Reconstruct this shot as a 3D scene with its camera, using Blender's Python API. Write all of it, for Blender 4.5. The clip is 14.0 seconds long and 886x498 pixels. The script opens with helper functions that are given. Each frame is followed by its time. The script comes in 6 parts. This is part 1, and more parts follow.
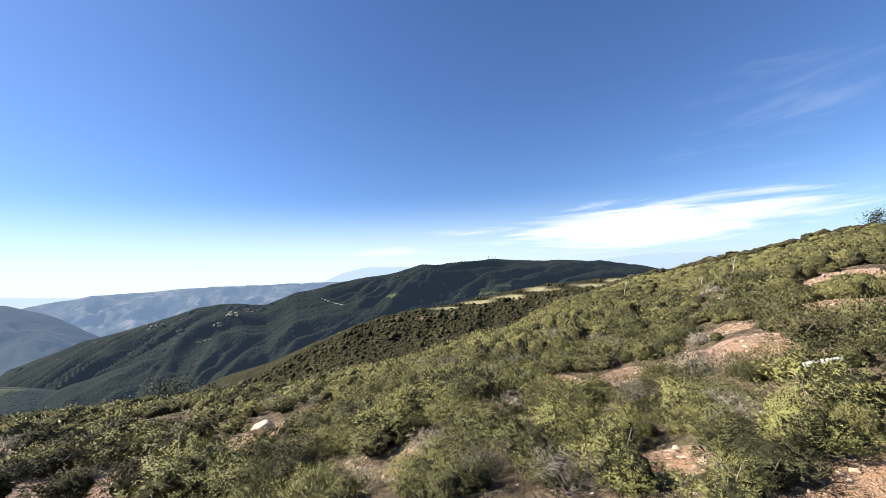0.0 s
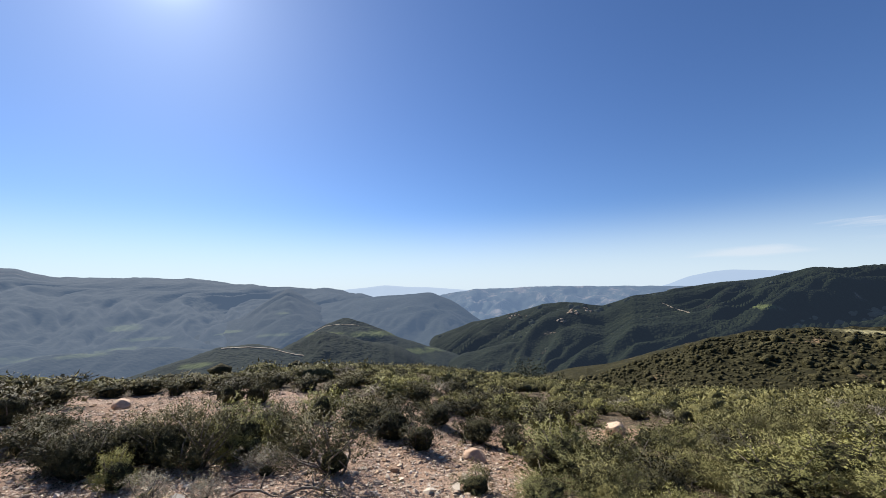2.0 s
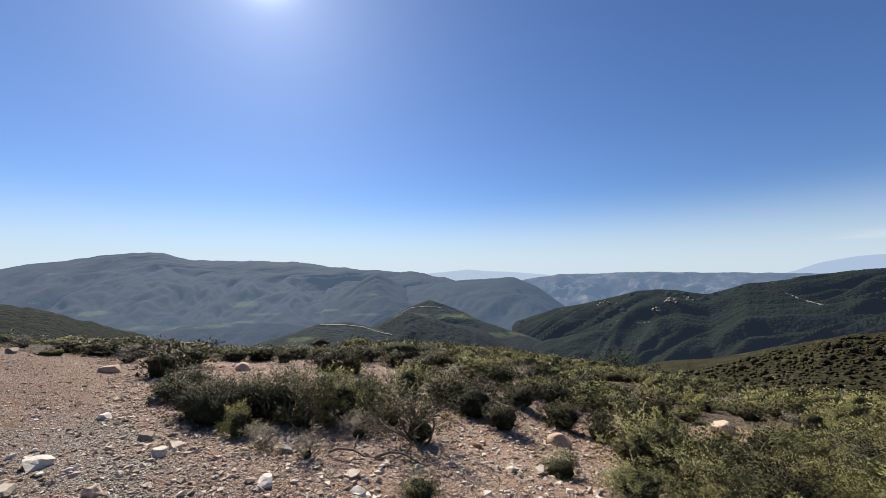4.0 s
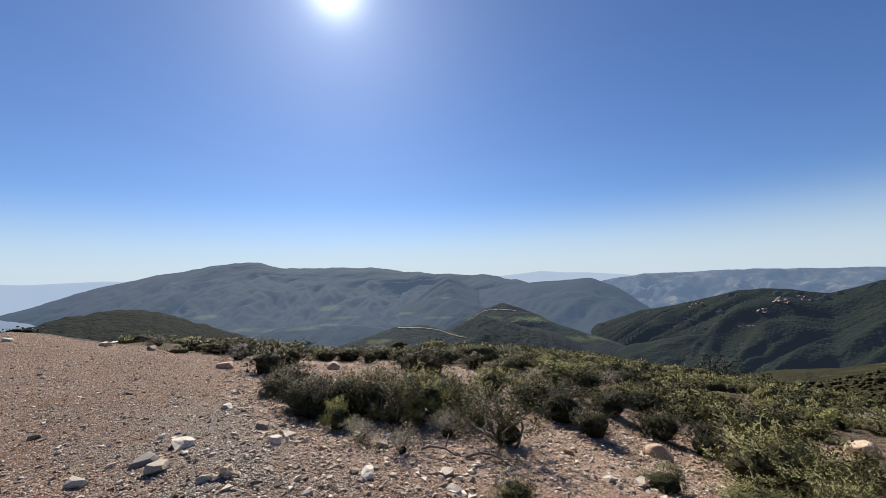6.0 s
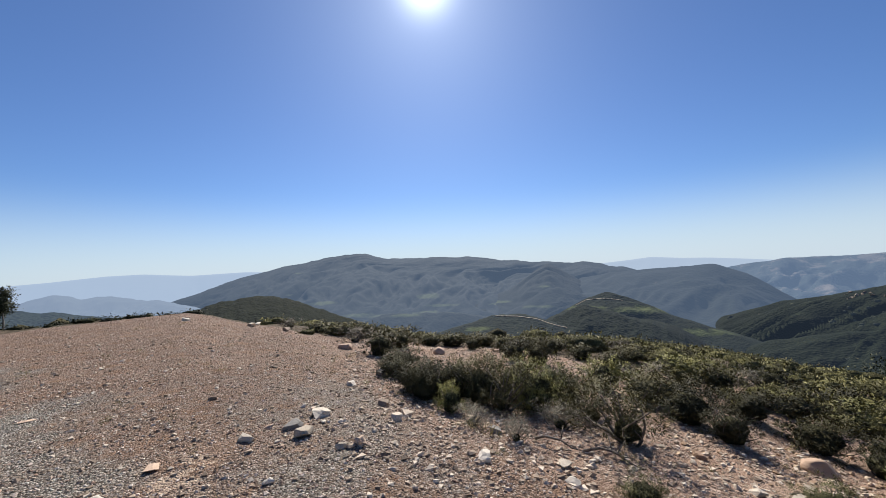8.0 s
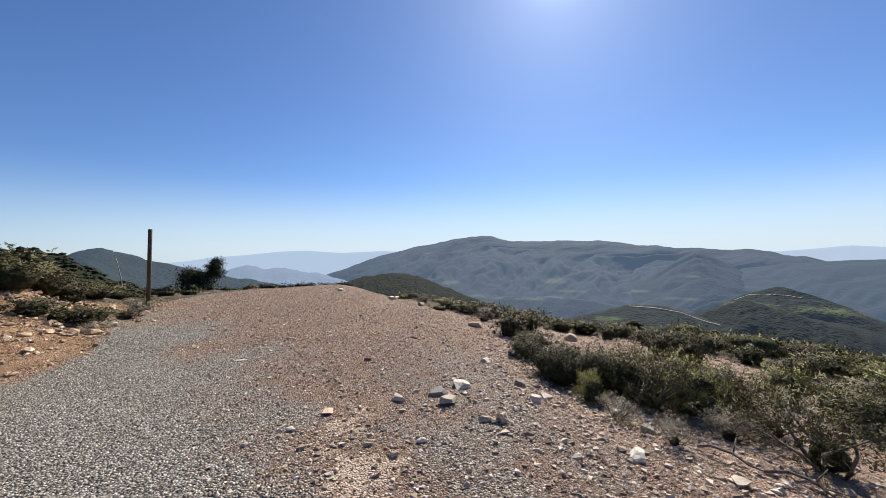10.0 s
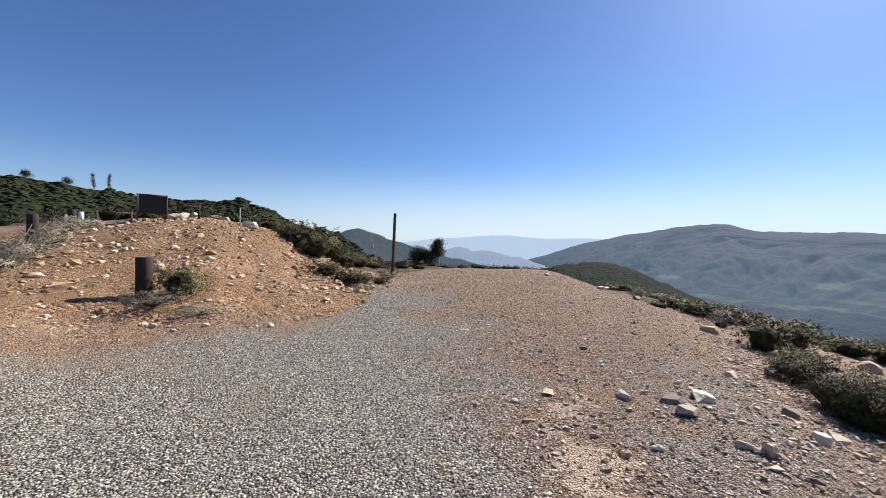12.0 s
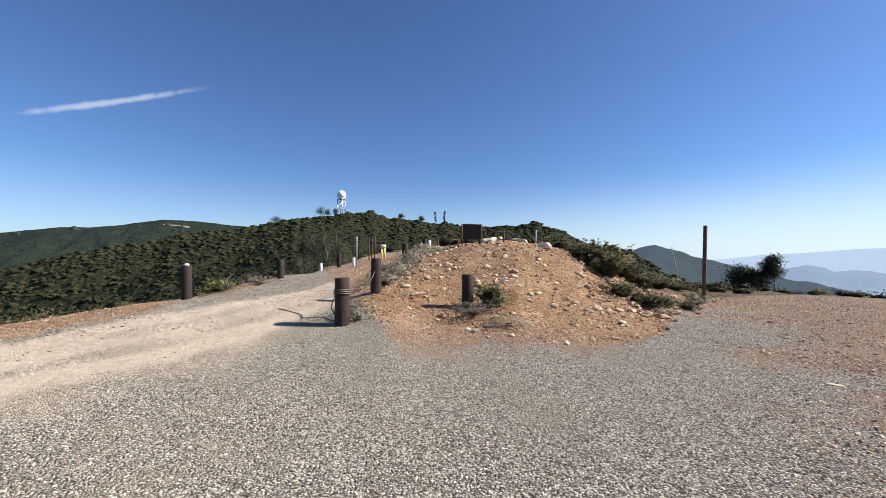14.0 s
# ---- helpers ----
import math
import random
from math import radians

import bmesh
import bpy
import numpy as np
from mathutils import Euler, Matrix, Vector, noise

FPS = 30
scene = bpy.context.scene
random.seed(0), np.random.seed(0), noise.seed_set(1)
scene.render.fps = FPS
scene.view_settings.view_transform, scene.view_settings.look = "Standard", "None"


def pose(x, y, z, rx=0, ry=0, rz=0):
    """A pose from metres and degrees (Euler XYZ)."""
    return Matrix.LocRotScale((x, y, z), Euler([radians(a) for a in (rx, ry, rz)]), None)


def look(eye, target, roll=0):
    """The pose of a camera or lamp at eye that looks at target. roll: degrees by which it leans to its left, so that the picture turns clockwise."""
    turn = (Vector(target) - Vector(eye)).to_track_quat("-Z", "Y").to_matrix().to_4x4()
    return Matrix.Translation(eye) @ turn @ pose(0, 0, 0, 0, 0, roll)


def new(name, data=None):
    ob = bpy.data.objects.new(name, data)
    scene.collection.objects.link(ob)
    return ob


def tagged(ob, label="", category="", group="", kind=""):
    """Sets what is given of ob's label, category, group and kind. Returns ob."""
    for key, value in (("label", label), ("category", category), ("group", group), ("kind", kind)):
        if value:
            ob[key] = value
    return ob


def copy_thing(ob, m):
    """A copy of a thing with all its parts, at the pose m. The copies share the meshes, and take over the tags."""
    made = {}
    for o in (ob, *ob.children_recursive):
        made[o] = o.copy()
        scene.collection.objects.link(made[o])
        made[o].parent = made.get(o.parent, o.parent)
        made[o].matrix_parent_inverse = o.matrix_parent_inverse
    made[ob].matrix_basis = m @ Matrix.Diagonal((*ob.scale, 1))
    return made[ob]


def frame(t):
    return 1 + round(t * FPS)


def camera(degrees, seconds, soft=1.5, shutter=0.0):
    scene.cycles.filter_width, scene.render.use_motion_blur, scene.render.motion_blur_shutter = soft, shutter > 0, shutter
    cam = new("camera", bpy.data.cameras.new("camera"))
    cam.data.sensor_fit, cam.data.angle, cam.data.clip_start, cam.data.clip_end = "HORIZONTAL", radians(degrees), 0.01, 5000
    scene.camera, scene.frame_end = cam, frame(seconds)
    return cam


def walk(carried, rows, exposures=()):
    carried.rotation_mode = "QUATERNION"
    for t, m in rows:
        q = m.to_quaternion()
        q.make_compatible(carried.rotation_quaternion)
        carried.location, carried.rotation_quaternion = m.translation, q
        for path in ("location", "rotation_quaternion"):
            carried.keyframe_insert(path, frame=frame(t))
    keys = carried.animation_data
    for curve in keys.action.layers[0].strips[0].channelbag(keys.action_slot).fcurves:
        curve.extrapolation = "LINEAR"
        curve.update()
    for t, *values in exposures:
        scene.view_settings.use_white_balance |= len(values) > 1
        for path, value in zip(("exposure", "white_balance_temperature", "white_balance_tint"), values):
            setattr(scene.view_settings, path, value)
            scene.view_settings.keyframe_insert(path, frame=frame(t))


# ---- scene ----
# Camera: height above the gravel underfoot about 1.6 m, azimuths counted from +y to the left.
cam = camera(97.6, 14.0, soft=0.75)
ROWS = [
    (0.0, 0.159, 0.461, 1.698, 93.48, 3.17, 28.09),
    (0.5, 0.083, 0.384, 1.732, 94.25, 3.15, 31.22),
    (1.0, 0.014, 0.349, 1.744, 95.43, 1.74, 47.69),
    (1.5, 0.002, 0.303, 1.724, 95.17, 1.04, 65.29),
    (2.0, -0.066, 0.256, 1.708, 95.53, 1.05, 74.84),
    (2.5, -0.122, 0.269, 1.682, 95.23, 0.95, 80.02),
    (3.0, -0.147, 0.285, 1.642, 94.37, 0.70, 82.73),
    (5.5, -0.091, 0.172, 1.622, 93.73, 1.19, 94.12),
    (6.0, -0.101, 0.124, 1.614, 94.02, 1.72, 97.40),
    (6.5, -0.087, 0.104, 1.613, 93.94, 2.19, 101.03),
    (7.0, -0.081, 0.077, 1.616, 93.48, 2.37, 104.48),
    (9.5, -0.058, -0.179, 1.607, 91.57, 1.40, 124.23),
    (10.0, -0.036, -0.222, 1.586, 90.74, 0.75, 129.74),
    (10.5, -0.010, -0.279, 1.572, 90.14, -0.15, 137.45),
    (11.0, 0.051, -0.356, 1.568, 89.69, -0.85, 146.49),
    (11.5, 0.119, -0.382, 1.566, 89.03, -1.30, 153.99),
    (12.0, 0.143, -0.389, 1.552, 88.47, -1.45, 158.94),
    (12.5, 0.184, -0.382, 1.555, 88.32, -1.01, 163.62),
    (13.0, 0.172, -0.395, 1.557, 88.82, 0.44, 172.14),
    (13.5, 0.198, -0.450, 1.557, 91.53, 0.06, 197.33),
    (14.0, 0.222, -0.468, 1.555, 90.64, -0.21, 199.81),
]
EXPOSURE = [(0.0, 1.39), (0.6, 1.34), (1.5, 1.04), (2.5, 0.91), (5.5, 0.69), (7.0, 0.69), (9.5, 0.84), (11.0, 0.91), (12.5, 1.01), (13.2, 1.04), (14.0, 1.09)]
walk(cam, [(t, pose(x, y, z, rx, ry, rz)) for t, x, y, z, rx, ry, rz in ROWS], EXPOSURE)

# ---- sky and sun ----
SUN_AZ, SUN_EL, SKY = 112.5, 37.3, 0.05


def bearing(az, r):
    """Plan position at an azimuth (degrees, leftwards from +y) and distance."""
    a = radians(az)
    return -math.sin(a) * r, math.cos(a) * r


def node(tree, kind, **values):
    n = tree.nodes.new(kind)
    for key, value in values.items():
        n.inputs[key].default_value = value
    return n


def build_world():
    world = bpy.data.worlds.new("clear_sky")
    scene.world = world
    world.use_nodes = True
    t = world.node_tree
    t.nodes.clear()
    sky = t.nodes.new("ShaderNodeTexSky")
    sky.sky_type, sky.sun_disc = "NISHITA", False
    sky.sun_elevation, sky.sun_rotation = radians(SUN_EL), radians(360 - SUN_AZ)
    sky.altitude, sky.air_density, sky.dust_density, sky.ozone_density = 600, 1.0, 0.35, 4.0
    tone = t.nodes.new("ShaderNodeMix")
    tone.data_type, tone.blend_type = "RGBA", "MULTIPLY"
    tone.inputs[0].default_value, tone.inputs[7].default_value = 1.0, (0.77, 0.94, 1.22, 1)
    t.links.new(sky.outputs[0], tone.inputs[6])
    # bright ring of sky close round the sun
    coord = t.nodes.new("ShaderNodeTexCoord")
    toward = t.nodes.new("ShaderNodeVectorMath")
    toward.operation = "DOT_PRODUCT"
    x, y = bearing(SUN_AZ, math.cos(radians(SUN_EL)))
    toward.inputs[1].default_value = (x, y, math.sin(radians(SUN_EL)))
    t.links.new(coord.outputs["Generated"], toward.inputs[0])
    total = tone.outputs[2]
    for power, gain in ((800, 13.0), (170, 1.8), (32, 0.65), (6, 0.42)):
        p = t.nodes.new("ShaderNodeMath")
        p.operation = "POWER"
        p.inputs[1].default_value = power
        c = t.nodes.new("ShaderNodeMath")
        c.operation = "MAXIMUM"
        c.inputs[1].default_value = 0.0
        t.links.new(toward.outputs["Value"], c.inputs[0])
        t.links.new(c.outputs[0], p.inputs[0])
        g = t.nodes.new("ShaderNodeMix")
        g.data_type, g.blend_type, g.clamp_factor = "RGBA", "ADD", False
        g.inputs[7].default_value = (gain * 0.95, gain, gain, 1)
        t.links.new(p.outputs[0], g.inputs[0])
        t.links.new(total, g.inputs[6])
        total = g.outputs[2]
    total = low_haze(t, coord, total)
    total = clouds(t, coord, total)
    back = node(t, "ShaderNodeBackground", Strength=SKY)
    out = t.nodes.new("ShaderNodeOutputWorld")
    t.links.new(total, back.inputs[0])
    t.links.new(back.outputs[0], out.inputs[0])


def low_haze(t, coord, base):
    """The sky pales to a milky white towards the horizon, most of all below the sun."""
    split = t.nodes.new("ShaderNodeSeparateXYZ")
    t.links.new(coord.outputs["Generated"], split.inputs[0])

    def fade(v, low, high, out_low, out_high):
        n = t.nodes.new("ShaderNodeMapRange")
        n.interpolation_type = "SMOOTHERSTEP"
        for k, value in enumerate((low, high, out_low, out_high)):
            n.inputs[k + 1].default_value = value
        t.links.new(v, n.inputs[0])
        return n.outputs[0]

    side = t.nodes.new("ShaderNodeVectorMath")
    side.operation = "DOT_PRODUCT"
    side.inputs[1].default_value = (*bearing(SUN_AZ - 18, 1.0), 0)
    t.links.new(coord.outputs["Generated"], side.inputs[0])
    n = t.nodes.new("ShaderNodeMath")
    n.operation = "MULTIPLY"
    t.links.new(fade(split.outputs[2], 0.22, -0.03, 0.0, 0.85), n.inputs[0])
    t.links.new(fade(side.outputs["Value"], -0.5, 0.75, 0.3, 1.0), n.inputs[1])
    m = t.nodes.new("ShaderNodeMix")
    m.data_type = "RGBA"
    m.inputs[7].default_value = (7.7, 9.05, 10.25, 1)
    t.links.new(n.outputs[0], m.inputs[0])
    t.links.new(base, m.inputs[6])
    return m.outputs[2]


def clouds(t, coord, base):
    """Thin streaks of high cloud over the north-east and one vapour trail, by bearing and height above the horizon."""
    split = t.nodes.new("ShaderNodeSeparateXYZ")
    t.links.new(coord.outputs["Generated"], split.inputs[0])

    def calc(op, a, b=0.0):
        n = t.nodes.new("ShaderNodeMath")
        n.operation = op
        for sock, v in zip(n.inputs, (a, b)):
            if isinstance(v, (int, float)):
                sock.default_value = v
            else:
                t.links.new(v, sock)
        return n.outputs[0]

    def soft(v, low, high):
        n = t.nodes.new("ShaderNodeMapRange")
        n.interpolation_type = "SMOOTHSTEP"
        n.inputs[1].default_value, n.inputs[2].default_value = low, high
        t.links.new(v, n.inputs[0])
        return n.outputs[0]

    # bearing turned so that north, where the clouds lie, is in the middle of the range
    az = calc("MULTIPLY", calc("ARCTAN2", calc("MULTIPLY", split.outputs[0], -1.0), split.outputs[1]), 57.2958)
    el = calc("MULTIPLY", calc("ARCSINE", split.outputs[2]), 57.2958)
    pair = t.nodes.new("ShaderNodeCombineXYZ")
    t.links.new(az, pair.inputs[0])
    t.links.new(el, pair.inputs[1])

    def streaks(sx, sy, turn, detail=6, warp=0.6):
        m = t.nodes.new("ShaderNodeMapping")
        m.inputs["Rotation"].default_value[2] = radians(turn)
        m.inputs["Scale"].default_value = (sx, sy, 1)
        t.links.new(pair.outputs[0], m.inputs[0])
        n = node(t, "ShaderNodeTexNoise", Scale=1.0, Detail=detail, Roughness=0.62, Distortion=warp)
        t.links.new(m.outputs[0], n.inputs["Vector"])
        return n.outputs["Fac"]

    def window(az0, el0, w_az, w_el, tilt=0.0):
        level = calc("SUBTRACT", el, calc("MULTIPLY", calc("SUBTRACT", az, az0), tilt))
        u = calc("DIVIDE", calc("SUBTRACT", az, az0), w_az)
        v = calc("DIVIDE", calc("SUBTRACT", level, el0), w_el)
        d = calc("SQRT", calc("ADD", calc("MULTIPLY", u, u), calc("MULTIPLY", v, v)))
        return calc("SUBTRACT", 1.0, d)

    bank = soft(calc("ADD", window(1.5, 4.7, 24, 3.6, 0.0), calc("MULTIPLY", calc("SUBTRACT", streaks(0.05, 0.55, 2), 0.5), 2.2)), 0.05, 0.65)
    low = soft(calc("ADD", window(36.0, 3.4, 8, 1.2), calc("MULTIPLY", calc("SUBTRACT", streaks(0.08, 0.7, 0), 0.5), 2.0)), 0.2, 1.0)
    wisps = soft(calc("ADD", window(-16.0, 16.5, 16, 12), calc("MULTIPLY", calc("SUBTRACT", streaks(0.05, 0.28, -24), 0.5), 3.2)), 0.45, 1.5)
    trail = soft(calc("ADD", window(-119.5, 16.4, 10.0, 0.5, -0.40), calc("MULTIPLY", calc("SUBTRACT", streaks(0.5, 0.5, 0), 0.5), 1.0)), 0.0, 0.9)
    cover = calc("MULTIPLY", calc("MAXIMUM", calc("MULTIPLY", bank, 0.95), calc("MAXIMUM", calc("MULTIPLY", low, 0.45), calc("MAXIMUM", calc("MULTIPLY", wisps, 0.13), calc("MULTIPLY", trail, 0.45)))), 1.0)
    n = t.nodes.new("ShaderNodeMix")
    n.data_type = "RGBA"
    n.inputs[7].default_value = (8.6, 9.0, 9.6, 1)
    t.links.new(cover, n.inputs[0])
    t.links.new(base, n.inputs[6])
    return n.outputs[2]


build_world()
sun_data = bpy.data.lights.new("sun", "SUN")
sun_data.energy, sun_data.angle, sun_data.color = 5.0, radians(0.53), (1.0, 0.95, 0.87)
sun_x, sun_y = bearing(SUN_AZ, math.cos(radians(SUN_EL)))
sun = new("sun", sun_data)
sun.matrix_world = look((sun_x * 50, sun_y * 50, math.sin(radians(SUN_EL)) * 50), (0, 0, 0))

# ---- lie of the land ----
RADII = np.array([0, 4, 7, 11, 18, 30, 60, 120, 250, 600, 1500, 3000, 4900], float)
# heights along bearings, at 4, 7, 11, 18, 30, 60, 120 and 250 m
NORTH = {
    -40: (-.05, .1, .4, .9, 1.8, 4.2, 7.0, 4),
    -20: (-.2, -.05, .3, .9, 1.7, 3.3, 4.9, -6),
    -9: (-.3, -.3, .0, .3, .6, .9, 1.1, -14),
    0: (-.4, -.7, -.75, -.8, -.8, -.8, -2.1, -22),
    10: (-.5, -.9, -1.1, -1.2, -1.4, -3.4, -10, -34),
    20: (-.5, -1.1, -1.3, -1.7, -3.4, -9.5, -25, -60),
    35: (-.6, -1.5, -1.9, -2.7, -5.1, -15, -36, -75),
    44: (-.7, -1.5, -2.0, -3.0, -5.9, -17, -40, -80),
}
WEST = {
    52: (-.7, -1.5, -2.2, -3.5, -5.8, -17, -38, -80),
    65: (-.6, -1.4, -2.2, -3.4, -5.4, -15, -36, -80),
    80: (-.5, -1.1, -1.5, -2.3, -4.7, -12, -32, -75),
    92: (-.4, -.8, -1.15, -2.0, -4.5, -10, -30, -70),
    110: (-.2, -.6, -1.05, -1.8, -4.3, -10, -28, -70),
    125: (0, -.35, -.7, -1.15, -3.0, -9, -25, -60),
    136: (0, -.1, -.25, -.55, -2.0, -7, -18, -45),
    145: (0, 0, .02, .12, -.6, -5, -14, -40),
    156: (0, 0, .02, .05, -.7, -4, -10, -35),
}
SOUTH = {
    167: (0, 0, 0, -.25, -.8, -3, -8, -25),
    173: (0, 0, .03, .1, -.3, -2, -5, -20),
    178: (0, 0, .2, .85, .7, .2, -2, -15),
    184: (0, .03, .55, 1.75, 1.8, 1.6, 1, -10),
    190: (0, .08, .85, 2.05, 2.2, 2.0, 1, -10),
    196: (0, .08, .75, 1.95, 2.1, 2.2, 1, -10),
    202: (0, .12, .75, 1.5, 1.9, 2.2, 1, -10),
    208: (0, .25, .7, 1.0, 1.4, 2.0, 0, -12),
    215: (0, .2, .45, .65, .5, -1.5, -5, -20),
}
EAST = {
    221: (0, .2, .48, .58, -.5, -4, -10, -28),
    226: (0, .19, .5, .3, -1.2, -5, -12, -30),
    233: (0, .17, .47, -.5, -3.0, -9, -20, -45),
    248: (0, .1, .15, -.9, -3.2, -10, -22, -50),
    275: (0, .1, .2, .1, -.5, -3, -8, -30),
    300: (0, .1, .3, .5, .8, 1.0, 1, -8),
}
LAND = {**NORTH, **WEST, **SOUTH, **EAST}
AZ_KEYS = sorted(LAND)
FAR_DROP = (-150, -215, -238, -242)
TABLE = np.array([(0.0, *LAND[a], *FAR_DROP) for a in AZ_KEYS])


def value_noise(x, y, seed=0):
    """Smooth noise of about -1 to 1 with cells of one unit."""
    xi, yi = np.floor(x), np.floor(y)
    fx, fy = x - xi, y - yi
    fx, fy = fx * fx * (3 - 2 * fx), fy * fy * (3 - 2 * fy)

    def corner(i, j):
        h = np.sin(i * 127.1 + j * 311.7 + seed * 74.7) * 43758.5453
        return 2 * (h - np.floor(h)) - 1

    a, b = corner(xi, yi), corner(xi + 1, yi)
    c, d = corner(xi, yi + 1), corner(xi + 1, yi + 1)
    return a + (b - a) * fx + (c - a) * fy + (a - b - c + d) * fx * fy


def fractal(x, y, octaves=4, seed=0, gain=0.5):
    total, amp = 0, 1.0
    for k in range(octaves):
        total = total + amp * value_noise(x, y, seed + k * 9)
        x, y = x * 2.03 + 5.2, y * 2.03 - 3.1
        amp *= gain
    return total


def polar(x, y):
    return np.degrees(np.arctan2(-x, y)) % 360, np.hypot(x, y)


def height(x, y):
    """Height of the ground."""
    x, y = np.asarray(x, float), np.asarray(y, float)
    az, r = polar(x, y)
    keys = np.array(AZ_KEYS + [AZ_KEYS[0] + 360], float)
    az = np.where(az < keys[0], az + 360, az)
    az = np.where(az >= keys[-1], az - 360, az)
    k = np.clip(np.searchsorted(keys, az, side="right") - 1, 0, len(keys) - 2)
    s = (az - keys[k]) / (keys[k + 1] - keys[k])
    s = s * s * (3 - 2 * s) * 0.6 + s * 0.4
    q = np.log1p(r / 3)
    marks = np.log1p(RADII / 3)
    i = np.clip(np.searchsorted(marks, q, side="right") - 1, 0, len(marks) - 2)
    u = np.clip((q - marks[i]) / (marks[i + 1] - marks[i]), 0, 1)
    n = len(AZ_KEYS)

    def along(row):
        p1, p2 = TABLE[row, i], TABLE[row, i + 1]
        p0, p3 = TABLE[row, np.maximum(i - 1, 0)], TABLE[row, np.minimum(i + 2, len(marks) - 1)]
        h0, h1, h2 = marks[np.maximum(i, 1)] - marks[np.maximum(i, 1) - 1], marks[i + 1] - marks[i], marks[np.minimum(i + 2, len(marks) - 1)] - marks[np.minimum(i + 1, len(marks) - 2)]
        d0, d1, d2 = (p1 - p0) / h0, (p2 - p1) / h1, (p3 - p2) / h2
        m1 = np.where(d0 * d1 > 0, 2 * d0 * d1 / (d0 + d1 + 1e-12 * np.sign(d1 + 1e-9)), 0) * h1
        m2 = np.where(d1 * d2 > 0, 2 * d1 * d2 / (d1 + d2 + 1e-12 * np.sign(d1 + 1e-9)), 0) * h1
        u2, u3 = u * u, u * u * u
        return (2 * u3 - 3 * u2 + 1) * p1 + (u3 - 2 * u2 + u) * m1 + (3 * u2 - 2 * u3) * p2 + (u3 - u2) * m2

    z = along(k % n) * (1 - s) + along((k + 1) % n) * s
    rough = np.clip((r - 4) / 30, 0, 1) * (1 - road_mask(x, y))
    z = z + rough * (0.22 * fractal(x / 3.1, y / 3.1, 3, 3) + np.clip(r / 60, 0, 4) * 0.5 * fractal(x / 19, y / 19, 3, 5) * np.clip((r - 25) / 60, 0, 1))
    return z + 0.025 * fractal(x / 0.55, y / 0.55, 3, 8) * np.clip(r / 3, 0, 1) * (0.35 + 0.65 * (1 - road_mask(x, y)))


def road_mask(x, y):
    """1 on the level gravel lot and the road that climbs away from it, 0 off it."""
    az, r = polar(x, y)
    edge_keys = (0, 20, 60, 95, 115, 125, 132, 140, 150, 166, 172, 180, 190, 200, 207, 212, 218, 225, 235, 250, 270, 300, 330, 360)
    edge_far = (2.2, 2.2, 2.6, 3.4, 4.8, 7.5, 16, 28, 30, 22, 9.5, 7.6, 7.2, 7.2, 7.4, 9, 26, 14.5, 10.2, 9.6, 12, 9, 3, 2.2)
    far = np.interp(az, edge_keys, edge_far)
    mound = np.clip((r - far) / (0.06 * far + 0.4) + 0.5, 0, 1)
    lot = 1 - mound
    # the road beyond the bollards
    right = 214 - 11.5 * np.clip((r - 7) / 21, 0, 1.2)
    left = 234 - 24 * np.sqrt(np.clip((r - 9) / 24, 0, 1.2))
    lane = np.clip((az - right) / 1.6, 0, 1) * np.clip((left - az) / 1.6, 0, 1) * np.clip((r - 5) / 2, 0, 1) * np.clip((60 - r) / 10, 0, 1)
    return np.maximum(lot, lane)


def gravel_mask(x, y):
    """Crushed grey gravel of the turning place, against the brown stony crown beside it."""
    az, r = polar(x, y)
    az = az + 7 * fractal(x / 1.3, y / 1.3, 3, 61)
    edge = np.interp(r, (0, 2.7, 4.1, 6.3, 10, 13.5, 30), (166, 159, 157, 159, 162, 166, 170))
    dusty = np.interp(r, (8, 12), (1, 0.75))
    grey = np.clip((az - edge) / 17 + 0.5, 0, 1) * np.clip((345 - az) / 10, 0, 1)
    # brown crown; its grey is also halved to imitate backlit shade
    crown = np.clip(1.3 - np.abs(az - 124) / 24, 0, 1) * np.clip((10 - r) / 4, 0, 1) * 0.5
    az0 = polar(x, y)[0]
    rim = np.interp(az0, (150, 166, 172, 180, 190, 200, 207, 214, 220), (40, 22, 9.5, 7.6, 7.2, 7.2, 7.4, 11, 40)) + 0.7 * fractal(x / 0.9, y / 0.9, 3, 45)
    thin = np.clip((rim - r) / (0.16 * rim), 0, 1)
    return np.clip(road_mask(x, y), 0, 1) * thin * np.maximum(grey * np.where(az > 205, dusty, 1), crown)


def ochre_mask(x, y):
    """Orange-tan soil of the cut mound and the road's far verge."""
    az, r = polar(x, y)
    mound = np.interp(az, (160, 168, 210, 216), (0, 1, 1, 0)) * np.interp(r, (6.6, 8.5, 22, 30), (0, 1, 1, 0))
    verge = np.interp(az, (214, 222, 262, 275), (0, 1, 1, 0)) * np.interp(r, (8.5, 10.5, 16, 20), (0, 0.8, 0.8, 0))
    return np.maximum(mound, verge)


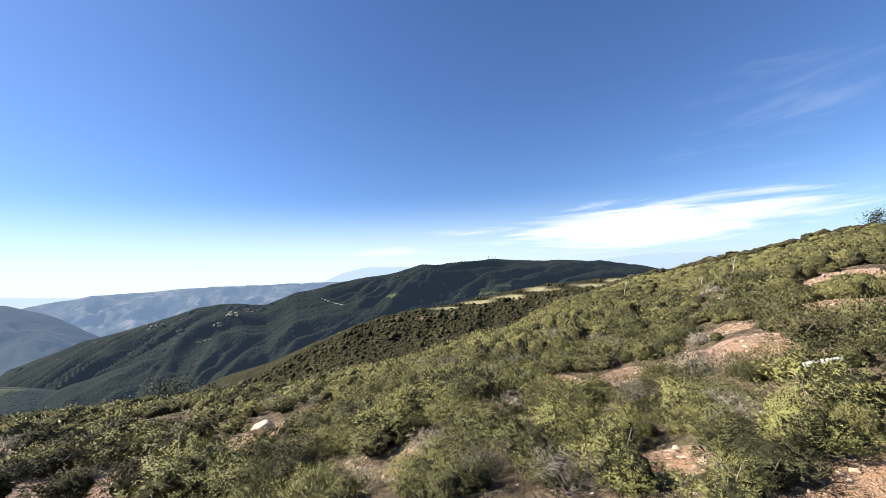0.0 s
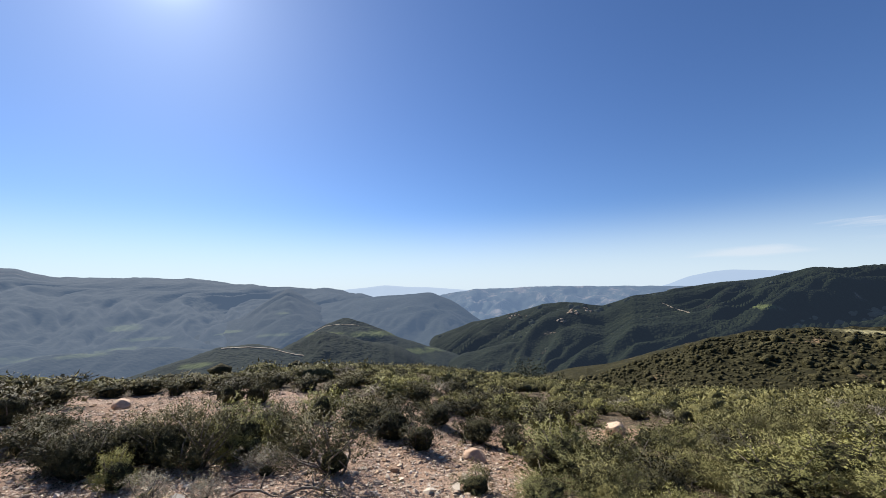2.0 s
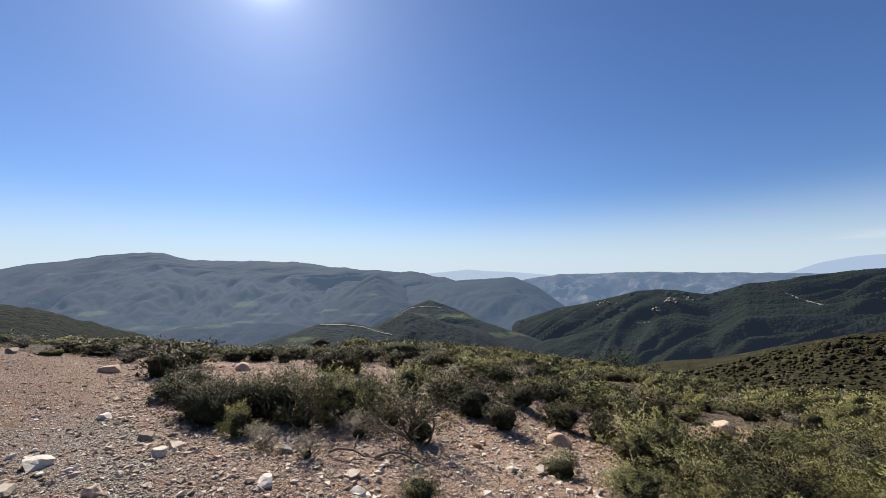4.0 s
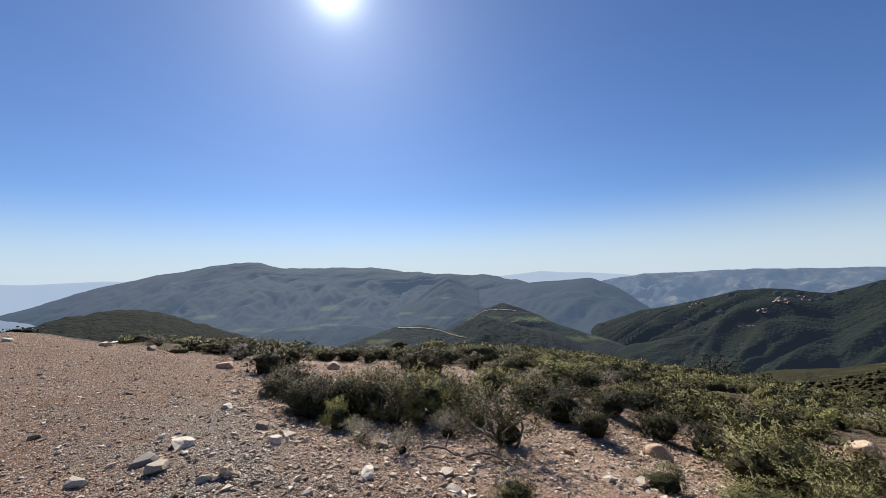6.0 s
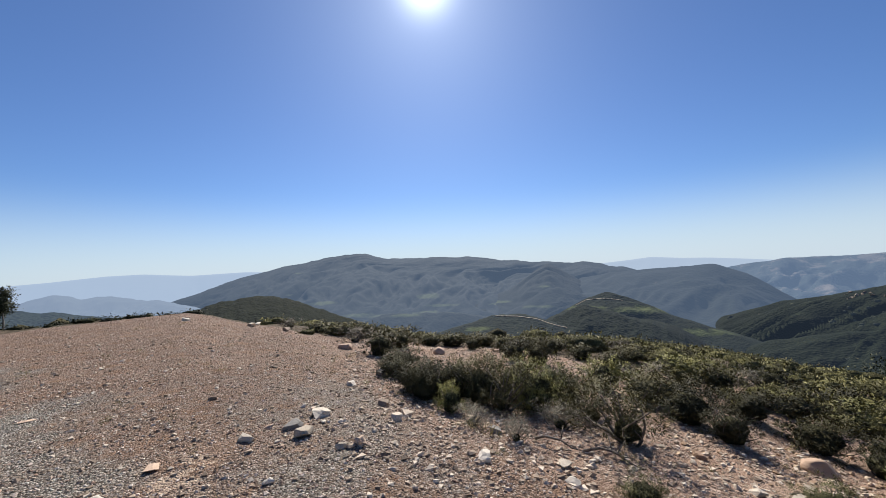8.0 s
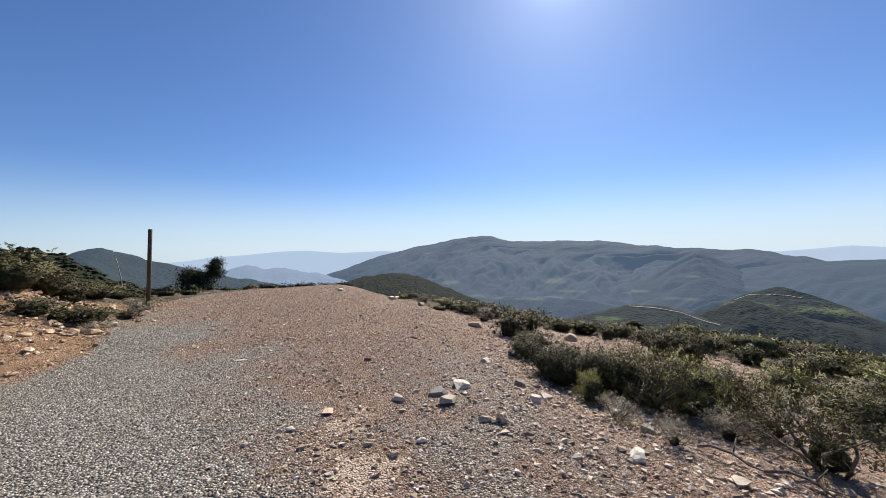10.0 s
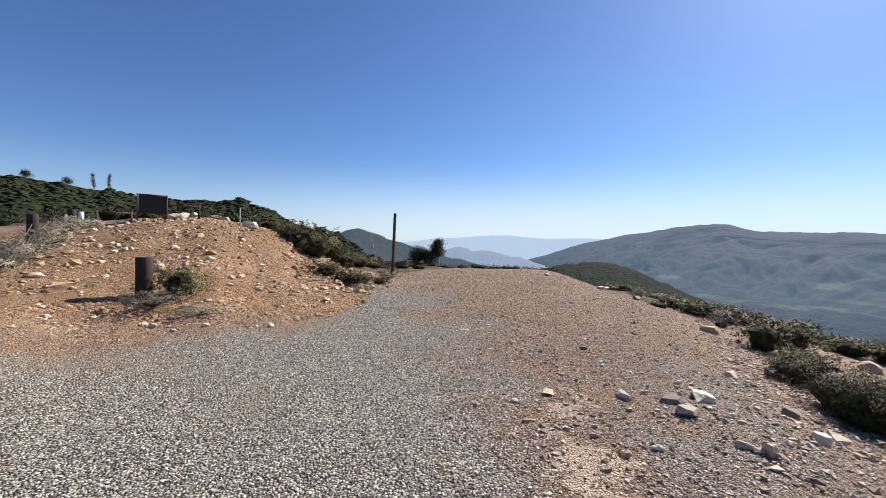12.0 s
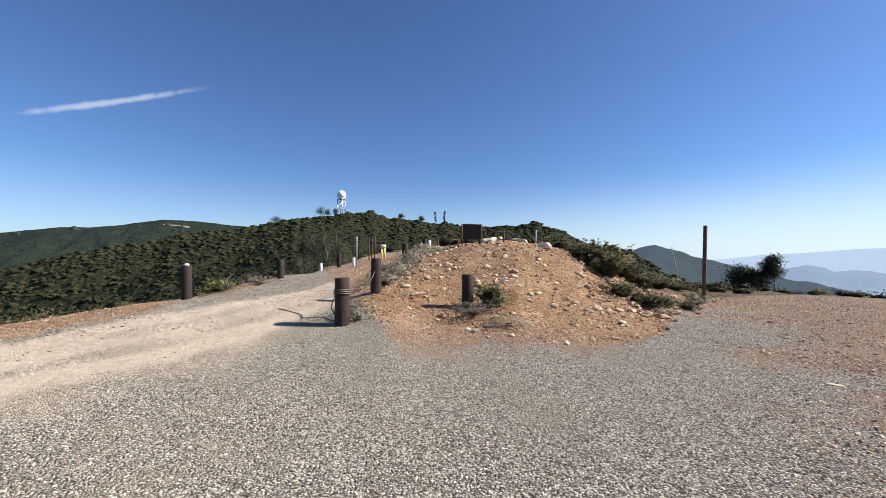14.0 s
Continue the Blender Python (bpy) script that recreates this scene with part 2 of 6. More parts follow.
def dust_lit_mask(x, y):
    """Pale dusty wheel tracks of the road, plus a painted brightening of the lit eastern gravel."""
    az, r = polar(x, y)
    # the lane sweeps past the bollards; ruts run along it
    centre = np.interp(az, (208, 212, 214, 218, 224, 232, 245, 262, 280), (24, 15, 13, 10.5, 8.8, 8.0, 7.8, 8, 9))
    across = (r - centre) / centre
    lane = np.exp(-(across / 0.22) ** 2)
    ruts = 0.75 + 0.5 * value_noise(across * 14 + 0.4 * value_noise(az / 9, az * 0, 4), az / 60, 9)
    arc = np.exp(-((az - 233.3 + (r - 7.1) * 3.3) / 1.1) ** 2) * np.interp(r, (6.3, 6.9, 8, 8.6), (0, 1, 1, 0))
    # base rises eastwards: gravel seen from its sunlit side, put into the colour
    base = np.interp(az, (150, 190, 222, 265, 300), (0.12, 0.08, 0.3, 0.34, 0.3))
    return np.clip(np.maximum(base + lane * ruts * np.interp(az, (204, 212), (0, 1)), 0.8 * arc), 0, 1.2) * road_mask(x, y)


def wash_mask(x, y):
    """Pinkish washed soil of the western and northern slopes."""
    az, r = polar(x, y)
    az = (az + 40) % 360
    return np.interp(az, (0, 20, 160, 172), (0.8, 1, 1, 0)) * np.interp(r, (3.2, 5, 60, 120), (0, 1, 1, 0)) * (1 - 0.7 * road_mask(x, y))

# ---- materials ----
def material(name):
    m = bpy.data.materials.new(name)
    m.use_nodes = True
    t = m.node_tree
    return m, t, t.nodes["Principled BSDF"]


def ramp(t, fac, stops):
    n = t.nodes.new("ShaderNodeValToRGB")
    while len(n.color_ramp.elements) < len(stops):
        n.color_ramp.elements.new(0.5)
    for e, (at, col) in zip(n.color_ramp.elements, stops):
        e.position, e.color = at, (*col, 1)
    t.links.new(fac, n.inputs[0])
    return n.outputs[0]


def noise_node(t, scale, detail=4, rough=0.55, vector=None, warp=0.0):
    n = node(t, "ShaderNodeTexNoise", Scale=scale, Detail=detail, Roughness=rough, Distortion=warp)
    t.links.new(vector if vector else place(t), n.inputs["Vector"])
    return n.outputs["Fac"]


def place(t):
    """World position, so that the grain keeps its true size."""
    for n in t.nodes:
        if n.bl_idname == "ShaderNodeNewGeometry":
            return n.outputs["Position"]
    return t.nodes.new("ShaderNodeNewGeometry").outputs["Position"]


def mix(t, fac, a, b, kind="MIX"):
    n = t.nodes.new("ShaderNodeMix")
    n.data_type, n.blend_type = "RGBA", kind
    for sock, v in ((n.inputs[0], fac), (n.inputs[6], a), (n.inputs[7], b)):
        if isinstance(v, (int, float)):
            sock.default_value = v
        elif isinstance(v, tuple):
            sock.default_value = (*v, 1)
        else:
            t.links.new(v, sock)
    return n.outputs[2]


def arith(t, op, a, b=0.0, clamp=False):
    n = t.nodes.new("ShaderNodeMath")
    n.operation, n.use_clamp = op, clamp
    for sock, v in ((n.inputs[0], a), (n.inputs[1], b)):
        if isinstance(v, (int, float)):
            sock.default_value = v
        else:
            t.links.new(v, sock)
    return n.outputs[0]


def band(t, v, low, high):
    n = node(t, "ShaderNodeMapRange")
    n.interpolation_type = "SMOOTHSTEP"
    n.inputs[1].default_value, n.inputs[2].default_value = low, high
    t.links.new(v, n.inputs[0])
    return n.outputs[0]


def attribute(t, name):
    n = t.nodes.new("ShaderNodeAttribute")
    n.attribute_name = name
    return n.outputs["Fac"]


def bump(t, bsdf, h, strength, distance):
    n = node(t, "ShaderNodeBump", Strength=strength, Distance=distance)
    t.links.new(h, n.inputs["Height"])
    if bsdf.inputs["Normal"].is_linked:
        t.links.new(bsdf.inputs["Normal"].links[0].from_socket, n.inputs["Normal"])
    t.links.new(n.outputs[0], bsdf.inputs["Normal"])


def ground_material():
    m, t, b = material("stony_ground")
    b.inputs["Diffuse Roughness"].default_value = 0.25
    b.inputs["Roughness"].default_value = 0.95
    b.inputs["Specular IOR Level"].default_value = 0.12
    blotch = noise_node(t, 0.9, 6, 0.65)
    brown = ramp(t, blotch, ((0.3, (0.20, 0.118, 0.073)), (0.5, (0.305, 0.185, 0.116)), (0.7, (0.42, 0.27, 0.175))))
    ochre = ramp(t, blotch, ((0.3, (0.25, 0.13, 0.065)), (0.5, (0.37, 0.215, 0.108)), (0.7, (0.49, 0.325, 0.185))))
    pink = ramp(t, blotch, ((0.3, (0.345, 0.22, 0.155)), (0.5, (0.52, 0.35, 0.25)), (0.7, (0.66, 0.48, 0.365))))
    soil = mix(t, attribute(t, "ochre"), mix(t, attribute(t, "wash"), brown, pink), ochre)
    rubble = node(t, "ShaderNodeTexVoronoi", Scale=15.0)
    t.links.new(place(t), rubble.inputs["Vector"])
    lump = t.nodes.new("ShaderNodeSeparateColor")
    t.links.new(rubble.outputs["Color"], lump.inputs[0])
    lumps = ramp(t, lump.outputs[0], ((0.0, (0.16, 0.105, 0.075)), (0.45, (0.36, 0.25, 0.185)), (0.8, (0.62, 0.48, 0.385)), (1.0, (0.78, 0.68, 0.58))))
    lumps = mix(t, attribute(t, "ochre"), lumps, mix(t, 1.0, lumps, (0.98, 0.76, 0.52), "MULTIPLY"))
    rubbly = arith(t, "MULTIPLY", band(t, noise_node(t, 1.7, 5, 0.7), 0.44, 0.6), arith(t, "MULTIPLY", arith(t, "MAXIMUM", attribute(t, "wash"), attribute(t, "ochre")), 0.8))
    soil = mix(t, rubbly, soil, lumps)
    chips = node(t, "ShaderNodeTexVoronoi", Scale=58.0)
    grit = node(t, "ShaderNodeTexVoronoi", Scale=140.0)
    for n in (chips, grit):
        t.links.new(place(t), n.inputs["Vector"])
    tone = t.nodes.new("ShaderNodeSeparateColor")
    t.links.new(chips.outputs["Color"], tone.inputs[0])
    tan_blend = noise_node(t, 0.45, 5, 0.6)
    grey = ramp(t, tone.outputs[0], ((0.0, (0.08, 0.069, 0.055)), (0.3, (0.25, 0.218, 0.177)), (0.7, (0.44, 0.388, 0.318)), (1.0, (0.74, 0.67, 0.57))))
    grey = mix(t, band(t, tan_blend, 0.46, 0.72), grey, (0.36, 0.31, 0.24))
    # shade in the gaps between chips, painted into the colour
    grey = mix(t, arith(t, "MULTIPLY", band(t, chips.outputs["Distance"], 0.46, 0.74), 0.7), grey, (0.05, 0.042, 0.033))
    # dusty tracks together with the painted lit-side brightening
    track_lit = arith(t, "ADD", attribute(t, "tan_blend"), arith(t, "MULTIPLY", arith(t, "SUBTRACT", noise_node(t, 0.7, 6, 0.7), 0.5), 0.9))
    grey = mix(t, arith(t, "MULTIPLY", band(t, track_lit, 0.35, 0.95), 0.78), grey, ramp(t, noise_node(t, 9.0, 5, 0.7), ((0.3, (0.37, 0.29, 0.215)), (0.7, (0.54, 0.44, 0.35)))))
    stones = ramp(t, tone.outputs[1], ((0.0, (0.07, 0.05, 0.037)), (0.5, (0.255, 0.165, 0.118)), (0.85, (0.45, 0.315, 0.235)), (1.0, (0.70, 0.61, 0.51))))
    stony = mix(t, arith(t, "MULTIPLY", band(t, noise_node(t, 2.2, 5, 0.7), 0.32, 0.52), arith(t, "SUBTRACT", 0.8, arith(t, "MULTIPLY", arith(t, "MAXIMUM", attribute(t, "ochre"), attribute(t, "wash")), 0.5))), soil, stones)
    ragged = arith(t, "ADD", attribute(t, "gravel"), arith(t, "MULTIPLY", arith(t, "SUBTRACT", noise_node(t, 1.1, 6, 0.72), 0.5), 1.5))
    near = mix(t, band(t, arith(t, "ADD", ragged, arith(t, "MULTIPLY", arith(t, "SUBTRACT", noise_node(t, 14.0, 3, 0.7), 0.5), 0.8)), 0.12, 0.85), stony, grey)
    worn = arith(t, "ADD", attribute(t, "bare"), arith(t, "MULTIPLY", arith(t, "SUBTRACT", noise_node(t, 2.6, 6, 0.75), 0.5), 2.4))
    pale = mix(t, arith(t, "MULTIPLY", band(t, worn, 0.5, 0.66), 0.9), near, ramp(t, noise_node(t, 20, 4, 0.7), ((0.3, (0.50, 0.36, 0.25)), (0.7, (0.70, 0.545, 0.41)))))
    litter = ramp(t, noise_node(t, 3.0, 5, 0.7), ((0.35, (0.075, 0.06, 0.038)), (0.55, (0.17, 0.125, 0.082)), (0.7, (0.37, 0.27, 0.185))))
    brushy = arith(t, "ADD", attribute(t, "brush"), arith(t, "MULTIPLY", arith(t, "SUBTRACT", noise_node(t, 0.35, 5, 0.65), 0.5), 1.0))
    wild = mix(t, band(t, brushy, 0.45, 0.7), pale, litter)
    green = ramp(t, noise_node(t, 0.06, 7, 0.7), ((0.35, (0.03, 0.036, 0.016)), (0.55, (0.065, 0.066, 0.028)), (0.72, (0.14, 0.115, 0.06))))
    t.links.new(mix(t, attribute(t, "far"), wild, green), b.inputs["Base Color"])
    bump(t, b, arith(t, "MULTIPLY", grit.outputs["Distance"], -1.0), 0.8, 0.008)
    loose = arith(t, "SUBTRACT", 1.0, arith(t, "MULTIPLY", band(t, track_lit, 0.35, 0.95), 0.75))
    bump(t, b, arith(t, "MULTIPLY", arith(t, "MULTIPLY", chips.outputs["Distance"], loose), -1.0), 1.0, 0.032)
    bump(t, b, noise_node(t, 6.0, 6, 0.7), 0.5, 0.05)
    bump(t, b, arith(t, "MULTIPLY", arith(t, "MULTIPLY", rubble.outputs["Distance"], rubbly), -1.0), 1.0, 0.08)
    return m


def hill_material(name, dark, light, soil, patch, soil_amount=0.35, relief=1.0, glow=None, meadow=None):
    """Brush-covered slope: mottled shrub cells (patch: metres across), darker at their edges, with paler grass and bare
    soil in patches.
    """
    m, t, b = material(name)
    b.inputs["Roughness"].default_value = 1.0
    b.inputs["Specular IOR Level"].default_value = 0.05
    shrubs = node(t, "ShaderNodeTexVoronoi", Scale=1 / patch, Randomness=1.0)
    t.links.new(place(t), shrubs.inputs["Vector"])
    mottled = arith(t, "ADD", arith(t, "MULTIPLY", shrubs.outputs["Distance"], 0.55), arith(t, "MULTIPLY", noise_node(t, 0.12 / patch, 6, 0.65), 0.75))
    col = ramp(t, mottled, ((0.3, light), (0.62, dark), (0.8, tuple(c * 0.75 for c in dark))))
    bare = band(t, noise_node(t, 0.05 / patch, 7, 0.72, warp=0.6), 0.70 - soil_amount * 0.2, 0.78 - soil_amount * 0.15)
    col = mix(t, bare, col, soil)
    if meadow:
        col = mix(t, band(t, arith(t, "ADD", attribute(t, "meadow"), arith(t, "MULTIPLY", arith(t, "SUBTRACT", noise_node(t, 0.09 / patch, 6, 0.68), 0.5), 2.4)), 0.3, 1.0), col, meadow)
    t.links.new(col, b.inputs["Base Color"])
    # emission stands in for the haze in front of distant slopes
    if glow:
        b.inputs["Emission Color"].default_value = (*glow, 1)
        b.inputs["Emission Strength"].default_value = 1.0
    if relief:
        bump(t, b, shrubs.outputs["Distance"], 0.6 * relief, -patch * 0.6)
        bump(t, b, noise_node(t, 0.08 / patch, 6, 0.6), 0.6 * relief, patch * 3)
    return m


# ---- ground: one sheet from underfoot to the horizon ----
def mesh_from(name, verts, faces, mats, smooth=True):
    me = bpy.data.meshes.new(name)
    me.from_pydata(verts, [], faces)
    for m in mats:
        me.materials.append(m)
    if smooth:
        me.polygons.foreach_set("use_smooth", [True] * len(me.polygons))
    me.update()
    return me


def grid_faces(rows, cols, closed=False):
    faces = []
    for i in range(rows - 1):
        a = i * cols
        for j in range(cols - (0 if closed else 1)):
            k = (j + 1) % cols
            faces.append((a + j, a + k, a + cols + k, a + cols + j))
    return faces


def store(me, name, values):
    at = me.attributes.new(name, "FLOAT", "POINT")
    at.data.foreach_set("value", np.asarray(values, np.float32))


def bare_mask(x, y):
    """Pale packed earth showing in a worn strip along the edge of the gravel."""
    az, r = polar(x, y)
    return np.clip(1.35 - np.abs(az - 143.5 - (r - 3) * 1.6) / 7, 0, 1) * np.interp(r, (1.5, 2.2, 3.4, 4.4, 5), (0.8, 0.8, 0.62, 0.4, 0))


def brush_mask(x, y):
    """How thickly the ground is grown over."""
    az, r = polar(x, y)
    keys = (0, 30, 55, 70, 85, 97, 105, 125, 135, 150, 166, 174, 182, 200, 214, 222, 240, 260, 300, 340, 360)
    start = (3.9, 4.0, 5.6, 8.4, 9, 12.5, 14.5, 15.5, 18, 27, 20, 17, 21, 26, 45, 22, 16, 15, 12, 4.4, 3.9)
    edge = np.interp(az, keys, start)
    return np.clip((r - edge) / (0.2 * edge) + 0.3, 0, 1)


def build_ground():
    steps = 504
    rings = np.concatenate(([0.25], np.geomspace(0.6, 60, 160), np.geomspace(61.5, 4900, 64)))
    az = np.radians(np.arange(steps) * 360 / steps)
    r = rings[:, None]
    x, y = -np.sin(az)[None, :] * r, np.cos(az)[None, :] * r
    z = height(x, y)
    verts = np.stack([x, y, z], -1).reshape(-1, 3)
    faces = grid_faces(len(rings), steps, closed=True)
    faces.append(tuple(range(steps))[::-1])
    me = mesh_from("ground", verts.tolist(), [f[::-1] for f in faces], [MAT["ground"], MAT["valley_hill"], MAT["plain"]])
    # beyond 300 m the sheet takes hill materials that glow with painted haze
    ring = np.minimum(np.arange(len(faces)) // steps, len(rings) - 2)
    ring[-1] = 0
    me.polygons.foreach_set("material_index", np.where(rings[ring] > 1700, 2, np.where(rings[ring] > 300, 1, 0)).astype(np.int32))
    xs, ys = verts[:, 0], verts[:, 1]
    store(me, "gravel", gravel_mask(xs, ys))
    store(me, "tan_blend", dust_lit_mask(xs, ys))
    spot = spot_mask(xs, ys)
    store(me, "wash", np.maximum(wash_mask(xs, ys), spot))
    sunny = np.interp((polar(xs, ys)[0] + 60) % 360, (0, 105, 118, 190), (0.75, 0.75, 0.15, 0.15))
    store(me, "ochre", np.maximum(ochre_mask(xs, ys), sunny * spot))
    store(me, "bare", bare_mask(xs, ys))
    store(me, "brush", brush_mask(xs, ys) * (1 - spot) - 0.6 * spot)
    store(me, "meadow", np.zeros(len(xs)))
    store(me, "far", np.clip((np.hypot(xs, ys) - 22) / 40, 0, 1) * brush_mask(xs, ys) * (1 - spot))
    return tagged(new("ground", me), "stony ridge-top ground of tan soil and grey gravel", "ground", kind="structure")


# ---- hills and ranges ----
EYE = 1.6


RIDGES, MEADOW = {}, {}


def ridge(name, label, mat, crest, foot, foot_z, seed, gully=0.12, step=0.25, rows=46, cell=None, crown=0.0, shape=1.15, bush=0.0, lean=0.4, kind_name="hill", meadows=()):
    """A ridge with a front and a back slope, shaped to fit the camera's view. crest: azimuth, rise above eye level in
    degrees, distance in m (and that of its foot).
    """
    crest = sorted(crest)
    ka = [c[0] for c in crest]
    margin = 5.0
    a = np.arange(ka[0] - margin, ka[-1] + margin, step)
    inside = np.clip(a, ka[0], ka[-1])
    el = np.interp(inside, ka, [c[1] for c in crest])
    el = np.convolve(np.pad(el, 2, mode="edge"), (0.1, 0.22, 0.36, 0.22, 0.1), "valid")
    rc = np.interp(inside, ka, [c[2] for c in crest])
    rf = np.interp(inside, ka, [c[3] if len(c) > 3 else foot for c in crest])
    zc = EYE + rc * np.tan(np.radians(el))
    fz = np.minimum(foot_z, zc - 0.12 * (rc - rf))
    sink = np.clip(np.abs(a - inside) / margin, 0, 1)
    mean = float(rc.mean())
    cell = cell or mean * 0.09
    lateral = np.radians(a) * mean
    zc = zc + crown * fractal(lateral / (cell * 0.35), lateral * 0, 4, seed + 3) + bush * value_noise(lateral / 3.0, lateral * 0, seed + 8) + bush * value_noise(lateral / 7.0, lateral * 0, seed + 5)
    s = np.concatenate((np.linspace(0, 1, rows) ** 0.9, 1 + np.linspace(0.04, 1, 9) ** 1.5))
    S, A = np.meshgrid(s, np.arange(len(a)), indexing="ij")
    front, back = np.minimum(S, 1), np.maximum(S - 1, 0)
    r = rf[A] + (rc[A] - rf[A]) * front + back * rc[A] * 0.35
    up = np.where(S <= 1, front ** shape, np.clip(1 - back ** 1.4 * 1.1, -0.2, 1))
    z = fz[A] + (zc - fz)[A] * up
    lat, depth = lateral[A], (rc - rf)[A] * front
    skew = lat + lean * depth + cell * 0.8 * fractal(lat / (cell * 2.5), depth / (cell * 2.5), 2, seed)
    spur = 1.05 - np.sqrt(fractal(skew / cell, depth / (cell * 2.2), 4, seed + 1, 0.45) ** 2 + 0.006)
    ridged = (spur - 0.55) * gully * np.maximum((zc - fz)[A], 4) * (np.clip(front * (1.01 - front), 0, 1) * 4) ** 0.8 * (S < 1)
    small = 1.0 - np.sqrt(fractal(skew / (cell * 0.3) + 3.7, depth / (cell * 0.75), 3, seed + 4, 0.5) ** 2 + 0.004)
    ridged = ridged + (small - 0.5) * 0.3 * gully * np.maximum((zc - fz)[A], 4) * np.clip(front * (1.02 - front) * 4, 0, 1) * (0.35 + 0.65 * np.clip(1.2 - spur, 0, 1)) * (S < 1)
    ridged = ridged + bush * (S < 1) * np.clip((1 - front) * 8, 0.3, 1) * value_noise(lat / 4, depth / 4, seed + 2)
    z = z + ridged - sink[A] ** 1.5 * ((zc - fz)[A] + 0.15 * (rc - rf)[A]) - 12 * (1 - front) ** 8
    ar = np.radians(a)[A]
    verts = np.stack([-np.sin(ar) * r, np.cos(ar) * r, z], -1)
    flat = verts.reshape(-1, 3)
    me = mesh_from(name, flat.tolist(), [f[::-1] for f in grid_faces(len(s), len(a))], [mat])
    rise = np.degrees(np.arctan2(z - EYE, r))
    grass = np.zeros(len(flat))
    for m_az, m_el, w_az, w_el in meadows:
        d = np.hypot((a[A] - m_az) / w_az, (rise - m_el) / w_el)
        grass = np.maximum(grass, np.clip(1.3 - d, 0, 1).reshape(-1))
    store(me, "meadow", grass)
    MEADOW[name] = grass.reshape(rise.shape)
    RIDGES[name] = (a, rise, verts, rows, spur)
    return tagged(new(name, me), label, kind_name, kind="structure")


def on_ridge(name, az, el):
    """The point of a ridge's front slope on a bearing at a given rise above eye level."""
    a, rise, verts, rows, _ = RIDGES[name]
    f = float(np.clip((az - a[0]) / (a[1] - a[0]), 0, len(a) - 1.001))
    j, u = int(f), f - int(f)
    up = rise[:rows, j] * (1 - u) + rise[:rows, j + 1] * u
    col = verts[:rows, j] * (1 - u) + verts[:rows, j + 1] * u
    hits = np.nonzero(up >= el)[0]
    i = int(hits[0]) if len(hits) else rows - 1
    if i == 0 or not len(hits):
        return Vector(col[i])
    s = (el - up[i - 1]) / max(up[i] - up[i - 1], 1e-6)
    return Vector(col[i - 1] * (1 - s) + col[i] * s)


MAT = {"ground": ground_material()}
# colour of distance haze, given to the slopes as emission
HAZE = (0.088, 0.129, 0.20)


def haze_tint(c, k):
    """Mixes a slope's own colour towards haze blue, for slopes further and further off."""
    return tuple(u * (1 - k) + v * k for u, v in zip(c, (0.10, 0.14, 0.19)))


def haze_glow(k):
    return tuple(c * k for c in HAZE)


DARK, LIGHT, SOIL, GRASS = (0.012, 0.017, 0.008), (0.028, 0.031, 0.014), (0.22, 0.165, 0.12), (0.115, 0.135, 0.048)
# emission colours of the furthest ranges and the plain, paled as by haze
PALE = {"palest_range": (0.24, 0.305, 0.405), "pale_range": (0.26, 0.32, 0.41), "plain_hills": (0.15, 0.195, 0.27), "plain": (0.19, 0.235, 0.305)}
# g: strength of the haze glow, which middle-distance hills carry too
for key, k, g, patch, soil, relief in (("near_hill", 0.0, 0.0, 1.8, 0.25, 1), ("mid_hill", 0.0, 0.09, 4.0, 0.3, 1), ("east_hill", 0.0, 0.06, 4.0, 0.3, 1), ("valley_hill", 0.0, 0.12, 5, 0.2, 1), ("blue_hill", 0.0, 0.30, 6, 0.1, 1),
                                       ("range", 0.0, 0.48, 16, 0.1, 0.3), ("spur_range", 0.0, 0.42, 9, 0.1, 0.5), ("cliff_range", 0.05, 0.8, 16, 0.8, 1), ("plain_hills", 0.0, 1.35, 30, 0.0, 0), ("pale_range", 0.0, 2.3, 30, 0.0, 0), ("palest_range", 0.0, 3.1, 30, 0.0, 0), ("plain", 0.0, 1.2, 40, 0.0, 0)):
    MAT[key] = hill_material(key, *(haze_tint(tuple(v * (0.33 if g > 0.4 else 0.8 if g > 0.28 else 0.7 if g > 0.07 else 1.0) for v in c), k) for c in (DARK, LIGHT, SOIL)), patch, soil, relief, glow=PALE.get(key, haze_glow(g)) if g else None, meadow=haze_tint(tuple(v * (0.36 if g > 0.4 else 0.55) for v in GRASS), k))

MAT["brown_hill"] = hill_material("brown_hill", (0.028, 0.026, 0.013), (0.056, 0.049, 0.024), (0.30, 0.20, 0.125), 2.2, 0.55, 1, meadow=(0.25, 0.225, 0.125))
MAT["cliff_range"] = hill_material("cliff_range", haze_tint((0.010, 0.013, 0.008), 0.05), haze_tint((0.024, 0.026, 0.014), 0.05), (0.085, 0.07, 0.056), 9, 1.0, 1.2, glow=haze_glow(0.8), meadow=(0.30, 0.26, 0.22))
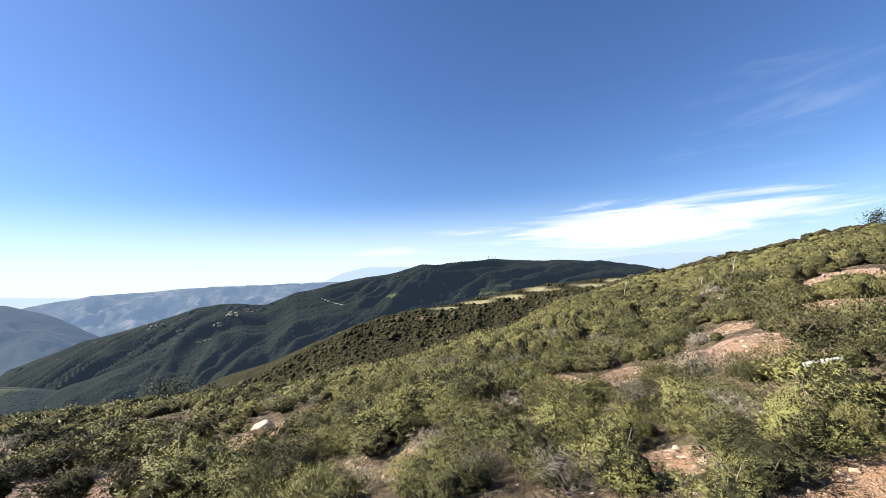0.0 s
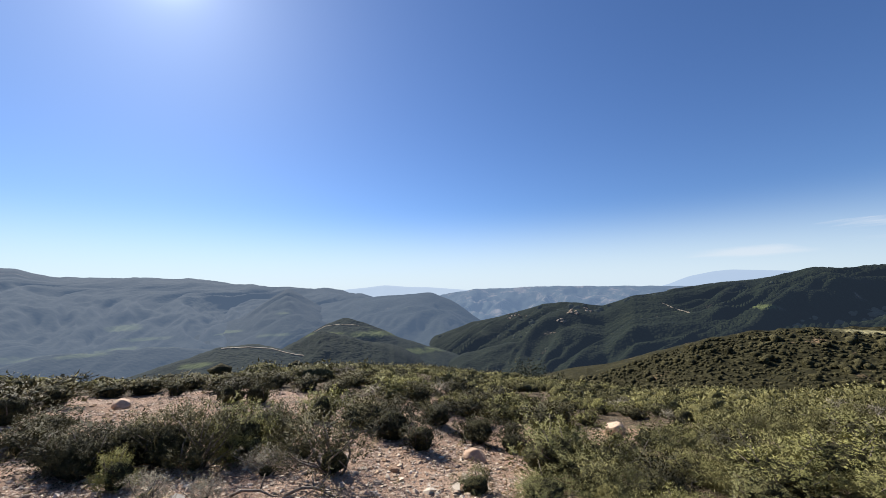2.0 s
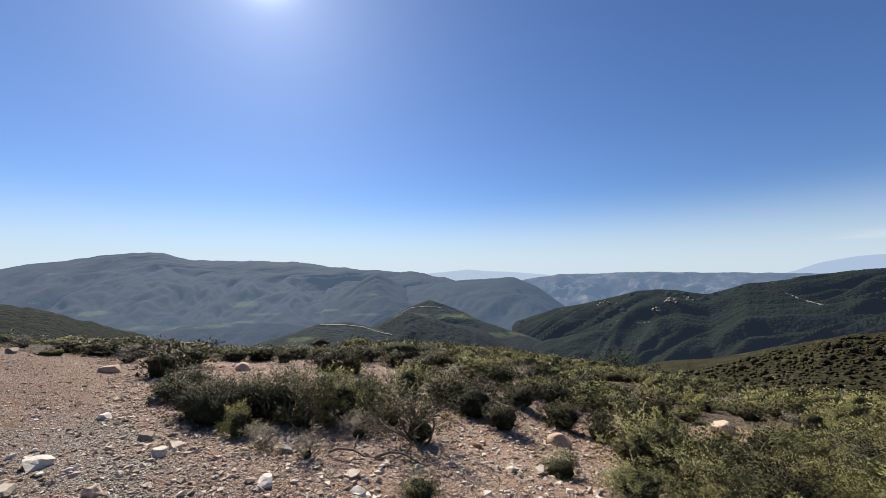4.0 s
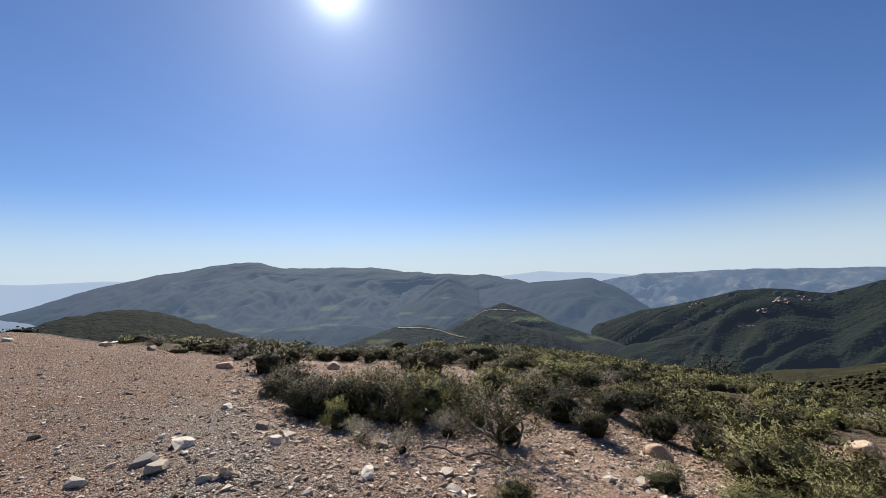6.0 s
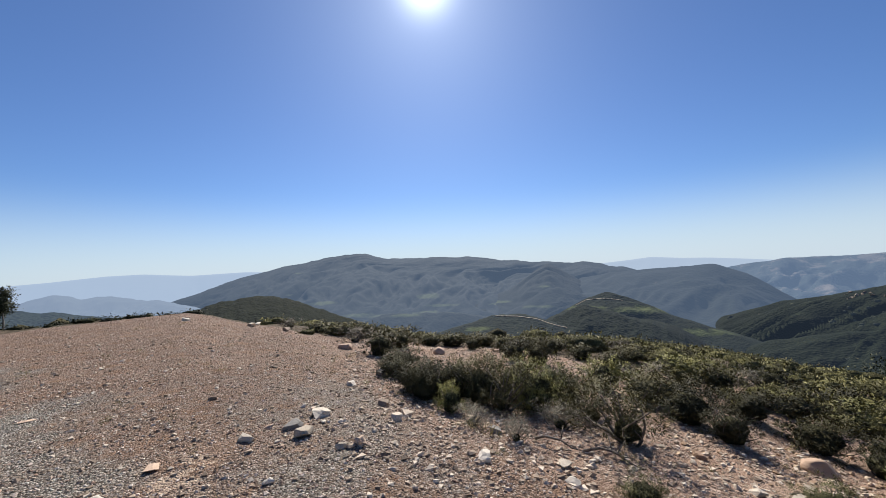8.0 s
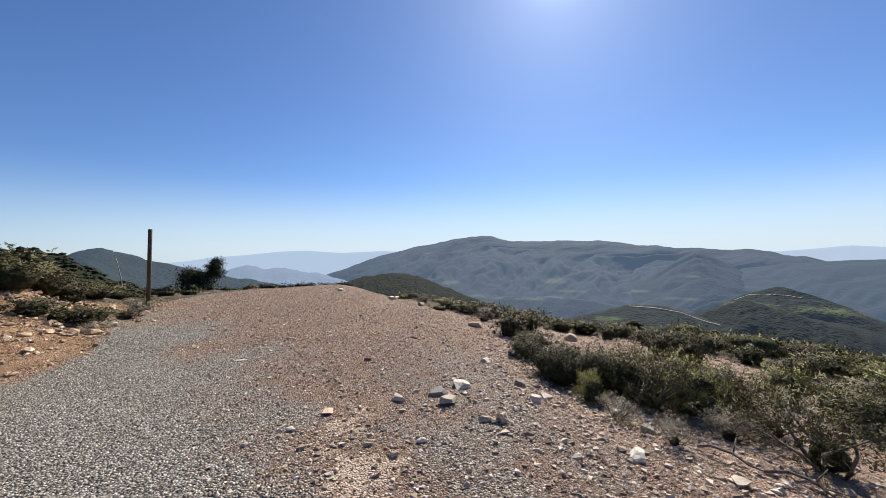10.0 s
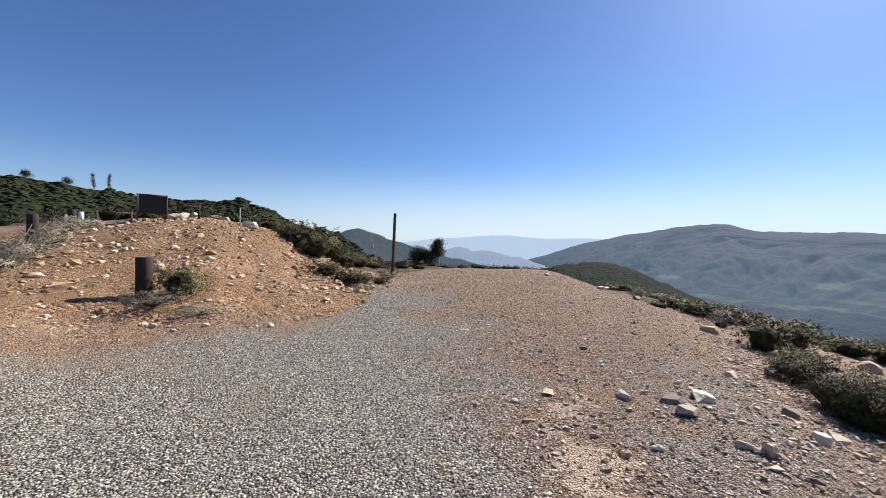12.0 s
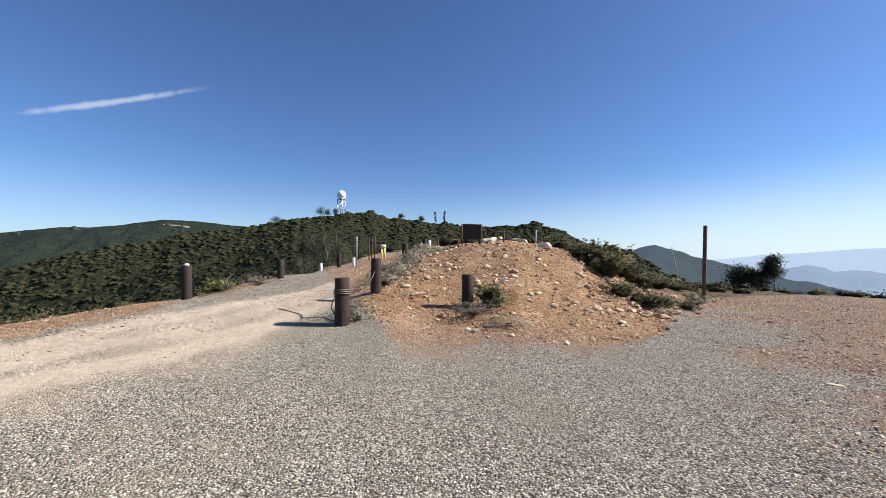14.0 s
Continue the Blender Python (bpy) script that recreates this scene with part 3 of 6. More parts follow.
BARE_SPOTS = [(344.2, 7.6, .5), (349.2, 9.8, .9), (357.4, 10.5, .45), (2.6, 10.2, .55), (10.4, 10.5, .4), (357.8, 5.5, .4), (342.6, 5.0, .65), (18.2, 6.4, .3), (33.2, 7.2, .8), (39.1, 6.9, .8), (63.4, 10.6, 1.7), (51.3, 12.2, .8),
              (343.8, 13, .8), (340.9, 12.8, .8), (342, 18, 1.0), (351.8, 11.8, .4), (69.3, 14.6, .9), (72.7, 16.2, .8), (71, 6.4, 1.8), (65, 6.4, 1.1), (67, 8.0, .9), (112, 12.7, 2.2), (120, 10.6, 1.3), (70, 8.4, 1.2), (103, 12.6, 1.0), (92, 8.0, .6), (78, 8.8, .7),
              (344, 30, 1.6), (352, 22, .8), (106, 11, 1.7), (117, 9.0, 1.2), (98, 9.6, .8), (87, 7.2, .6), (349, 27, 1.0), (6, 15, .5), (355, 15.5, .6), (347, 16, .8), (81, 10.6, .7), (75.6, 12.6, .6)]


def spot_mask(x, y):
    """Bare patches of pale soil in the brush."""
    m = np.zeros_like(x)
    for az, r, size in BARE_SPOTS:
        bx, by = bearing(az, r)
        m = np.maximum(m, np.clip(1.45 - np.hypot(x - bx, y - by) / size, 0, 1))
    return m


# the shoulder gets a trace of the same haze emission
MAT["shoulder_hill"] = hill_material("shoulder_hill", (0.010, 0.013, 0.006), (0.022, 0.023, 0.011), SOIL, 2.4, 0.2, 1, glow=haze_glow(0.03))
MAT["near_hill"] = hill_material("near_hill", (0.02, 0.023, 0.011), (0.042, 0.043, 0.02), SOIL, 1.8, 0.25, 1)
build_ground()
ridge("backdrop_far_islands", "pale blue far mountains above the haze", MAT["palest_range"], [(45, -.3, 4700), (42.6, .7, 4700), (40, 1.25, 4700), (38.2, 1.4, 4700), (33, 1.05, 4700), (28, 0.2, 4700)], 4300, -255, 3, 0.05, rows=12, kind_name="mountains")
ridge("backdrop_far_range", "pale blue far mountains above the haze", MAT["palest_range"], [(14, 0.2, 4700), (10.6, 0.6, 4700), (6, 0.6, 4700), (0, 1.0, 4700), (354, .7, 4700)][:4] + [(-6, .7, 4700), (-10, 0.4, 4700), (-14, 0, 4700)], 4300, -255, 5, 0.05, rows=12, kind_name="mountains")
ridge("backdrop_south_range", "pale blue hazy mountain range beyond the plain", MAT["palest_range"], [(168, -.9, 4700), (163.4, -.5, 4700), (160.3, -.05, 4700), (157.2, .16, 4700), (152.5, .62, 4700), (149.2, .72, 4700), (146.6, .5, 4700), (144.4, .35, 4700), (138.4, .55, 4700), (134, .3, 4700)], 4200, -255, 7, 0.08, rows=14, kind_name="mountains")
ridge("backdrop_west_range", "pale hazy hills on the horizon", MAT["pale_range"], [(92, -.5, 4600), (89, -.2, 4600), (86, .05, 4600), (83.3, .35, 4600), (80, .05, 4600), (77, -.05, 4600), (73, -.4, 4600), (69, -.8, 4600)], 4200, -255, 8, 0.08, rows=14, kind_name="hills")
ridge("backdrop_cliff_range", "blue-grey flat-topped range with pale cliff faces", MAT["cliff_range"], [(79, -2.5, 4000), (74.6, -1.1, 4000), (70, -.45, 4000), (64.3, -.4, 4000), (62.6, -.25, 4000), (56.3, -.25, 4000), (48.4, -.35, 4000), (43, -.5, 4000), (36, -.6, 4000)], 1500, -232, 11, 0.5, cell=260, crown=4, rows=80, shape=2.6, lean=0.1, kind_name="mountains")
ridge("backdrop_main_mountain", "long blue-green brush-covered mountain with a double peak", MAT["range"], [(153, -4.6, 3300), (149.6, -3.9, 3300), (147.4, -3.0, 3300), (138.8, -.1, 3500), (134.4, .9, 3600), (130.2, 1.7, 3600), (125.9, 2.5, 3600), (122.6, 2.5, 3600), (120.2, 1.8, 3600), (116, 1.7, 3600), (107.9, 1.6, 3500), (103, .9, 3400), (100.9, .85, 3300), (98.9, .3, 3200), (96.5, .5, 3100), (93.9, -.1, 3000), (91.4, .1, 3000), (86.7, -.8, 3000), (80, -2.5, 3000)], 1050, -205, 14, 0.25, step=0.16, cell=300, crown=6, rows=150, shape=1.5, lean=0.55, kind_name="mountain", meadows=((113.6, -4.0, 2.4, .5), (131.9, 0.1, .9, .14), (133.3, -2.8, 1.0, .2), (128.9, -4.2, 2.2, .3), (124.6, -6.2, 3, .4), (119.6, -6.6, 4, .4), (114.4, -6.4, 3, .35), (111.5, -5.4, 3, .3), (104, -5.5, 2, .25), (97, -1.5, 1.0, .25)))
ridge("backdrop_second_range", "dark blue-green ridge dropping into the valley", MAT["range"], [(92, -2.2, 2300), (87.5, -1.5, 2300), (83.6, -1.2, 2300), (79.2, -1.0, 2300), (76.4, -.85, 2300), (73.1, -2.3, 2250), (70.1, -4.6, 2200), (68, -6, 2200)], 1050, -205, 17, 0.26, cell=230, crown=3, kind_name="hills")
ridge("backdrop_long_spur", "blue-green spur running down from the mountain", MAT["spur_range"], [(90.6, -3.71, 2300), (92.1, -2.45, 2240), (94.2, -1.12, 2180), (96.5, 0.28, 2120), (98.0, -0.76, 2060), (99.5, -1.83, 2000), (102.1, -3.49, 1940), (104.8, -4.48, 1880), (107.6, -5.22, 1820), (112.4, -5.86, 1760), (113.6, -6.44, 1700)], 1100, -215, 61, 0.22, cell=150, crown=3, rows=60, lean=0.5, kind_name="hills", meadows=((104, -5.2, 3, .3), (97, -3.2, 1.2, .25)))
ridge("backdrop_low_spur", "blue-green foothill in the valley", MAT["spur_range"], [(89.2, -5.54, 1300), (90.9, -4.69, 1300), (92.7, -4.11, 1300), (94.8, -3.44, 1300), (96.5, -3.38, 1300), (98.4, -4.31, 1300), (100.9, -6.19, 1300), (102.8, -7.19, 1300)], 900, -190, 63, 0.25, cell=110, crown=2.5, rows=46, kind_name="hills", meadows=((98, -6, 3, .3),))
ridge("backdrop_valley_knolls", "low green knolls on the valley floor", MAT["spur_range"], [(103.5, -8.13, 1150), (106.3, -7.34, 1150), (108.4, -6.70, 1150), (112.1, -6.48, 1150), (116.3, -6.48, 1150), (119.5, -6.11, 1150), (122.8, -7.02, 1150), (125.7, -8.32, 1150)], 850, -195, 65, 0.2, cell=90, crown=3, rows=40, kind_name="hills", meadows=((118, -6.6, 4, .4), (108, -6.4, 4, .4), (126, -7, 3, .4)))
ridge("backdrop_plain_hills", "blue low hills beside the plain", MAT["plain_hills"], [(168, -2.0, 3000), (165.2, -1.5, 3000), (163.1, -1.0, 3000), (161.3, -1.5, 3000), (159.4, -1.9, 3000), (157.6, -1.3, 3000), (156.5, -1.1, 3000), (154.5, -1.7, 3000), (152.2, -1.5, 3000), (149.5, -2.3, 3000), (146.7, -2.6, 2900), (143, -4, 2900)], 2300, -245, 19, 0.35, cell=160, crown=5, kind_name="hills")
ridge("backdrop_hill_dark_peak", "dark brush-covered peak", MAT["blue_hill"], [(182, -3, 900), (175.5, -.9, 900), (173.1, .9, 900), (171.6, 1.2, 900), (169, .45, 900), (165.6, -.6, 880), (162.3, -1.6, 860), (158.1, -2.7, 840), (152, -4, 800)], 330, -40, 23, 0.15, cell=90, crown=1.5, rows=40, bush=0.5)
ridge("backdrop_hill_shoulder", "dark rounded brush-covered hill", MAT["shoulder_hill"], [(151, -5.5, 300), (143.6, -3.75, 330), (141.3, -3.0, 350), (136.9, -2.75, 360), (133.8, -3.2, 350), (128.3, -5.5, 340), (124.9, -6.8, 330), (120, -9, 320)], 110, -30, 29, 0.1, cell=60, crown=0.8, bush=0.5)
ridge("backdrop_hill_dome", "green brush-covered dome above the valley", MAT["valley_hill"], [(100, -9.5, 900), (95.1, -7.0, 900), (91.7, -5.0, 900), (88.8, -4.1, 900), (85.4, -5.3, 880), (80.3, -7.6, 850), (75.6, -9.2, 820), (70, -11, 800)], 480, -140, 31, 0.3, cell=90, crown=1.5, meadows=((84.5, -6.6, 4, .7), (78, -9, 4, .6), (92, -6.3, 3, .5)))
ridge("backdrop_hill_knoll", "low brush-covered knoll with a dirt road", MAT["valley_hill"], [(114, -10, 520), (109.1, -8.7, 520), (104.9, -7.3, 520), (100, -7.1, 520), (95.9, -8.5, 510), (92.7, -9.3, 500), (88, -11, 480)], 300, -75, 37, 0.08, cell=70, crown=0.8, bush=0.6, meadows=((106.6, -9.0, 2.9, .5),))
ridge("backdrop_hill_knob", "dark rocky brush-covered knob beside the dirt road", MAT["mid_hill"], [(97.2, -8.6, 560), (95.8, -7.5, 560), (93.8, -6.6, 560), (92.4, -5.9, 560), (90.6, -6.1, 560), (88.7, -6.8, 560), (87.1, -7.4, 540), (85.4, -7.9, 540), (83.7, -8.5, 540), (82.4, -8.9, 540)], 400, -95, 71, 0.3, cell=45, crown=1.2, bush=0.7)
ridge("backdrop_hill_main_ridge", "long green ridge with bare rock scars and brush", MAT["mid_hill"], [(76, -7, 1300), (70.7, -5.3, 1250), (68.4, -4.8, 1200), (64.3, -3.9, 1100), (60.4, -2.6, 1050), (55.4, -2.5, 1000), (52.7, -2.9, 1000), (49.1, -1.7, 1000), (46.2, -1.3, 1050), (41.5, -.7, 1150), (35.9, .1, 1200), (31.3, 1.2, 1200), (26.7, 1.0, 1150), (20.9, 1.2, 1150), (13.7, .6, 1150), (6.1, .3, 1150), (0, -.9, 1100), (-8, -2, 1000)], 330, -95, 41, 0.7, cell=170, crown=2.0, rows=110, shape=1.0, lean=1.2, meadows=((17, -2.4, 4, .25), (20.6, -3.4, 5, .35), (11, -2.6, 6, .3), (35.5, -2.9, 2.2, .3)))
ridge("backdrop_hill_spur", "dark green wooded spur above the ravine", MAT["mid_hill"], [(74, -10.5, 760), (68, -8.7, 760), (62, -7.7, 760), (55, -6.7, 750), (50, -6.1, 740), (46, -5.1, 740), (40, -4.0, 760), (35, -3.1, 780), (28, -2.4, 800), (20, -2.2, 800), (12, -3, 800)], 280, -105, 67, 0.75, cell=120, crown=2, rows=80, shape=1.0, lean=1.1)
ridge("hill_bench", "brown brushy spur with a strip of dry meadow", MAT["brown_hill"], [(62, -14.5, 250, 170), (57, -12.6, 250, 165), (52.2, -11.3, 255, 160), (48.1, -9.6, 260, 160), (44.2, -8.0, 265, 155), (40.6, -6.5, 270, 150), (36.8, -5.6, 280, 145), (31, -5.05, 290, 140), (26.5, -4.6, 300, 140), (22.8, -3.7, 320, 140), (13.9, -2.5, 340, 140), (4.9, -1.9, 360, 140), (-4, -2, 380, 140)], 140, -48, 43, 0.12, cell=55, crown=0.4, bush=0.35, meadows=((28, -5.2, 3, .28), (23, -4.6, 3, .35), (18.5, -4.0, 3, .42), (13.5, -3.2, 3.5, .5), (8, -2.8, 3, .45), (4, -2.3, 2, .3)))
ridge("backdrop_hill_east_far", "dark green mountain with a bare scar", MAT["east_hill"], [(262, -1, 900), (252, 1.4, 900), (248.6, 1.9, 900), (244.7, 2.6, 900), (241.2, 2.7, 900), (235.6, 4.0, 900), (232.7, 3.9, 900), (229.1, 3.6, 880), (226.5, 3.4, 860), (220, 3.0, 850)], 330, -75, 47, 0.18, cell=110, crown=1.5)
ridge("hill_east", "dark green brush-covered hill above the road", MAT["near_hill"], [(270, -5, 260, 60), (256, -3.0, 260, 60), (248, -1.6, 260, 60), (242, 0.2, 260, 60), (234, 1.9, 260, 50), (228, 3.1, 260, 45), (223.7, 3.9, 260, 42), (217.9, 5.0, 260, 42), (213.3, 5.7, 255, 45), (210.5, 6.0, 250, 60), (207.6, 5.1, 240, 60), (201.8, 4.4, 230, 45), (198.5, 4.2, 220, 40), (191.9, 4.1, 190, 40), (187, 4.4, 170, 38), (182.3, 3.1, 150, 35), (179.4, 1.6, 130, 32), (175.1, .5, 110, 32), (173, -.5, 100, 32), (168, -3, 90, 32)], 45, -3, 53, 0.08, cell=40, crown=0.6, rows=70, bush=0.5)

# ---- plants ----
def leaf_material(name, low, mid, high, by_attribute, through_light=0.16):
    m, t, b = material(name)
    b.inputs["Roughness"].default_value = 0.75
    b.inputs["Specular IOR Level"].default_value = 0.18
    if by_attribute:
        tone = arith(t, "ADD", attribute(t, "tone"), 0.0)
    else:
        info = t.nodes.new("ShaderNodeObjectInfo")
        tone = info.outputs["Random"]
    geo = t.nodes.new("ShaderNodeNewGeometry")
    tone = arith(t, "ADD", arith(t, "MULTIPLY", tone, 0.78), arith(t, "MULTIPLY", geo.outputs["Random Per Island"], 0.22))
    col = ramp(t, tone, ((0.1, low), (0.5, mid), (0.9, high)))
    t.links.new(col, b.inputs["Base Color"])
    back = t.nodes.new("ShaderNodeBsdfTranslucent")
    t.links.new(col, back.inputs[0])
    both = node(t, "ShaderNodeMixShader", Fac=through_light)
    t.links.new(b.outputs[0], both.inputs[1])
    t.links.new(back.outputs[0], both.inputs[2])
    t.links.new(both.outputs[0], t.nodes["Material Output"].inputs["Surface"])
    return m


def twig_material(name, dark, light):
    m, t, b = material(name)
    b.inputs["Roughness"].default_value = 0.9
    t.links.new(ramp(t, noise_node(t, 22, 5, 0.6), ((0.35, dark), (0.65, light))), b.inputs["Base Color"])
    bump(t, b, noise_node(t, 60, 4, 0.6), 0.4, 0.004)
    return m


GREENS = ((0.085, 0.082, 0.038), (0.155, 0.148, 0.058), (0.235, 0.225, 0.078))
# own dark green, darkened further so that western shrubs look backlit
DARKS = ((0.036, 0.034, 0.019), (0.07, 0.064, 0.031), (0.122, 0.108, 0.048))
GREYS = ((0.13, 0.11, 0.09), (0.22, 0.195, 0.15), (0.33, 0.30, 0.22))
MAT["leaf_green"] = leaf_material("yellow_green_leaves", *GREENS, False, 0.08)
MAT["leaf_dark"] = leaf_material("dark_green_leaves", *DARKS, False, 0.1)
MAT["leaf_grey"] = leaf_material("dry_grey_twigs", *GREYS, False, 0.12)
MAT["brush"] = leaf_material("mixed_brush", (0.07, 0.064, 0.032), (0.135, 0.126, 0.053), (0.205, 0.19, 0.075), True, 0.06)
MAT["far_brush"] = leaf_material("far_brush", (0.018, 0.022, 0.010), (0.032, 0.036, 0.016), (0.050, 0.052, 0.023), True, 0.05)
def dense_material(name, dark, mid, light, grain=34, glow=None):
    """Packed leaves and twigs seen as one rough surface."""
    m, t, b = material(name)
    b.inputs["Roughness"].default_value = 0.9
    b.inputs["Specular IOR Level"].default_value = 0.08
    fine = noise_node(t, grain, 5, 0.8)
    # emission imitates haze before far clumps
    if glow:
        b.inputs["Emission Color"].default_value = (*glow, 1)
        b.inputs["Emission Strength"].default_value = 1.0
    coarse = noise_node(t, grain * 0.2, 4, 0.7)
    both = arith(t, "ADD", arith(t, "MULTIPLY", fine, 0.4), arith(t, "MULTIPLY", coarse, 0.45))
    tone = arith(t, "ADD", both, arith(t, "MULTIPLY", attribute(t, "tone"), 0.26))
    t.links.new(ramp(t, tone, ((0.36, dark), (0.52, mid), (0.68, light))), b.inputs["Base Color"])
    bump(t, b, fine, 1.0, 0.12)
    bump(t, b, coarse, 1.0, 4.0 / grain)
    return m


# dark colour of the shrub cores, in place of the shade among inner twigs
MAT["inner"] = dense_material("inner_shade", (0.014, 0.014, 0.008), (0.05, 0.048, 0.024), (0.12, 0.11, 0.05), 45)
MAT["brush_mass"] = dense_material("brush_mass", (0.045, 0.042, 0.02), (0.108, 0.1, 0.041), (0.2, 0.182, 0.07))
MAT["slope_mass"] = dense_material("slope_brush_mass", (0.022, 0.026, 0.013), (0.033, 0.036, 0.017), (0.047, 0.049, 0.022), 3)
MAT["far_brush_mass"] = dense_material("far_brush_mass", (0.014, 0.016, 0.008), (0.036, 0.039, 0.018), (0.072, 0.072, 0.032), 12)
MAT["brown_mass"] = dense_material("brown_brush_mass", (0.027, 0.025, 0.012), (0.05, 0.045, 0.021), (0.085, 0.075, 0.036), 6)
# far trees glow slightly, as if veiled by haze
MAT["backdrop_mass"] = dense_material("distant_woods", (0.009, 0.012, 0.006), (0.018, 0.022, 0.010), (0.04, 0.042, 0.018), 2, haze_glow(0.13))
MAT["twig"] = twig_material("grey_brown_twigs", (0.06, 0.045, 0.035), (0.20, 0.165, 0.13))
MAT["dry_grass"] = leaf_material("dry_grass", (0.10, 0.085, 0.04), (0.22, 0.18, 0.09), (0.38, 0.31, 0.17), True, 0.3)


def leaf_tris(rng, centres, outward, facing, length, width, upward=0.5):
    """Small pointed leaves at the given places: corners and normals, which follow the clump that they grow on."""
    n = len(centres)
    face = outward + rng.normal(0, 0.42, (n, 3))
    d = rng.normal(0, 0.55, (n, 3)) + outward * 0.45 + np.array((0, 0, upward))
    side = np.cross(face, d)
    side /= np.linalg.norm(side, axis=1)[:, None] + 1e-9
    d /= np.linalg.norm(d, axis=1)[:, None] + 1e-9
    ln = length * rng.uniform(0.6, 1.35, (n, 1))
    wd = width * rng.uniform(0.6, 1.3, (n, 1))
    mid = centres + d * ln * 0.2
    v = np.stack([mid + side * wd * 0.5, centres + d * ln, mid - side * wd * 0.5], 1)
    nor = facing + rng.normal(0, 0.18, (n, 3))
    nor /= np.linalg.norm(nor, axis=1)[:, None] + 1e-9
    flip = np.einsum("ij,ij->i", np.cross(v[:, 1] - v[:, 0], v[:, 2] - v[:, 0]), nor) < 0
    v[flip] = v[flip][:, ::-1]
    return v.reshape(-1, 3), np.repeat(nor, 3, 0)


def leaf_mesh(name, v, nor, mats, extra=None):
    """Mesh of leaf triangles, with further smooth faces after them."""
    count = len(v) // 3
    faces = np.arange(len(v)).reshape(-1, 3).tolist()
    if extra is not None:
        more, tail = extra
        faces += tail
        v = np.concatenate([v, more])
        nor = np.concatenate([nor, np.zeros((len(more), 3))])
    me = mesh_from(name, v.tolist(), faces, mats)
    if extra is not None:
        index = np.ones(len(faces), np.int32)
        index[:count] = 0
        me.polygons.foreach_set("material_index", index)
    me.normals_split_custom_set_from_vertices(nor.tolist())
    return me


def crown_points(rng, tips, lobes):
    """Twig ends over an uneven many-lobed crown, one unit wide and one high. Gives places, outward directions and facings."""
    a = rng.uniform(0, 2 * math.pi, lobes)
    out = 0.37 * np.sqrt(rng.uniform(0, 1, lobes))
    centres = np.column_stack([out * np.cos(a), out * np.sin(a), rng.uniform(0.2, 0.66, lobes) - 0.35 * out])
    size = 0.08 + 0.17 * rng.uniform(0, 1, lobes) ** 1.4
    which = rng.choice(lobes, tips, p=size ** 2 / (size ** 2).sum())
    d = rng.normal(0, 1, (tips, 3))
    d[:, 2] = np.abs(d[:, 2]) * 1.15 - 0.42
    d /= np.linalg.norm(d, axis=1)[:, None]
    p = centres[which] + d * size[which][:, None] * rng.uniform(0.7, 1.05, (tips, 1)) * np.array((1, 1, 1.25))
    stray = rng.uniform(0, 1, tips) < 0.14
    p[stray] += d[stray] * rng.uniform(0.03, 0.13, (int(stray.sum()), 1)) + (0, 0, 0.03)
    p[:, 2] = np.clip(p[:, 2], 0.05, 1.12)
    crown = p - np.array((0, 0, 0.28))
    crown /= np.linalg.norm(crown, axis=1)[:, None] + 1e-9
    return p, d, d * 0.7 + crown * 0.6


def dome_shape(rng, around=8, rings=3):
    """A lumpy round-bellied clump one unit wide and about one high, as points and faces."""
    v = []
    lump = rng.uniform(0.6, 1.2, (rings, around))
    for k in range(rings):
        up = -0.85 + k / rings * (math.pi / 2 + 0.85)
        for i in range(around):
            a = 2 * math.pi * (i + 0.5 * (k % 2)) / around
            rad = 0.5 * math.cos(up) * lump[k, i]
            v.append((rad * math.cos(a), rad * math.sin(a), (0.4 + 0.5 * math.sin(up)) * (0.85 + 0.17 * lump[k, (i * 3) % around])))
    v.append((rng.uniform(-.1, .1), rng.uniform(-.1, .1), 0.9))
    f = []
    for k in range(rings - 1):
        for i in range(around):
            j = (i + 1) % around
            f.append((k * around + i, k * around + j, (k + 1) * around + j, (k + 1) * around + i))
    top = rings * around
    for i in range(around):
        f.append(((rings - 1) * around + i, (rings - 1) * around + (i + 1) % around, top))
    return np.array(v), f


def tube(bm, points, radii, sides=4):
    """A tapered tube through points."""
    rings = []
    for k, (p, rad) in enumerate(zip(points, radii)):
        p = Vector(p)
        ahead = Vector(points[min(k + 1, len(points) - 1)]) - Vector(points[max(k - 1, 0)])
        turn = ahead.to_track_quat("Z", "Y")
        rings.append([bm.verts.new(p + turn @ Vector((rad * math.cos(2 * math.pi * i / sides), rad * math.sin(2 * math.pi * i / sides), 0))) for i in range(sides)])
    for a, b in zip(rings, rings[1:]):
        for i in range(sides):
            bm.faces.new((a[i], a[(i + 1) % sides], b[(i + 1) % sides], b[i]))
    bm.faces.new(rings[0][::-1])
    bm.faces.new(rings[-1])


def part(name, bm, mat, parent=None, label="", smooth=True):
    me = bpy.data.meshes.new(name)
    bm.normal_update()
    bm.to_mesh(me)
    bm.free()
    me.materials.append(mat)
    if smooth:
        me.polygons.foreach_set("use_smooth", [True] * len(me.polygons))
    ob = new(name, me)
    ob.parent = parent
    return tagged(ob, label)


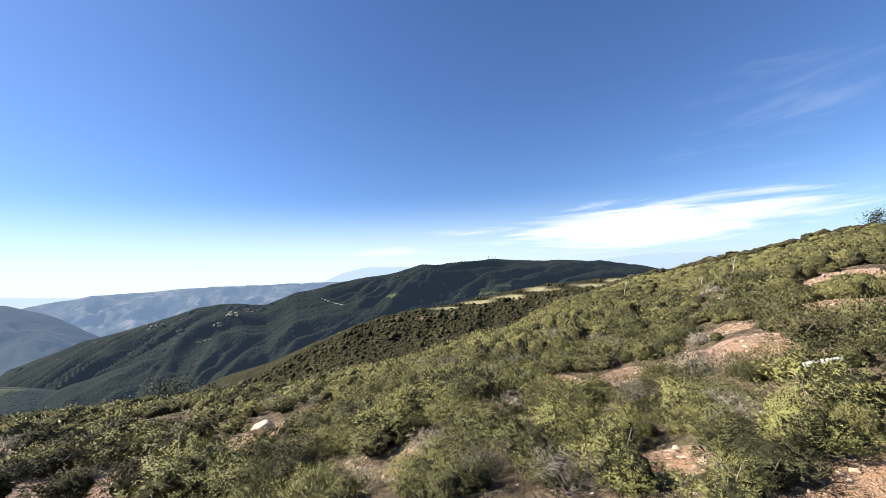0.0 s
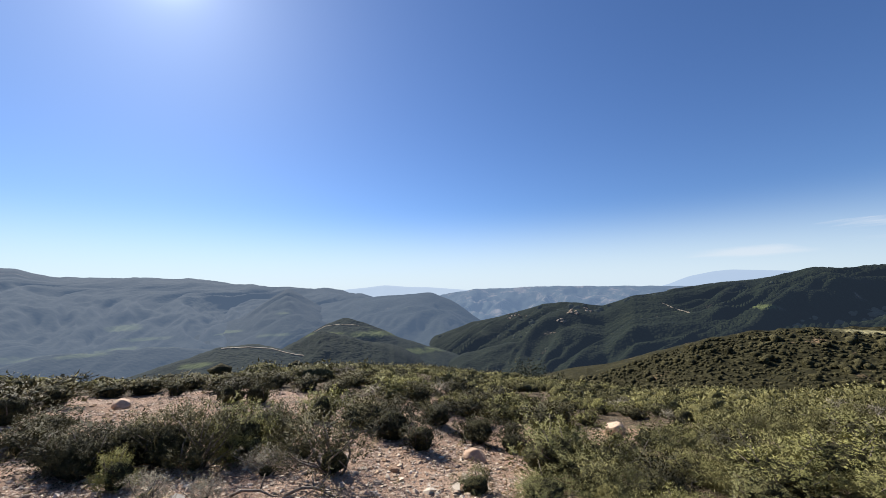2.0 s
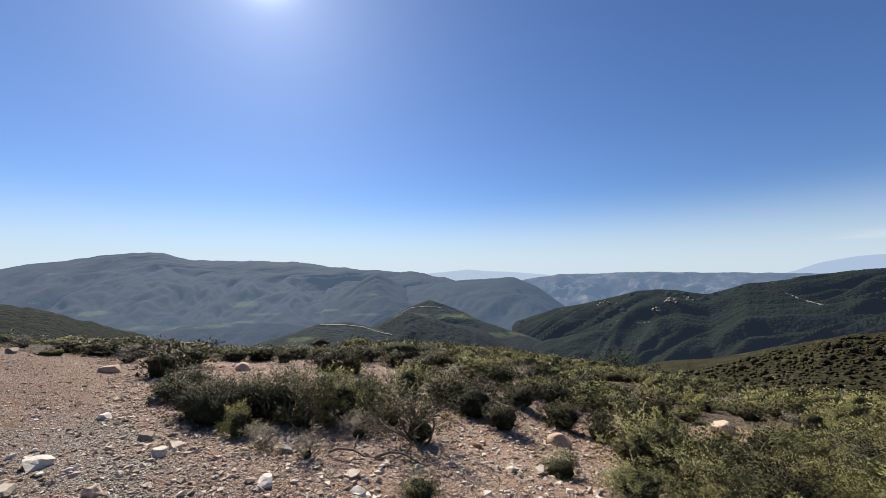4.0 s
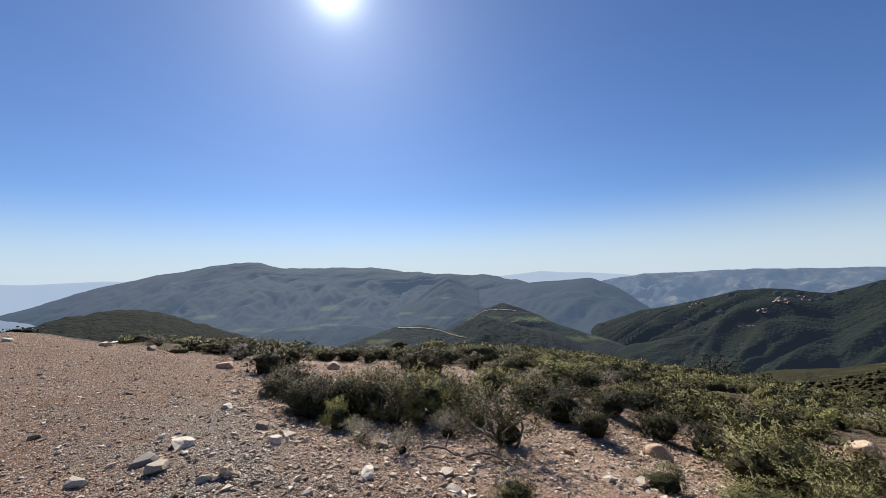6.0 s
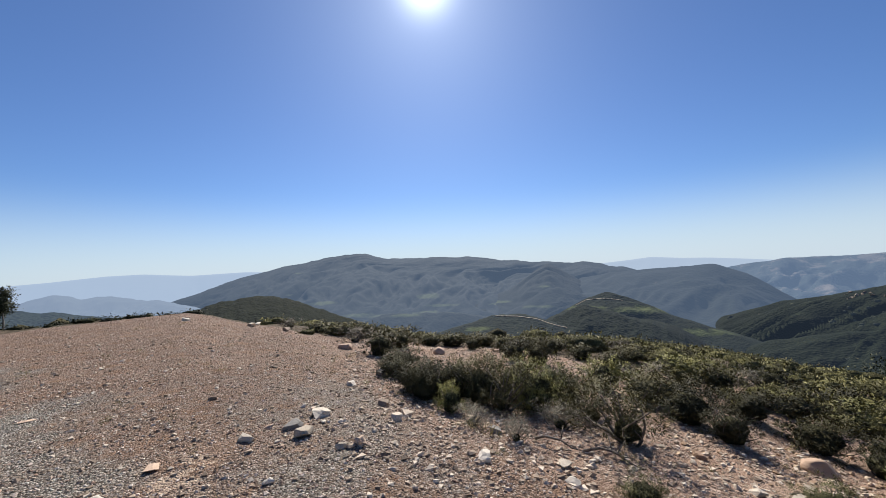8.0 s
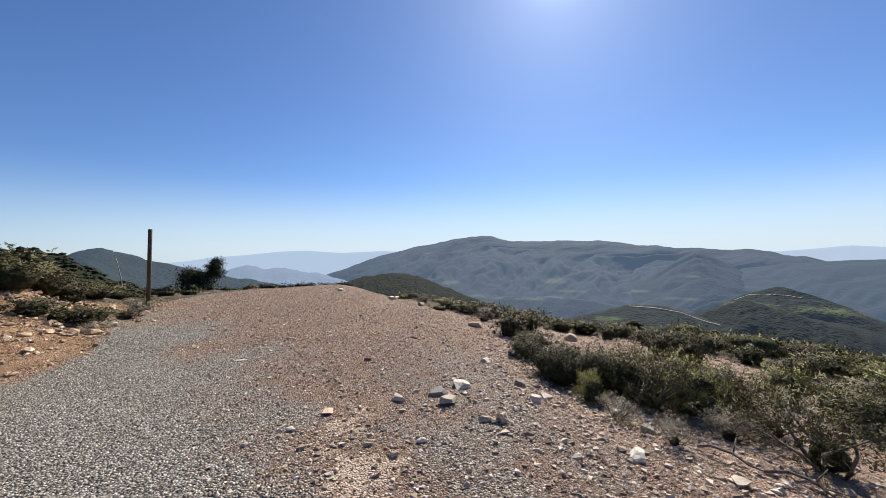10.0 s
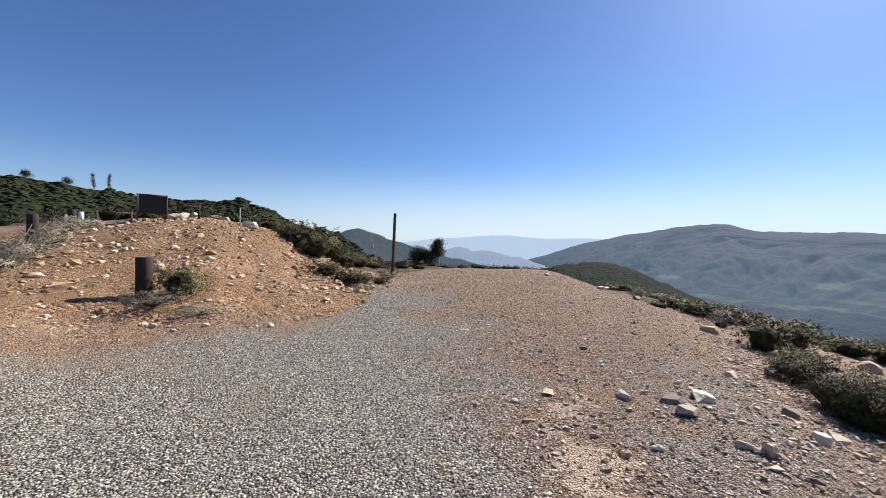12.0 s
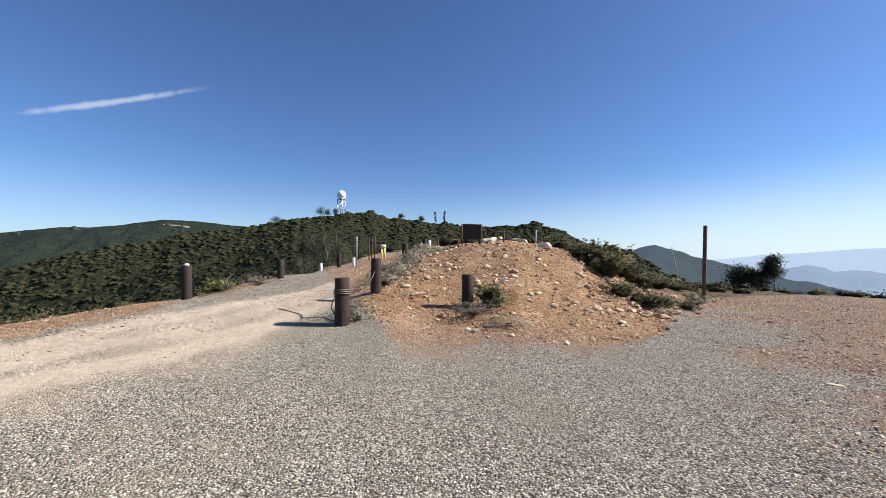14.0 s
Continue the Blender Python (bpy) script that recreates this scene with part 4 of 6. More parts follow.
def shrub(seed, mat, tips, leaves, length, width, label, core=1.0, lobes=20):
    """A shrub one unit wide and high: crooked stems and a crown of small leaves."""
    rng = np.random.default_rng(seed)
    root = new("shrub")
    p, d, facing = crown_points(rng, tips, lobes)
    # each twig end carries a short upright spray of leaves
    along = rng.uniform(-0.05, 0.05, (tips * leaves, 1))
    spray = d * 0.6 + np.array((0, 0, 0.6))
    centres = np.repeat(p, leaves, 0) + np.repeat(spray, leaves, 0) * along + rng.normal(0, 0.014, (tips * leaves, 3))
    v, nor = leaf_tris(rng, centres, np.repeat(d, leaves, 0), np.repeat(facing, leaves, 0), length, width * 1.35)
    v[:, 2] = np.maximum(v[:, 2], 0.0)
    foliage = new("foliage", leaf_mesh("foliage", v, nor, [mat]))
    foliage.parent = root
    # added dark lump that blocks light and stands in for the shaded inside
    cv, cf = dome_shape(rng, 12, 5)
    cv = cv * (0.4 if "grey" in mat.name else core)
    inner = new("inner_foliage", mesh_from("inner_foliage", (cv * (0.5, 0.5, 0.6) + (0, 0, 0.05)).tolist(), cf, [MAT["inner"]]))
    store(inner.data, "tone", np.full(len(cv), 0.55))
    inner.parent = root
    bm = bmesh.new()
    for k in range(0, tips, max(1, tips // 15)):
        end = p[k]
        bend = np.array((rng.normal(0, .06), rng.normal(0, .06), 0))
        tube(bm, [(rng.normal(0, .03), rng.normal(0, .03), -0.08), tuple(end * (0.35, 0.35, 0.4) + bend), tuple(end * (0.75, 0.75, 0.72) + bend * 0.6), tuple(end)], (0.018, 0.013, 0.008, 0.004), 3)
    part("stem", bm, MAT["twig"], root)
    return tagged(root, label, "shrub", "shrubs on the slopes")


SHRUB_LABELS = {
    "green": "yellow-green rounded chaparral shrub growing on stony soil",
    "dark": "dark green chaparral shrub with twiggy stems on bare soil",
    "grey": "dry grey-brown twiggy shrub among green brush",
    "twiggy": "dark open shrub with bare twigs showing through its leaves",
}
# seed, leaves, twig ends, leaves on each, leaf length and width; the fine ones stand near the path
STOCK = {
    "green": [(11, "leaf_green", 150, 10, 0.062, 0.022), (12, "leaf_green", 150, 10, 0.062, 0.022), (13, "leaf_green", 145, 10, 0.064, 0.022)],
    "dark": [(21, "leaf_dark", 150, 10, 0.062, 0.022), (22, "leaf_dark", 150, 10, 0.062, 0.022), (23, "leaf_dark", 145, 10, 0.064, 0.022)],
    "grey": [(31, "leaf_grey", 160, 8, 0.09, 0.010), (32, "leaf_grey", 150, 8, 0.10, 0.010)],
    "fine_green": [(14, "leaf_green", 330, 14, 0.042, 0.0125), (15, "leaf_green", 330, 14, 0.04, 0.0125), (16, "leaf_green", 320, 14, 0.043, 0.0125)],
    "fine_dark": [(24, "leaf_dark", 330, 14, 0.042, 0.0125), (25, "leaf_dark", 330, 14, 0.04, 0.0125), (26, "leaf_dark", 320, 14, 0.043, 0.0125)],
    "fine_grey": [(33, "leaf_grey", 240, 10, 0.075, 0.007), (34, "leaf_grey", 230, 10, 0.08, 0.007)],
    "close_green": [(17, "leaf_green", 580, 15, 0.035, 0.0076), (18, "leaf_green", 580, 15, 0.034, 0.0076)],
    "close_dark": [(27, "leaf_dark", 580, 15, 0.035, 0.0076), (28, "leaf_dark", 570, 15, 0.035, 0.0076)],
    "close_twiggy": [(29, "leaf_dark", 420, 10, 0.045, 0.0075), (30, "leaf_dark", 400, 10, 0.045, 0.0075)],
    "close_grey": [(35, "leaf_grey", 380, 12, 0.055, 0.0045), (36, "leaf_grey", 380, 12, 0.06, 0.0045)],
}
PROTO = {}


def ground_point(az, r, sink=0.0):
    x, y = bearing(az, r)
    return Vector((x, y, float(height(x, y)) - sink))


def plant_shrub(kind, az, r, width, tall, turn, variant):
    label = SHRUB_LABELS[kind]
    kind = "close_" + kind if r < 6.6 else "fine_" + kind if r < 10 else kind
    key = (kind, variant % len(STOCK[kind]))
    m = Matrix.Translation(ground_point(az, r, 0.02)) @ pose(0, 0, 0, 0, 0, turn) @ Matrix.Diagonal((width, width, tall, 1))
    if key not in PROTO:
        seed, mat, tips, leaves, length, wide = STOCK[kind][key[1]]
        PROTO[key] = shrub(seed, MAT[mat], tips, leaves, length, wide, label, 0.45 if "twiggy" in kind else 1.0)
        PROTO[key].matrix_basis = m
        return PROTO[key]
    first = PROTO[key]
    kept = first.scale.copy()
    first.scale = (1, 1, 1)
    made = copy_thing(first, m)
    first.scale = kept
    return made


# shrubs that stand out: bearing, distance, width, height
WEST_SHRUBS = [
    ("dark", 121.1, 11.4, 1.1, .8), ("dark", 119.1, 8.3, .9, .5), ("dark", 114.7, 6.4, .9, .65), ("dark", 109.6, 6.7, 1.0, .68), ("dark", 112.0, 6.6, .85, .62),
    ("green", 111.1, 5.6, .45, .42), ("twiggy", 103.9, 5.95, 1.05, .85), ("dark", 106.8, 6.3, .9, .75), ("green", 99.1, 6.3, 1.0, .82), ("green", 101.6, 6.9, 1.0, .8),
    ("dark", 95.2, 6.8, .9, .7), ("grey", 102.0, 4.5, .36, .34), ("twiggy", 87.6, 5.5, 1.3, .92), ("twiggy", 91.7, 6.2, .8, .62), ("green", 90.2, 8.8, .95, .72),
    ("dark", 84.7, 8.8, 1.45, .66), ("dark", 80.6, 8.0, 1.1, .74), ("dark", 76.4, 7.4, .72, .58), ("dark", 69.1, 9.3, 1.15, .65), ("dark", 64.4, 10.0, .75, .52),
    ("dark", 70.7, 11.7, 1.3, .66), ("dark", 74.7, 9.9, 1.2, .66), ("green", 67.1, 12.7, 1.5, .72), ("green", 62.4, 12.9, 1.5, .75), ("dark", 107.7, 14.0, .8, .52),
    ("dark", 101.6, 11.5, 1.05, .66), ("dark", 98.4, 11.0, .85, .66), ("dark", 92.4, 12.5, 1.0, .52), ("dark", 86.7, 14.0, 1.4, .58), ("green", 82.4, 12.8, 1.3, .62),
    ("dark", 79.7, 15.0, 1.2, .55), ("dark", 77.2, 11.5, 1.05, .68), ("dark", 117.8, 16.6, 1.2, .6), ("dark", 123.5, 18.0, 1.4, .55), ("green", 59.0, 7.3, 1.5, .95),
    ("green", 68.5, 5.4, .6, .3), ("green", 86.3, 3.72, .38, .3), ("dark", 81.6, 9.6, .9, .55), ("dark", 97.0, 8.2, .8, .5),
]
SLOPE_SHRUBS = [
    ("green", 71.8, 11.9, .95, .56), ("dark", 58.3, 12.7, 1.4, .74), ("green", 57.2, 9.2, 1.15, .7), ("green", 53.3, 6.5, 1.3, .72), ("green", 59.3, 5.3, .95, .46),
    ("green", 47.6, 10.6, .9, .58), ("green", 36.2, 8.0, 1.15, .6), ("green", 29.9, 9.7, 1.6, .8), ("dark", 23.2, 9.7, 1.4, .66), ("green", 44.0, 11.3, 1.05, .55),
    ("grey", 124.5, 15.6, 1.5, .6), ("dark", 126.5, 17.5, 1.4, .6), ("grey", 120.5, 11.9, 1.1, .6), ("dark", 118.1, 9.5, 1.1, .6), ("dark", 116.0, 6.8, .9, .6), ("dark", 129.5, 19.5, 1.4, .6), ("grey", 133.0, 20.4, 1.3, .5), ("dark", 118.4, 13.4, 1.4, .75), ("dark", 102.9, 13.8, 1.1, .6), ("dark", 96.7, 14.2, 1.2, .6), ("dark", 110.5, 16.0, 1.5, .65),
    ("dark", 113.6, 15.6, 1.3, .55), ("dark", 106.0, 15.8, 1.3, .6), ("dark", 99.8, 15.6, 1.4, .6), ("dark", 92.8, 15.4, 1.4, .6), ("dark", 89.0, 11.2, .8, .5),
    ("dark", 72.5, 15.5, 1.5, .75), ("green", 64.0, 15.4, 1.6, .8), ("grey", 96.0, 5.5, .7, .4), ("grey", 108.3, 5.0, .5, .32), ("green", 78.6, 13.2, 1.2, .62),
]
MOUND_SHRUBS = [
    ("dark", 176.3, 13.2, 1.3, .5), ("dark", 172.2, 12.9, 1.2, .5), ("dark", 178.8, 16.4, 2.2, 1.25), ("dark", 175.6, 17.5, 1.8, 1.0),
    ("green", 193.3, 9.1, .85, .6), ("grey", 196.1, 8.6, 1.2, .3), ("grey", 211.7, 7.9, .7, .35), ("grey", 206.9, 11.8, 1.3, .55), ("grey", 208.2, 10.9, 1.0, .45), ("grey", 206.2, 12.6, 1.2, .5), ("grey", 203.4, 16.4, 1.4, .55), ("grey", 202.7, 18.2, 1.4, .5), ("grey", 204.9, 13.9, 1.2, .5), ("grey", 212.4, 8.3, .8, .35),
    ("grey", 207.5, 13.2, 1.1, .5), ("grey", 204.2, 14.8, 1.2, .5), ("grey", 191.2, 8.0, .8, .2), ("grey", 168.0, 16.0, 1.1, .36),
    ("green", 174.2, 13.1, 1.0, .36), ("dark", 169.1, 13.5, .7, .3), ("grey", 171.2, 12.0, .8, .25), ("dark", 167.6, 17.6, 1.2, .4), ("dark", 177.6, 15.6, 1.6, .9), ("dark", 180.4, 16.8, 1.5, .8), ("dark", 173.6, 18.6, 1.6, .85), ("dark", 171.6, 20.5, 1.6, .7), ("dark", 170.0, 22.5, 1.8, .6), ("dark", 181, 18.5, 1.8, .9), ("grey", 201.6, 18.5, 1.2, .5),
    ("green", 229.0, 14.0, 1.0, .5), ("grey", 224.5, 15.0, 1.1, .45),
]
NORTH_SHRUBS = [
    ("green", 52.8, 7.5, 1.3, .85), ("dark", 46.2, 7.1, 1.15, .66), ("green", 34.6, 8.6, 1.4, .78), ("green", 19.1, 7.3, 1.1, .62), ("green", 2.5, 4.8, .95, .52),
    ("grey", 8.9, 4.7, .8, .42), ("green", 3.9, 6.1, .95, .56), ("green", 349.7, 5.0, 1.05, .52), ("green", 345.6, 5.7, .95, .62), ("dark", 345.1, 9.7, 1.2, .72),
    ("green", 353.4, 5.7, .85, .48), ("grey", 351.9, 6.5, .8, .4), ("green", 27.2, 9.0, 1.1, .52), ("green", 343.0, 6.9, 1.3, .66), ("grey", 28.5, 7.2, .85, .46),
    ("dark", 64.2, 9.0, .8, .5), ("dark", 60.0, 11.8, 1.4, .75), ("dark", 66.7, 15.7, 1.5, .85), ("green", 44.3, 6.1, 1.0, .45), ("dark", 70.3, 13.4, 1.4, .7),
    ("green", 14.2, 5.5, 1.0, .55), ("green", 24.5, 5.9, 1.05, .55), ("grey", 20.6, 5.2, .8, .4), ("green", 11.0, 6.8, 1.1, .6), ("dark", 38.0, 9.9, 1.2, .65),
    ("green", 356.2, 7.4, 1.0, .55), ("grey", 0.6, 7.9, 1.0, .5), ("green", 8.0, 8.3, 1.1, .6), ("grey", 37.0, 6.1, .8, .4), ("dark", 342.0, 9.6, 1.1, .6),
]


def build_shrubs():
    rng = random.Random(5)
    count = 0
    for kind, az, r, w, h in WEST_SHRUBS + SLOPE_SHRUBS + MOUND_SHRUBS + NORTH_SHRUBS:
        plant_shrub(kind, az, r, w * 1.14, h * 1.18, rng.uniform(0, 360), count)
        count += 1
    taken = [bearing(az, r) + (w,) for _, az, r, w, _ in WEST_SHRUBS + SLOPE_SHRUBS + MOUND_SHRUBS + NORTH_SHRUBS]
    # fill between them, thicker towards the north
    tries = 0
    while count < 250 and tries < 9000:
        tries += 1
        az, r = rng.uniform(-24, 128), math.sqrt(rng.uniform(3.6 ** 2, 17 ** 2))
        x, y = bearing(az, r)
        if float(brush_mask(np.array(x), np.array(y))) < rng.uniform(0.15, 0.9) or bare_spot(x, y, 0.42) or (az > 84 and rng.random() < 0.6):
            continue
        w = rng.uniform(0.6, 1.25) * (0.8 if r < 6 else 1.0)
        if any((x - tx) ** 2 + (y - ty) ** 2 < (0.36 * (w + tw)) ** 2 for tx, ty, tw in taken):
            continue
        # westwards mostly the leaves with the backlit shade in their colour
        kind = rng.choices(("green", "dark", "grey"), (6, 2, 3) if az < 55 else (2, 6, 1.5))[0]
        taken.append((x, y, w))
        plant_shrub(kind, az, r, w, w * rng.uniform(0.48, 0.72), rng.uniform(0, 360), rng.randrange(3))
        count += 1


def bare_spot(x, y, reach=0.3):
    for az, r, size in BARE_SPOTS:
        bx, by = bearing(az, r)
        if math.hypot(x - bx, y - by) < size + reach:
            return True
    return False


def scatter(name, label, category, mat, seeds, leaves, length, width, seed, lobes=4, mass=None, shape=(8, 3), fill=0.6):
    """Many plants that nobody could count, joined. seeds: rows of x, y, z, width, height, tone."""
    rng = np.random.default_rng(seed)
    seeds = np.asarray(seeds, float)
    n = len(seeds)
    bank = []
    for k in range(10):
        bank.append(crown_points(rng, leaves, lobes))
    pick = rng.integers(0, len(bank), n)
    turn = rng.uniform(0, 2 * math.pi, n)
    P, D, G = (np.array([b[k] for b in bank])[pick] for k in range(3))
    c, s = np.cos(turn)[:, None], np.sin(turn)[:, None]
    rot = lambda v: np.stack([v[..., 0] * c - v[..., 1] * s, v[..., 0] * s + v[..., 1] * c, v[..., 2]], -1)
    P, D, G = rot(P), rot(D).reshape(-1, 3), rot(G).reshape(-1, 3)
    P = (P * np.stack([seeds[:, 3], seeds[:, 3], seeds[:, 4]], -1)[:, None, :] + seeds[:, None, :3]).reshape(-1, 3)
    big = np.repeat(seeds[:, 3], leaves)[:, None]
    v, nor = leaf_tris(rng, P, D, G, length * big, width * big * 1.3, 0.4)
    tones = np.repeat(np.repeat(seeds[:, 5], leaves), 3)
    mats, extra = [mat], None
    if mass:
        around, rings = shape
        bank = [dome_shape(rng, around, rings) for _ in range(8)]
        pick = rng.integers(0, 8, n)
        base = len(v)
        size = np.stack([seeds[:, 3] * fill, seeds[:, 3] * fill, seeds[:, 4] * fill * 1.05], -1)
        Q = np.array([q for q, _ in bank])[pick]
        Q = rot(Q) * size[:, None, :] + seeds[:, None, :3]
        per = Q.shape[1]
        dome = bank[0][1]
        extra = (Q.reshape(-1, 3), [tuple(q + base + k * per for q in f) for k in range(n) for f in dome])
        tones = np.concatenate([tones, np.repeat(seeds[:, 5], per)])
        mats.append(mass)
    me = leaf_mesh(name, v, nor, mats, extra)
    store(me, "tone", tones)
    return tagged(new(name, me), label, category, kind="stuff")


def field(rng, count, az0, az1, r0, r1, size, power=1.0, tall=0.6):
    """Places for plants over a sector of the ground."""
    az = rng.uniform(az0, az1, count)
    r = np.sqrt(r0 ** 2 + (r1 ** 2 - r0 ** 2) * rng.uniform(0, 1, count) ** power)
    a = np.radians(az)
    x, y = -np.sin(a) * r, np.cos(a) * r
    z = height(x, y)
    keep = (brush_mask(x, y) > rng.uniform(0.1, 0.8, count)) & (road_mask(x, y) < 0.3)
    keep &= np.array([not bare_spot(u, v) for u, v in zip(x, y)])
    keep &= fractal(x / 4.5, y / 4.5, 3, 77) > np.where((az > 60) & (az < 150), -0.5, -0.85)
    w = size * rng.uniform(0.55, 1.45, count)
    tone = np.clip(0.5 + 0.35 * fractal(x / 6, y / 6, 2, 31) + rng.normal(0, 0.3, count), 0, 1)
    return np.column_stack([x, y, z - 0.03, w, w * rng.uniform(0.7, 1.2, count) * tall, tone])[keep]


def slope_field(rng, name, count, size, lowest=0.0, tall=0.6, ravine=0.0):
    """Places for clumps over the front of a ridge."""
    a, rise, verts, rows, spur = RIDGES[name]
    i = (rng.uniform(lowest, 1, count) * (rows - 2)).astype(int)
    j = rng.integers(0, len(a) - 1, count)
    u, v = rng.uniform(0, 1, (count, 1)), rng.uniform(0, 1, (count, 1))
    p = verts[i, j] * (1 - u) * (1 - v) + verts[i + 1, j] * u * (1 - v) + verts[i, j + 1] * (1 - u) * v + verts[i + 1, j + 1] * u * v
    if ravine:
        low = spur[i, j] < np.quantile(spur[:rows], ravine)
        p, count = p[low], int(low.sum())
    grassy = MEADOW[name][i, j] > 0.35
    if not ravine:
        p, count = p[~grassy], int((~grassy).sum())
    reach = np.hypot(p[:, 0], p[:, 1])
    w = size * (0.5 + 1.5 * rng.uniform(0, 1, count) ** 3) * reach / reach.mean()
    tone = np.clip(0.45 + 0.5 * fractal(p[:, 0] / 25, p[:, 1] / 25, 3, 13) + rng.normal(0, 0.1, count), 0, 1)
    return np.column_stack([p[:, 0], p[:, 1], p[:, 2] - 0.16 * w, w, w * tall * rng.uniform(0.7, 1.3, count), tone])


def build_brush():
    rng = np.random.default_rng(3)
    slope_label = "low olive-green chaparral covering the slope"
    near, far = MAT["brush_mass"], MAT["far_brush_mass"]
    scatter("brush", slope_label, "brush", MAT["brush"], field(rng, 230, -26, 72, 4.6, 9, 0.75, tall=0.72), 1500, 0.042, 0.0085, 4, 22, near, (12, 5), 0.42)
    scatter("brush", slope_label, "brush", MAT["brush"], field(rng, 620, -26, 82, 8.8, 15, 0.85, tall=0.72), 560, 0.054, 0.0132, 24, 18, near, (9, 4), 0.5)
    scatter("brush", slope_label, "brush", MAT["brush"], np.concatenate([
        field(rng, 3300, -26, 58, 14, 34, 0.88, tall=0.68), field(rng, 900, 56, 100, 14.5, 34, 1.1, tall=0.55), field(rng, 420, 98, 136, 17, 34, 1.1, tall=0.42)]), 48, 0.1, 0.036, 14, 12, near, (8, 3), 0.66)
    scatter("brush", slope_label, "brush", MAT["brush"], np.concatenate([
        field(rng, 5600, -28, 62, 33, 75, 0.95, tall=0.55), field(rng, 1100, 58, 136, 30, 70, 1.4, tall=0.42)]), 14, 0.1, 0.055, 5, 9, near, (7, 3), 0.86)
    # darker leaf colour imitates brush seen against the sun
    scatter("brush", "low dark brush along the brow", "brush", MAT["far_brush"], np.concatenate([
        field(rng, 420, 134, 170, 26, 60, 1.1, tall=0.4), field(rng, 420, 160, 184, 24, 60, 1.2, tall=0.45)]), 44, 0.08, 0.045, 15, 6, far, (6, 2), 0.55)
    scatter("brush", "olive-brown chaparral covering the slope", "brush", MAT["brown_mass"], np.concatenate([
        field(rng, 6500, -30, 30, 74, 170, 1.4, tall=0.5), field(rng, 4600, 28, 66, 72, 175, 1.5, tall=0.5), field(rng, 700, 45, 160, 60, 130, 2.4, tall=0.6), slope_field(rng, "hill_bench", 11000, 1.3, tall=0.6), slope_field(rng, "hill_bench", 1200, 2.6, tall=0.7)]), 2, 0.12, 0.07, 6, 6, MAT["brown_mass"], (5, 2), 1.05)
    scatter("brush", "dark green chaparral below the road shoulder", "brush", MAT["far_brush"], np.concatenate([
        field(rng, 800, 214, 262, 11, 40, 1.2), field(rng, 1300, 210, 262, 38, 110, 2.0), field(rng, 300, 182, 214, 26, 60, 1.5)]), 40, 0.085, 0.05, 7, 7, far, (6, 2), 0.6)
    scatter("brush", "dark green brush and low trees on the hill", "brush", MAT["far_brush"], slope_field(rng, "hill_east", 12000, 1.2, tall=0.36), 1, 0.12, 0.06, 8, 6, MAT["slope_mass"], (5, 2), 1.3)
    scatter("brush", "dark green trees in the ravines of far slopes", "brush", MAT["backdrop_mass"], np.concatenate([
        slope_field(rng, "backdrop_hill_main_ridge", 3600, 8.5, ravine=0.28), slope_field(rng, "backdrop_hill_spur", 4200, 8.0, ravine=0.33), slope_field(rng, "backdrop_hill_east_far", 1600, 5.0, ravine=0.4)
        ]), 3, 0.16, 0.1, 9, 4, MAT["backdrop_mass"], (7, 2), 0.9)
    # dry grass tufts on the crown and at the foot of the mound
    spots = []
    for az0, az1, r0, r1, n in ((128, 205, 3, 16, 70), (168, 214, 7, 15, 160), (200, 250, 9, 14, 90), (60, 128, 3.5, 12, 130)):
        az, r = rng.uniform(az0, az1, n), rng.uniform(r0, r1, n)
        a = np.radians(az)
        x, y = -np.sin(a) * r, np.cos(a) * r
        ok = gravel_mask(x, y) < 0.3
        w = rng.uniform(0.07, 0.2, n)
        spots.append(np.column_stack([x, y, height(x, y), w, w * 1.0, rng.uniform(0, 1, n)])[ok])
    scatter("dry_grass", "dry straw-coloured grass tufts on stony soil", "grass", MAT["dry_grass"], np.concatenate(spots), 26, 0.5, 0.035, 10)


build_shrubs()
build_brush()

# ---- stones ----
def stone_material(name, dark, mid, light, rough=0.9):
    m, t, b = material(name)
    b.inputs["Roughness"].default_value = rough
    b.inputs["Specular IOR Level"].default_value = 0.25
    info = t.nodes.new("ShaderNodeObjectInfo")
    geo = t.nodes.new("ShaderNodeNewGeometry")
    pick = arith(t, "FRACT", arith(t, "ADD", info.outputs["Random"], geo.outputs["Random Per Island"]))
    speck = arith(t, "ADD", arith(t, "MULTIPLY", pick, 0.6), arith(t, "MULTIPLY", noise_node(t, 9, 7, 0.7), 0.4))
    t.links.new(ramp(t, speck, ((0.2, dark), (0.5, mid), (0.8, light))), b.inputs["Base Color"])
    bump(t, b, noise_node(t, 35, 6, 0.7), 0.5, 0.01)
    return m


MAT["chip"] = stone_material("grey_gravel_chips", (0.12, 0.106, 0.084), (0.38, 0.342, 0.272), (0.72, 0.67, 0.56))
MAT["cobble"] = stone_material("tan_stones", (0.17, 0.125, 0.09), (0.36, 0.275, 0.20), (0.62, 0.52, 0.41))
MAT["brown_chip"] = stone_material("brown_gravel_chips", (0.105, 0.07, 0.053), (0.31, 0.205, 0.15), (0.72, 0.61, 0.51))
MAT["ochre_stone"] = stone_material("ochre_stones", (0.22, 0.14, 0.085), (0.41, 0.28, 0.18), (0.64, 0.50, 0.36))
MAT["scar_rock"] = stone_material("scar_rock", (0.17, 0.13, 0.10), (0.27, 0.21, 0.16), (0.36, 0.29, 0.22))
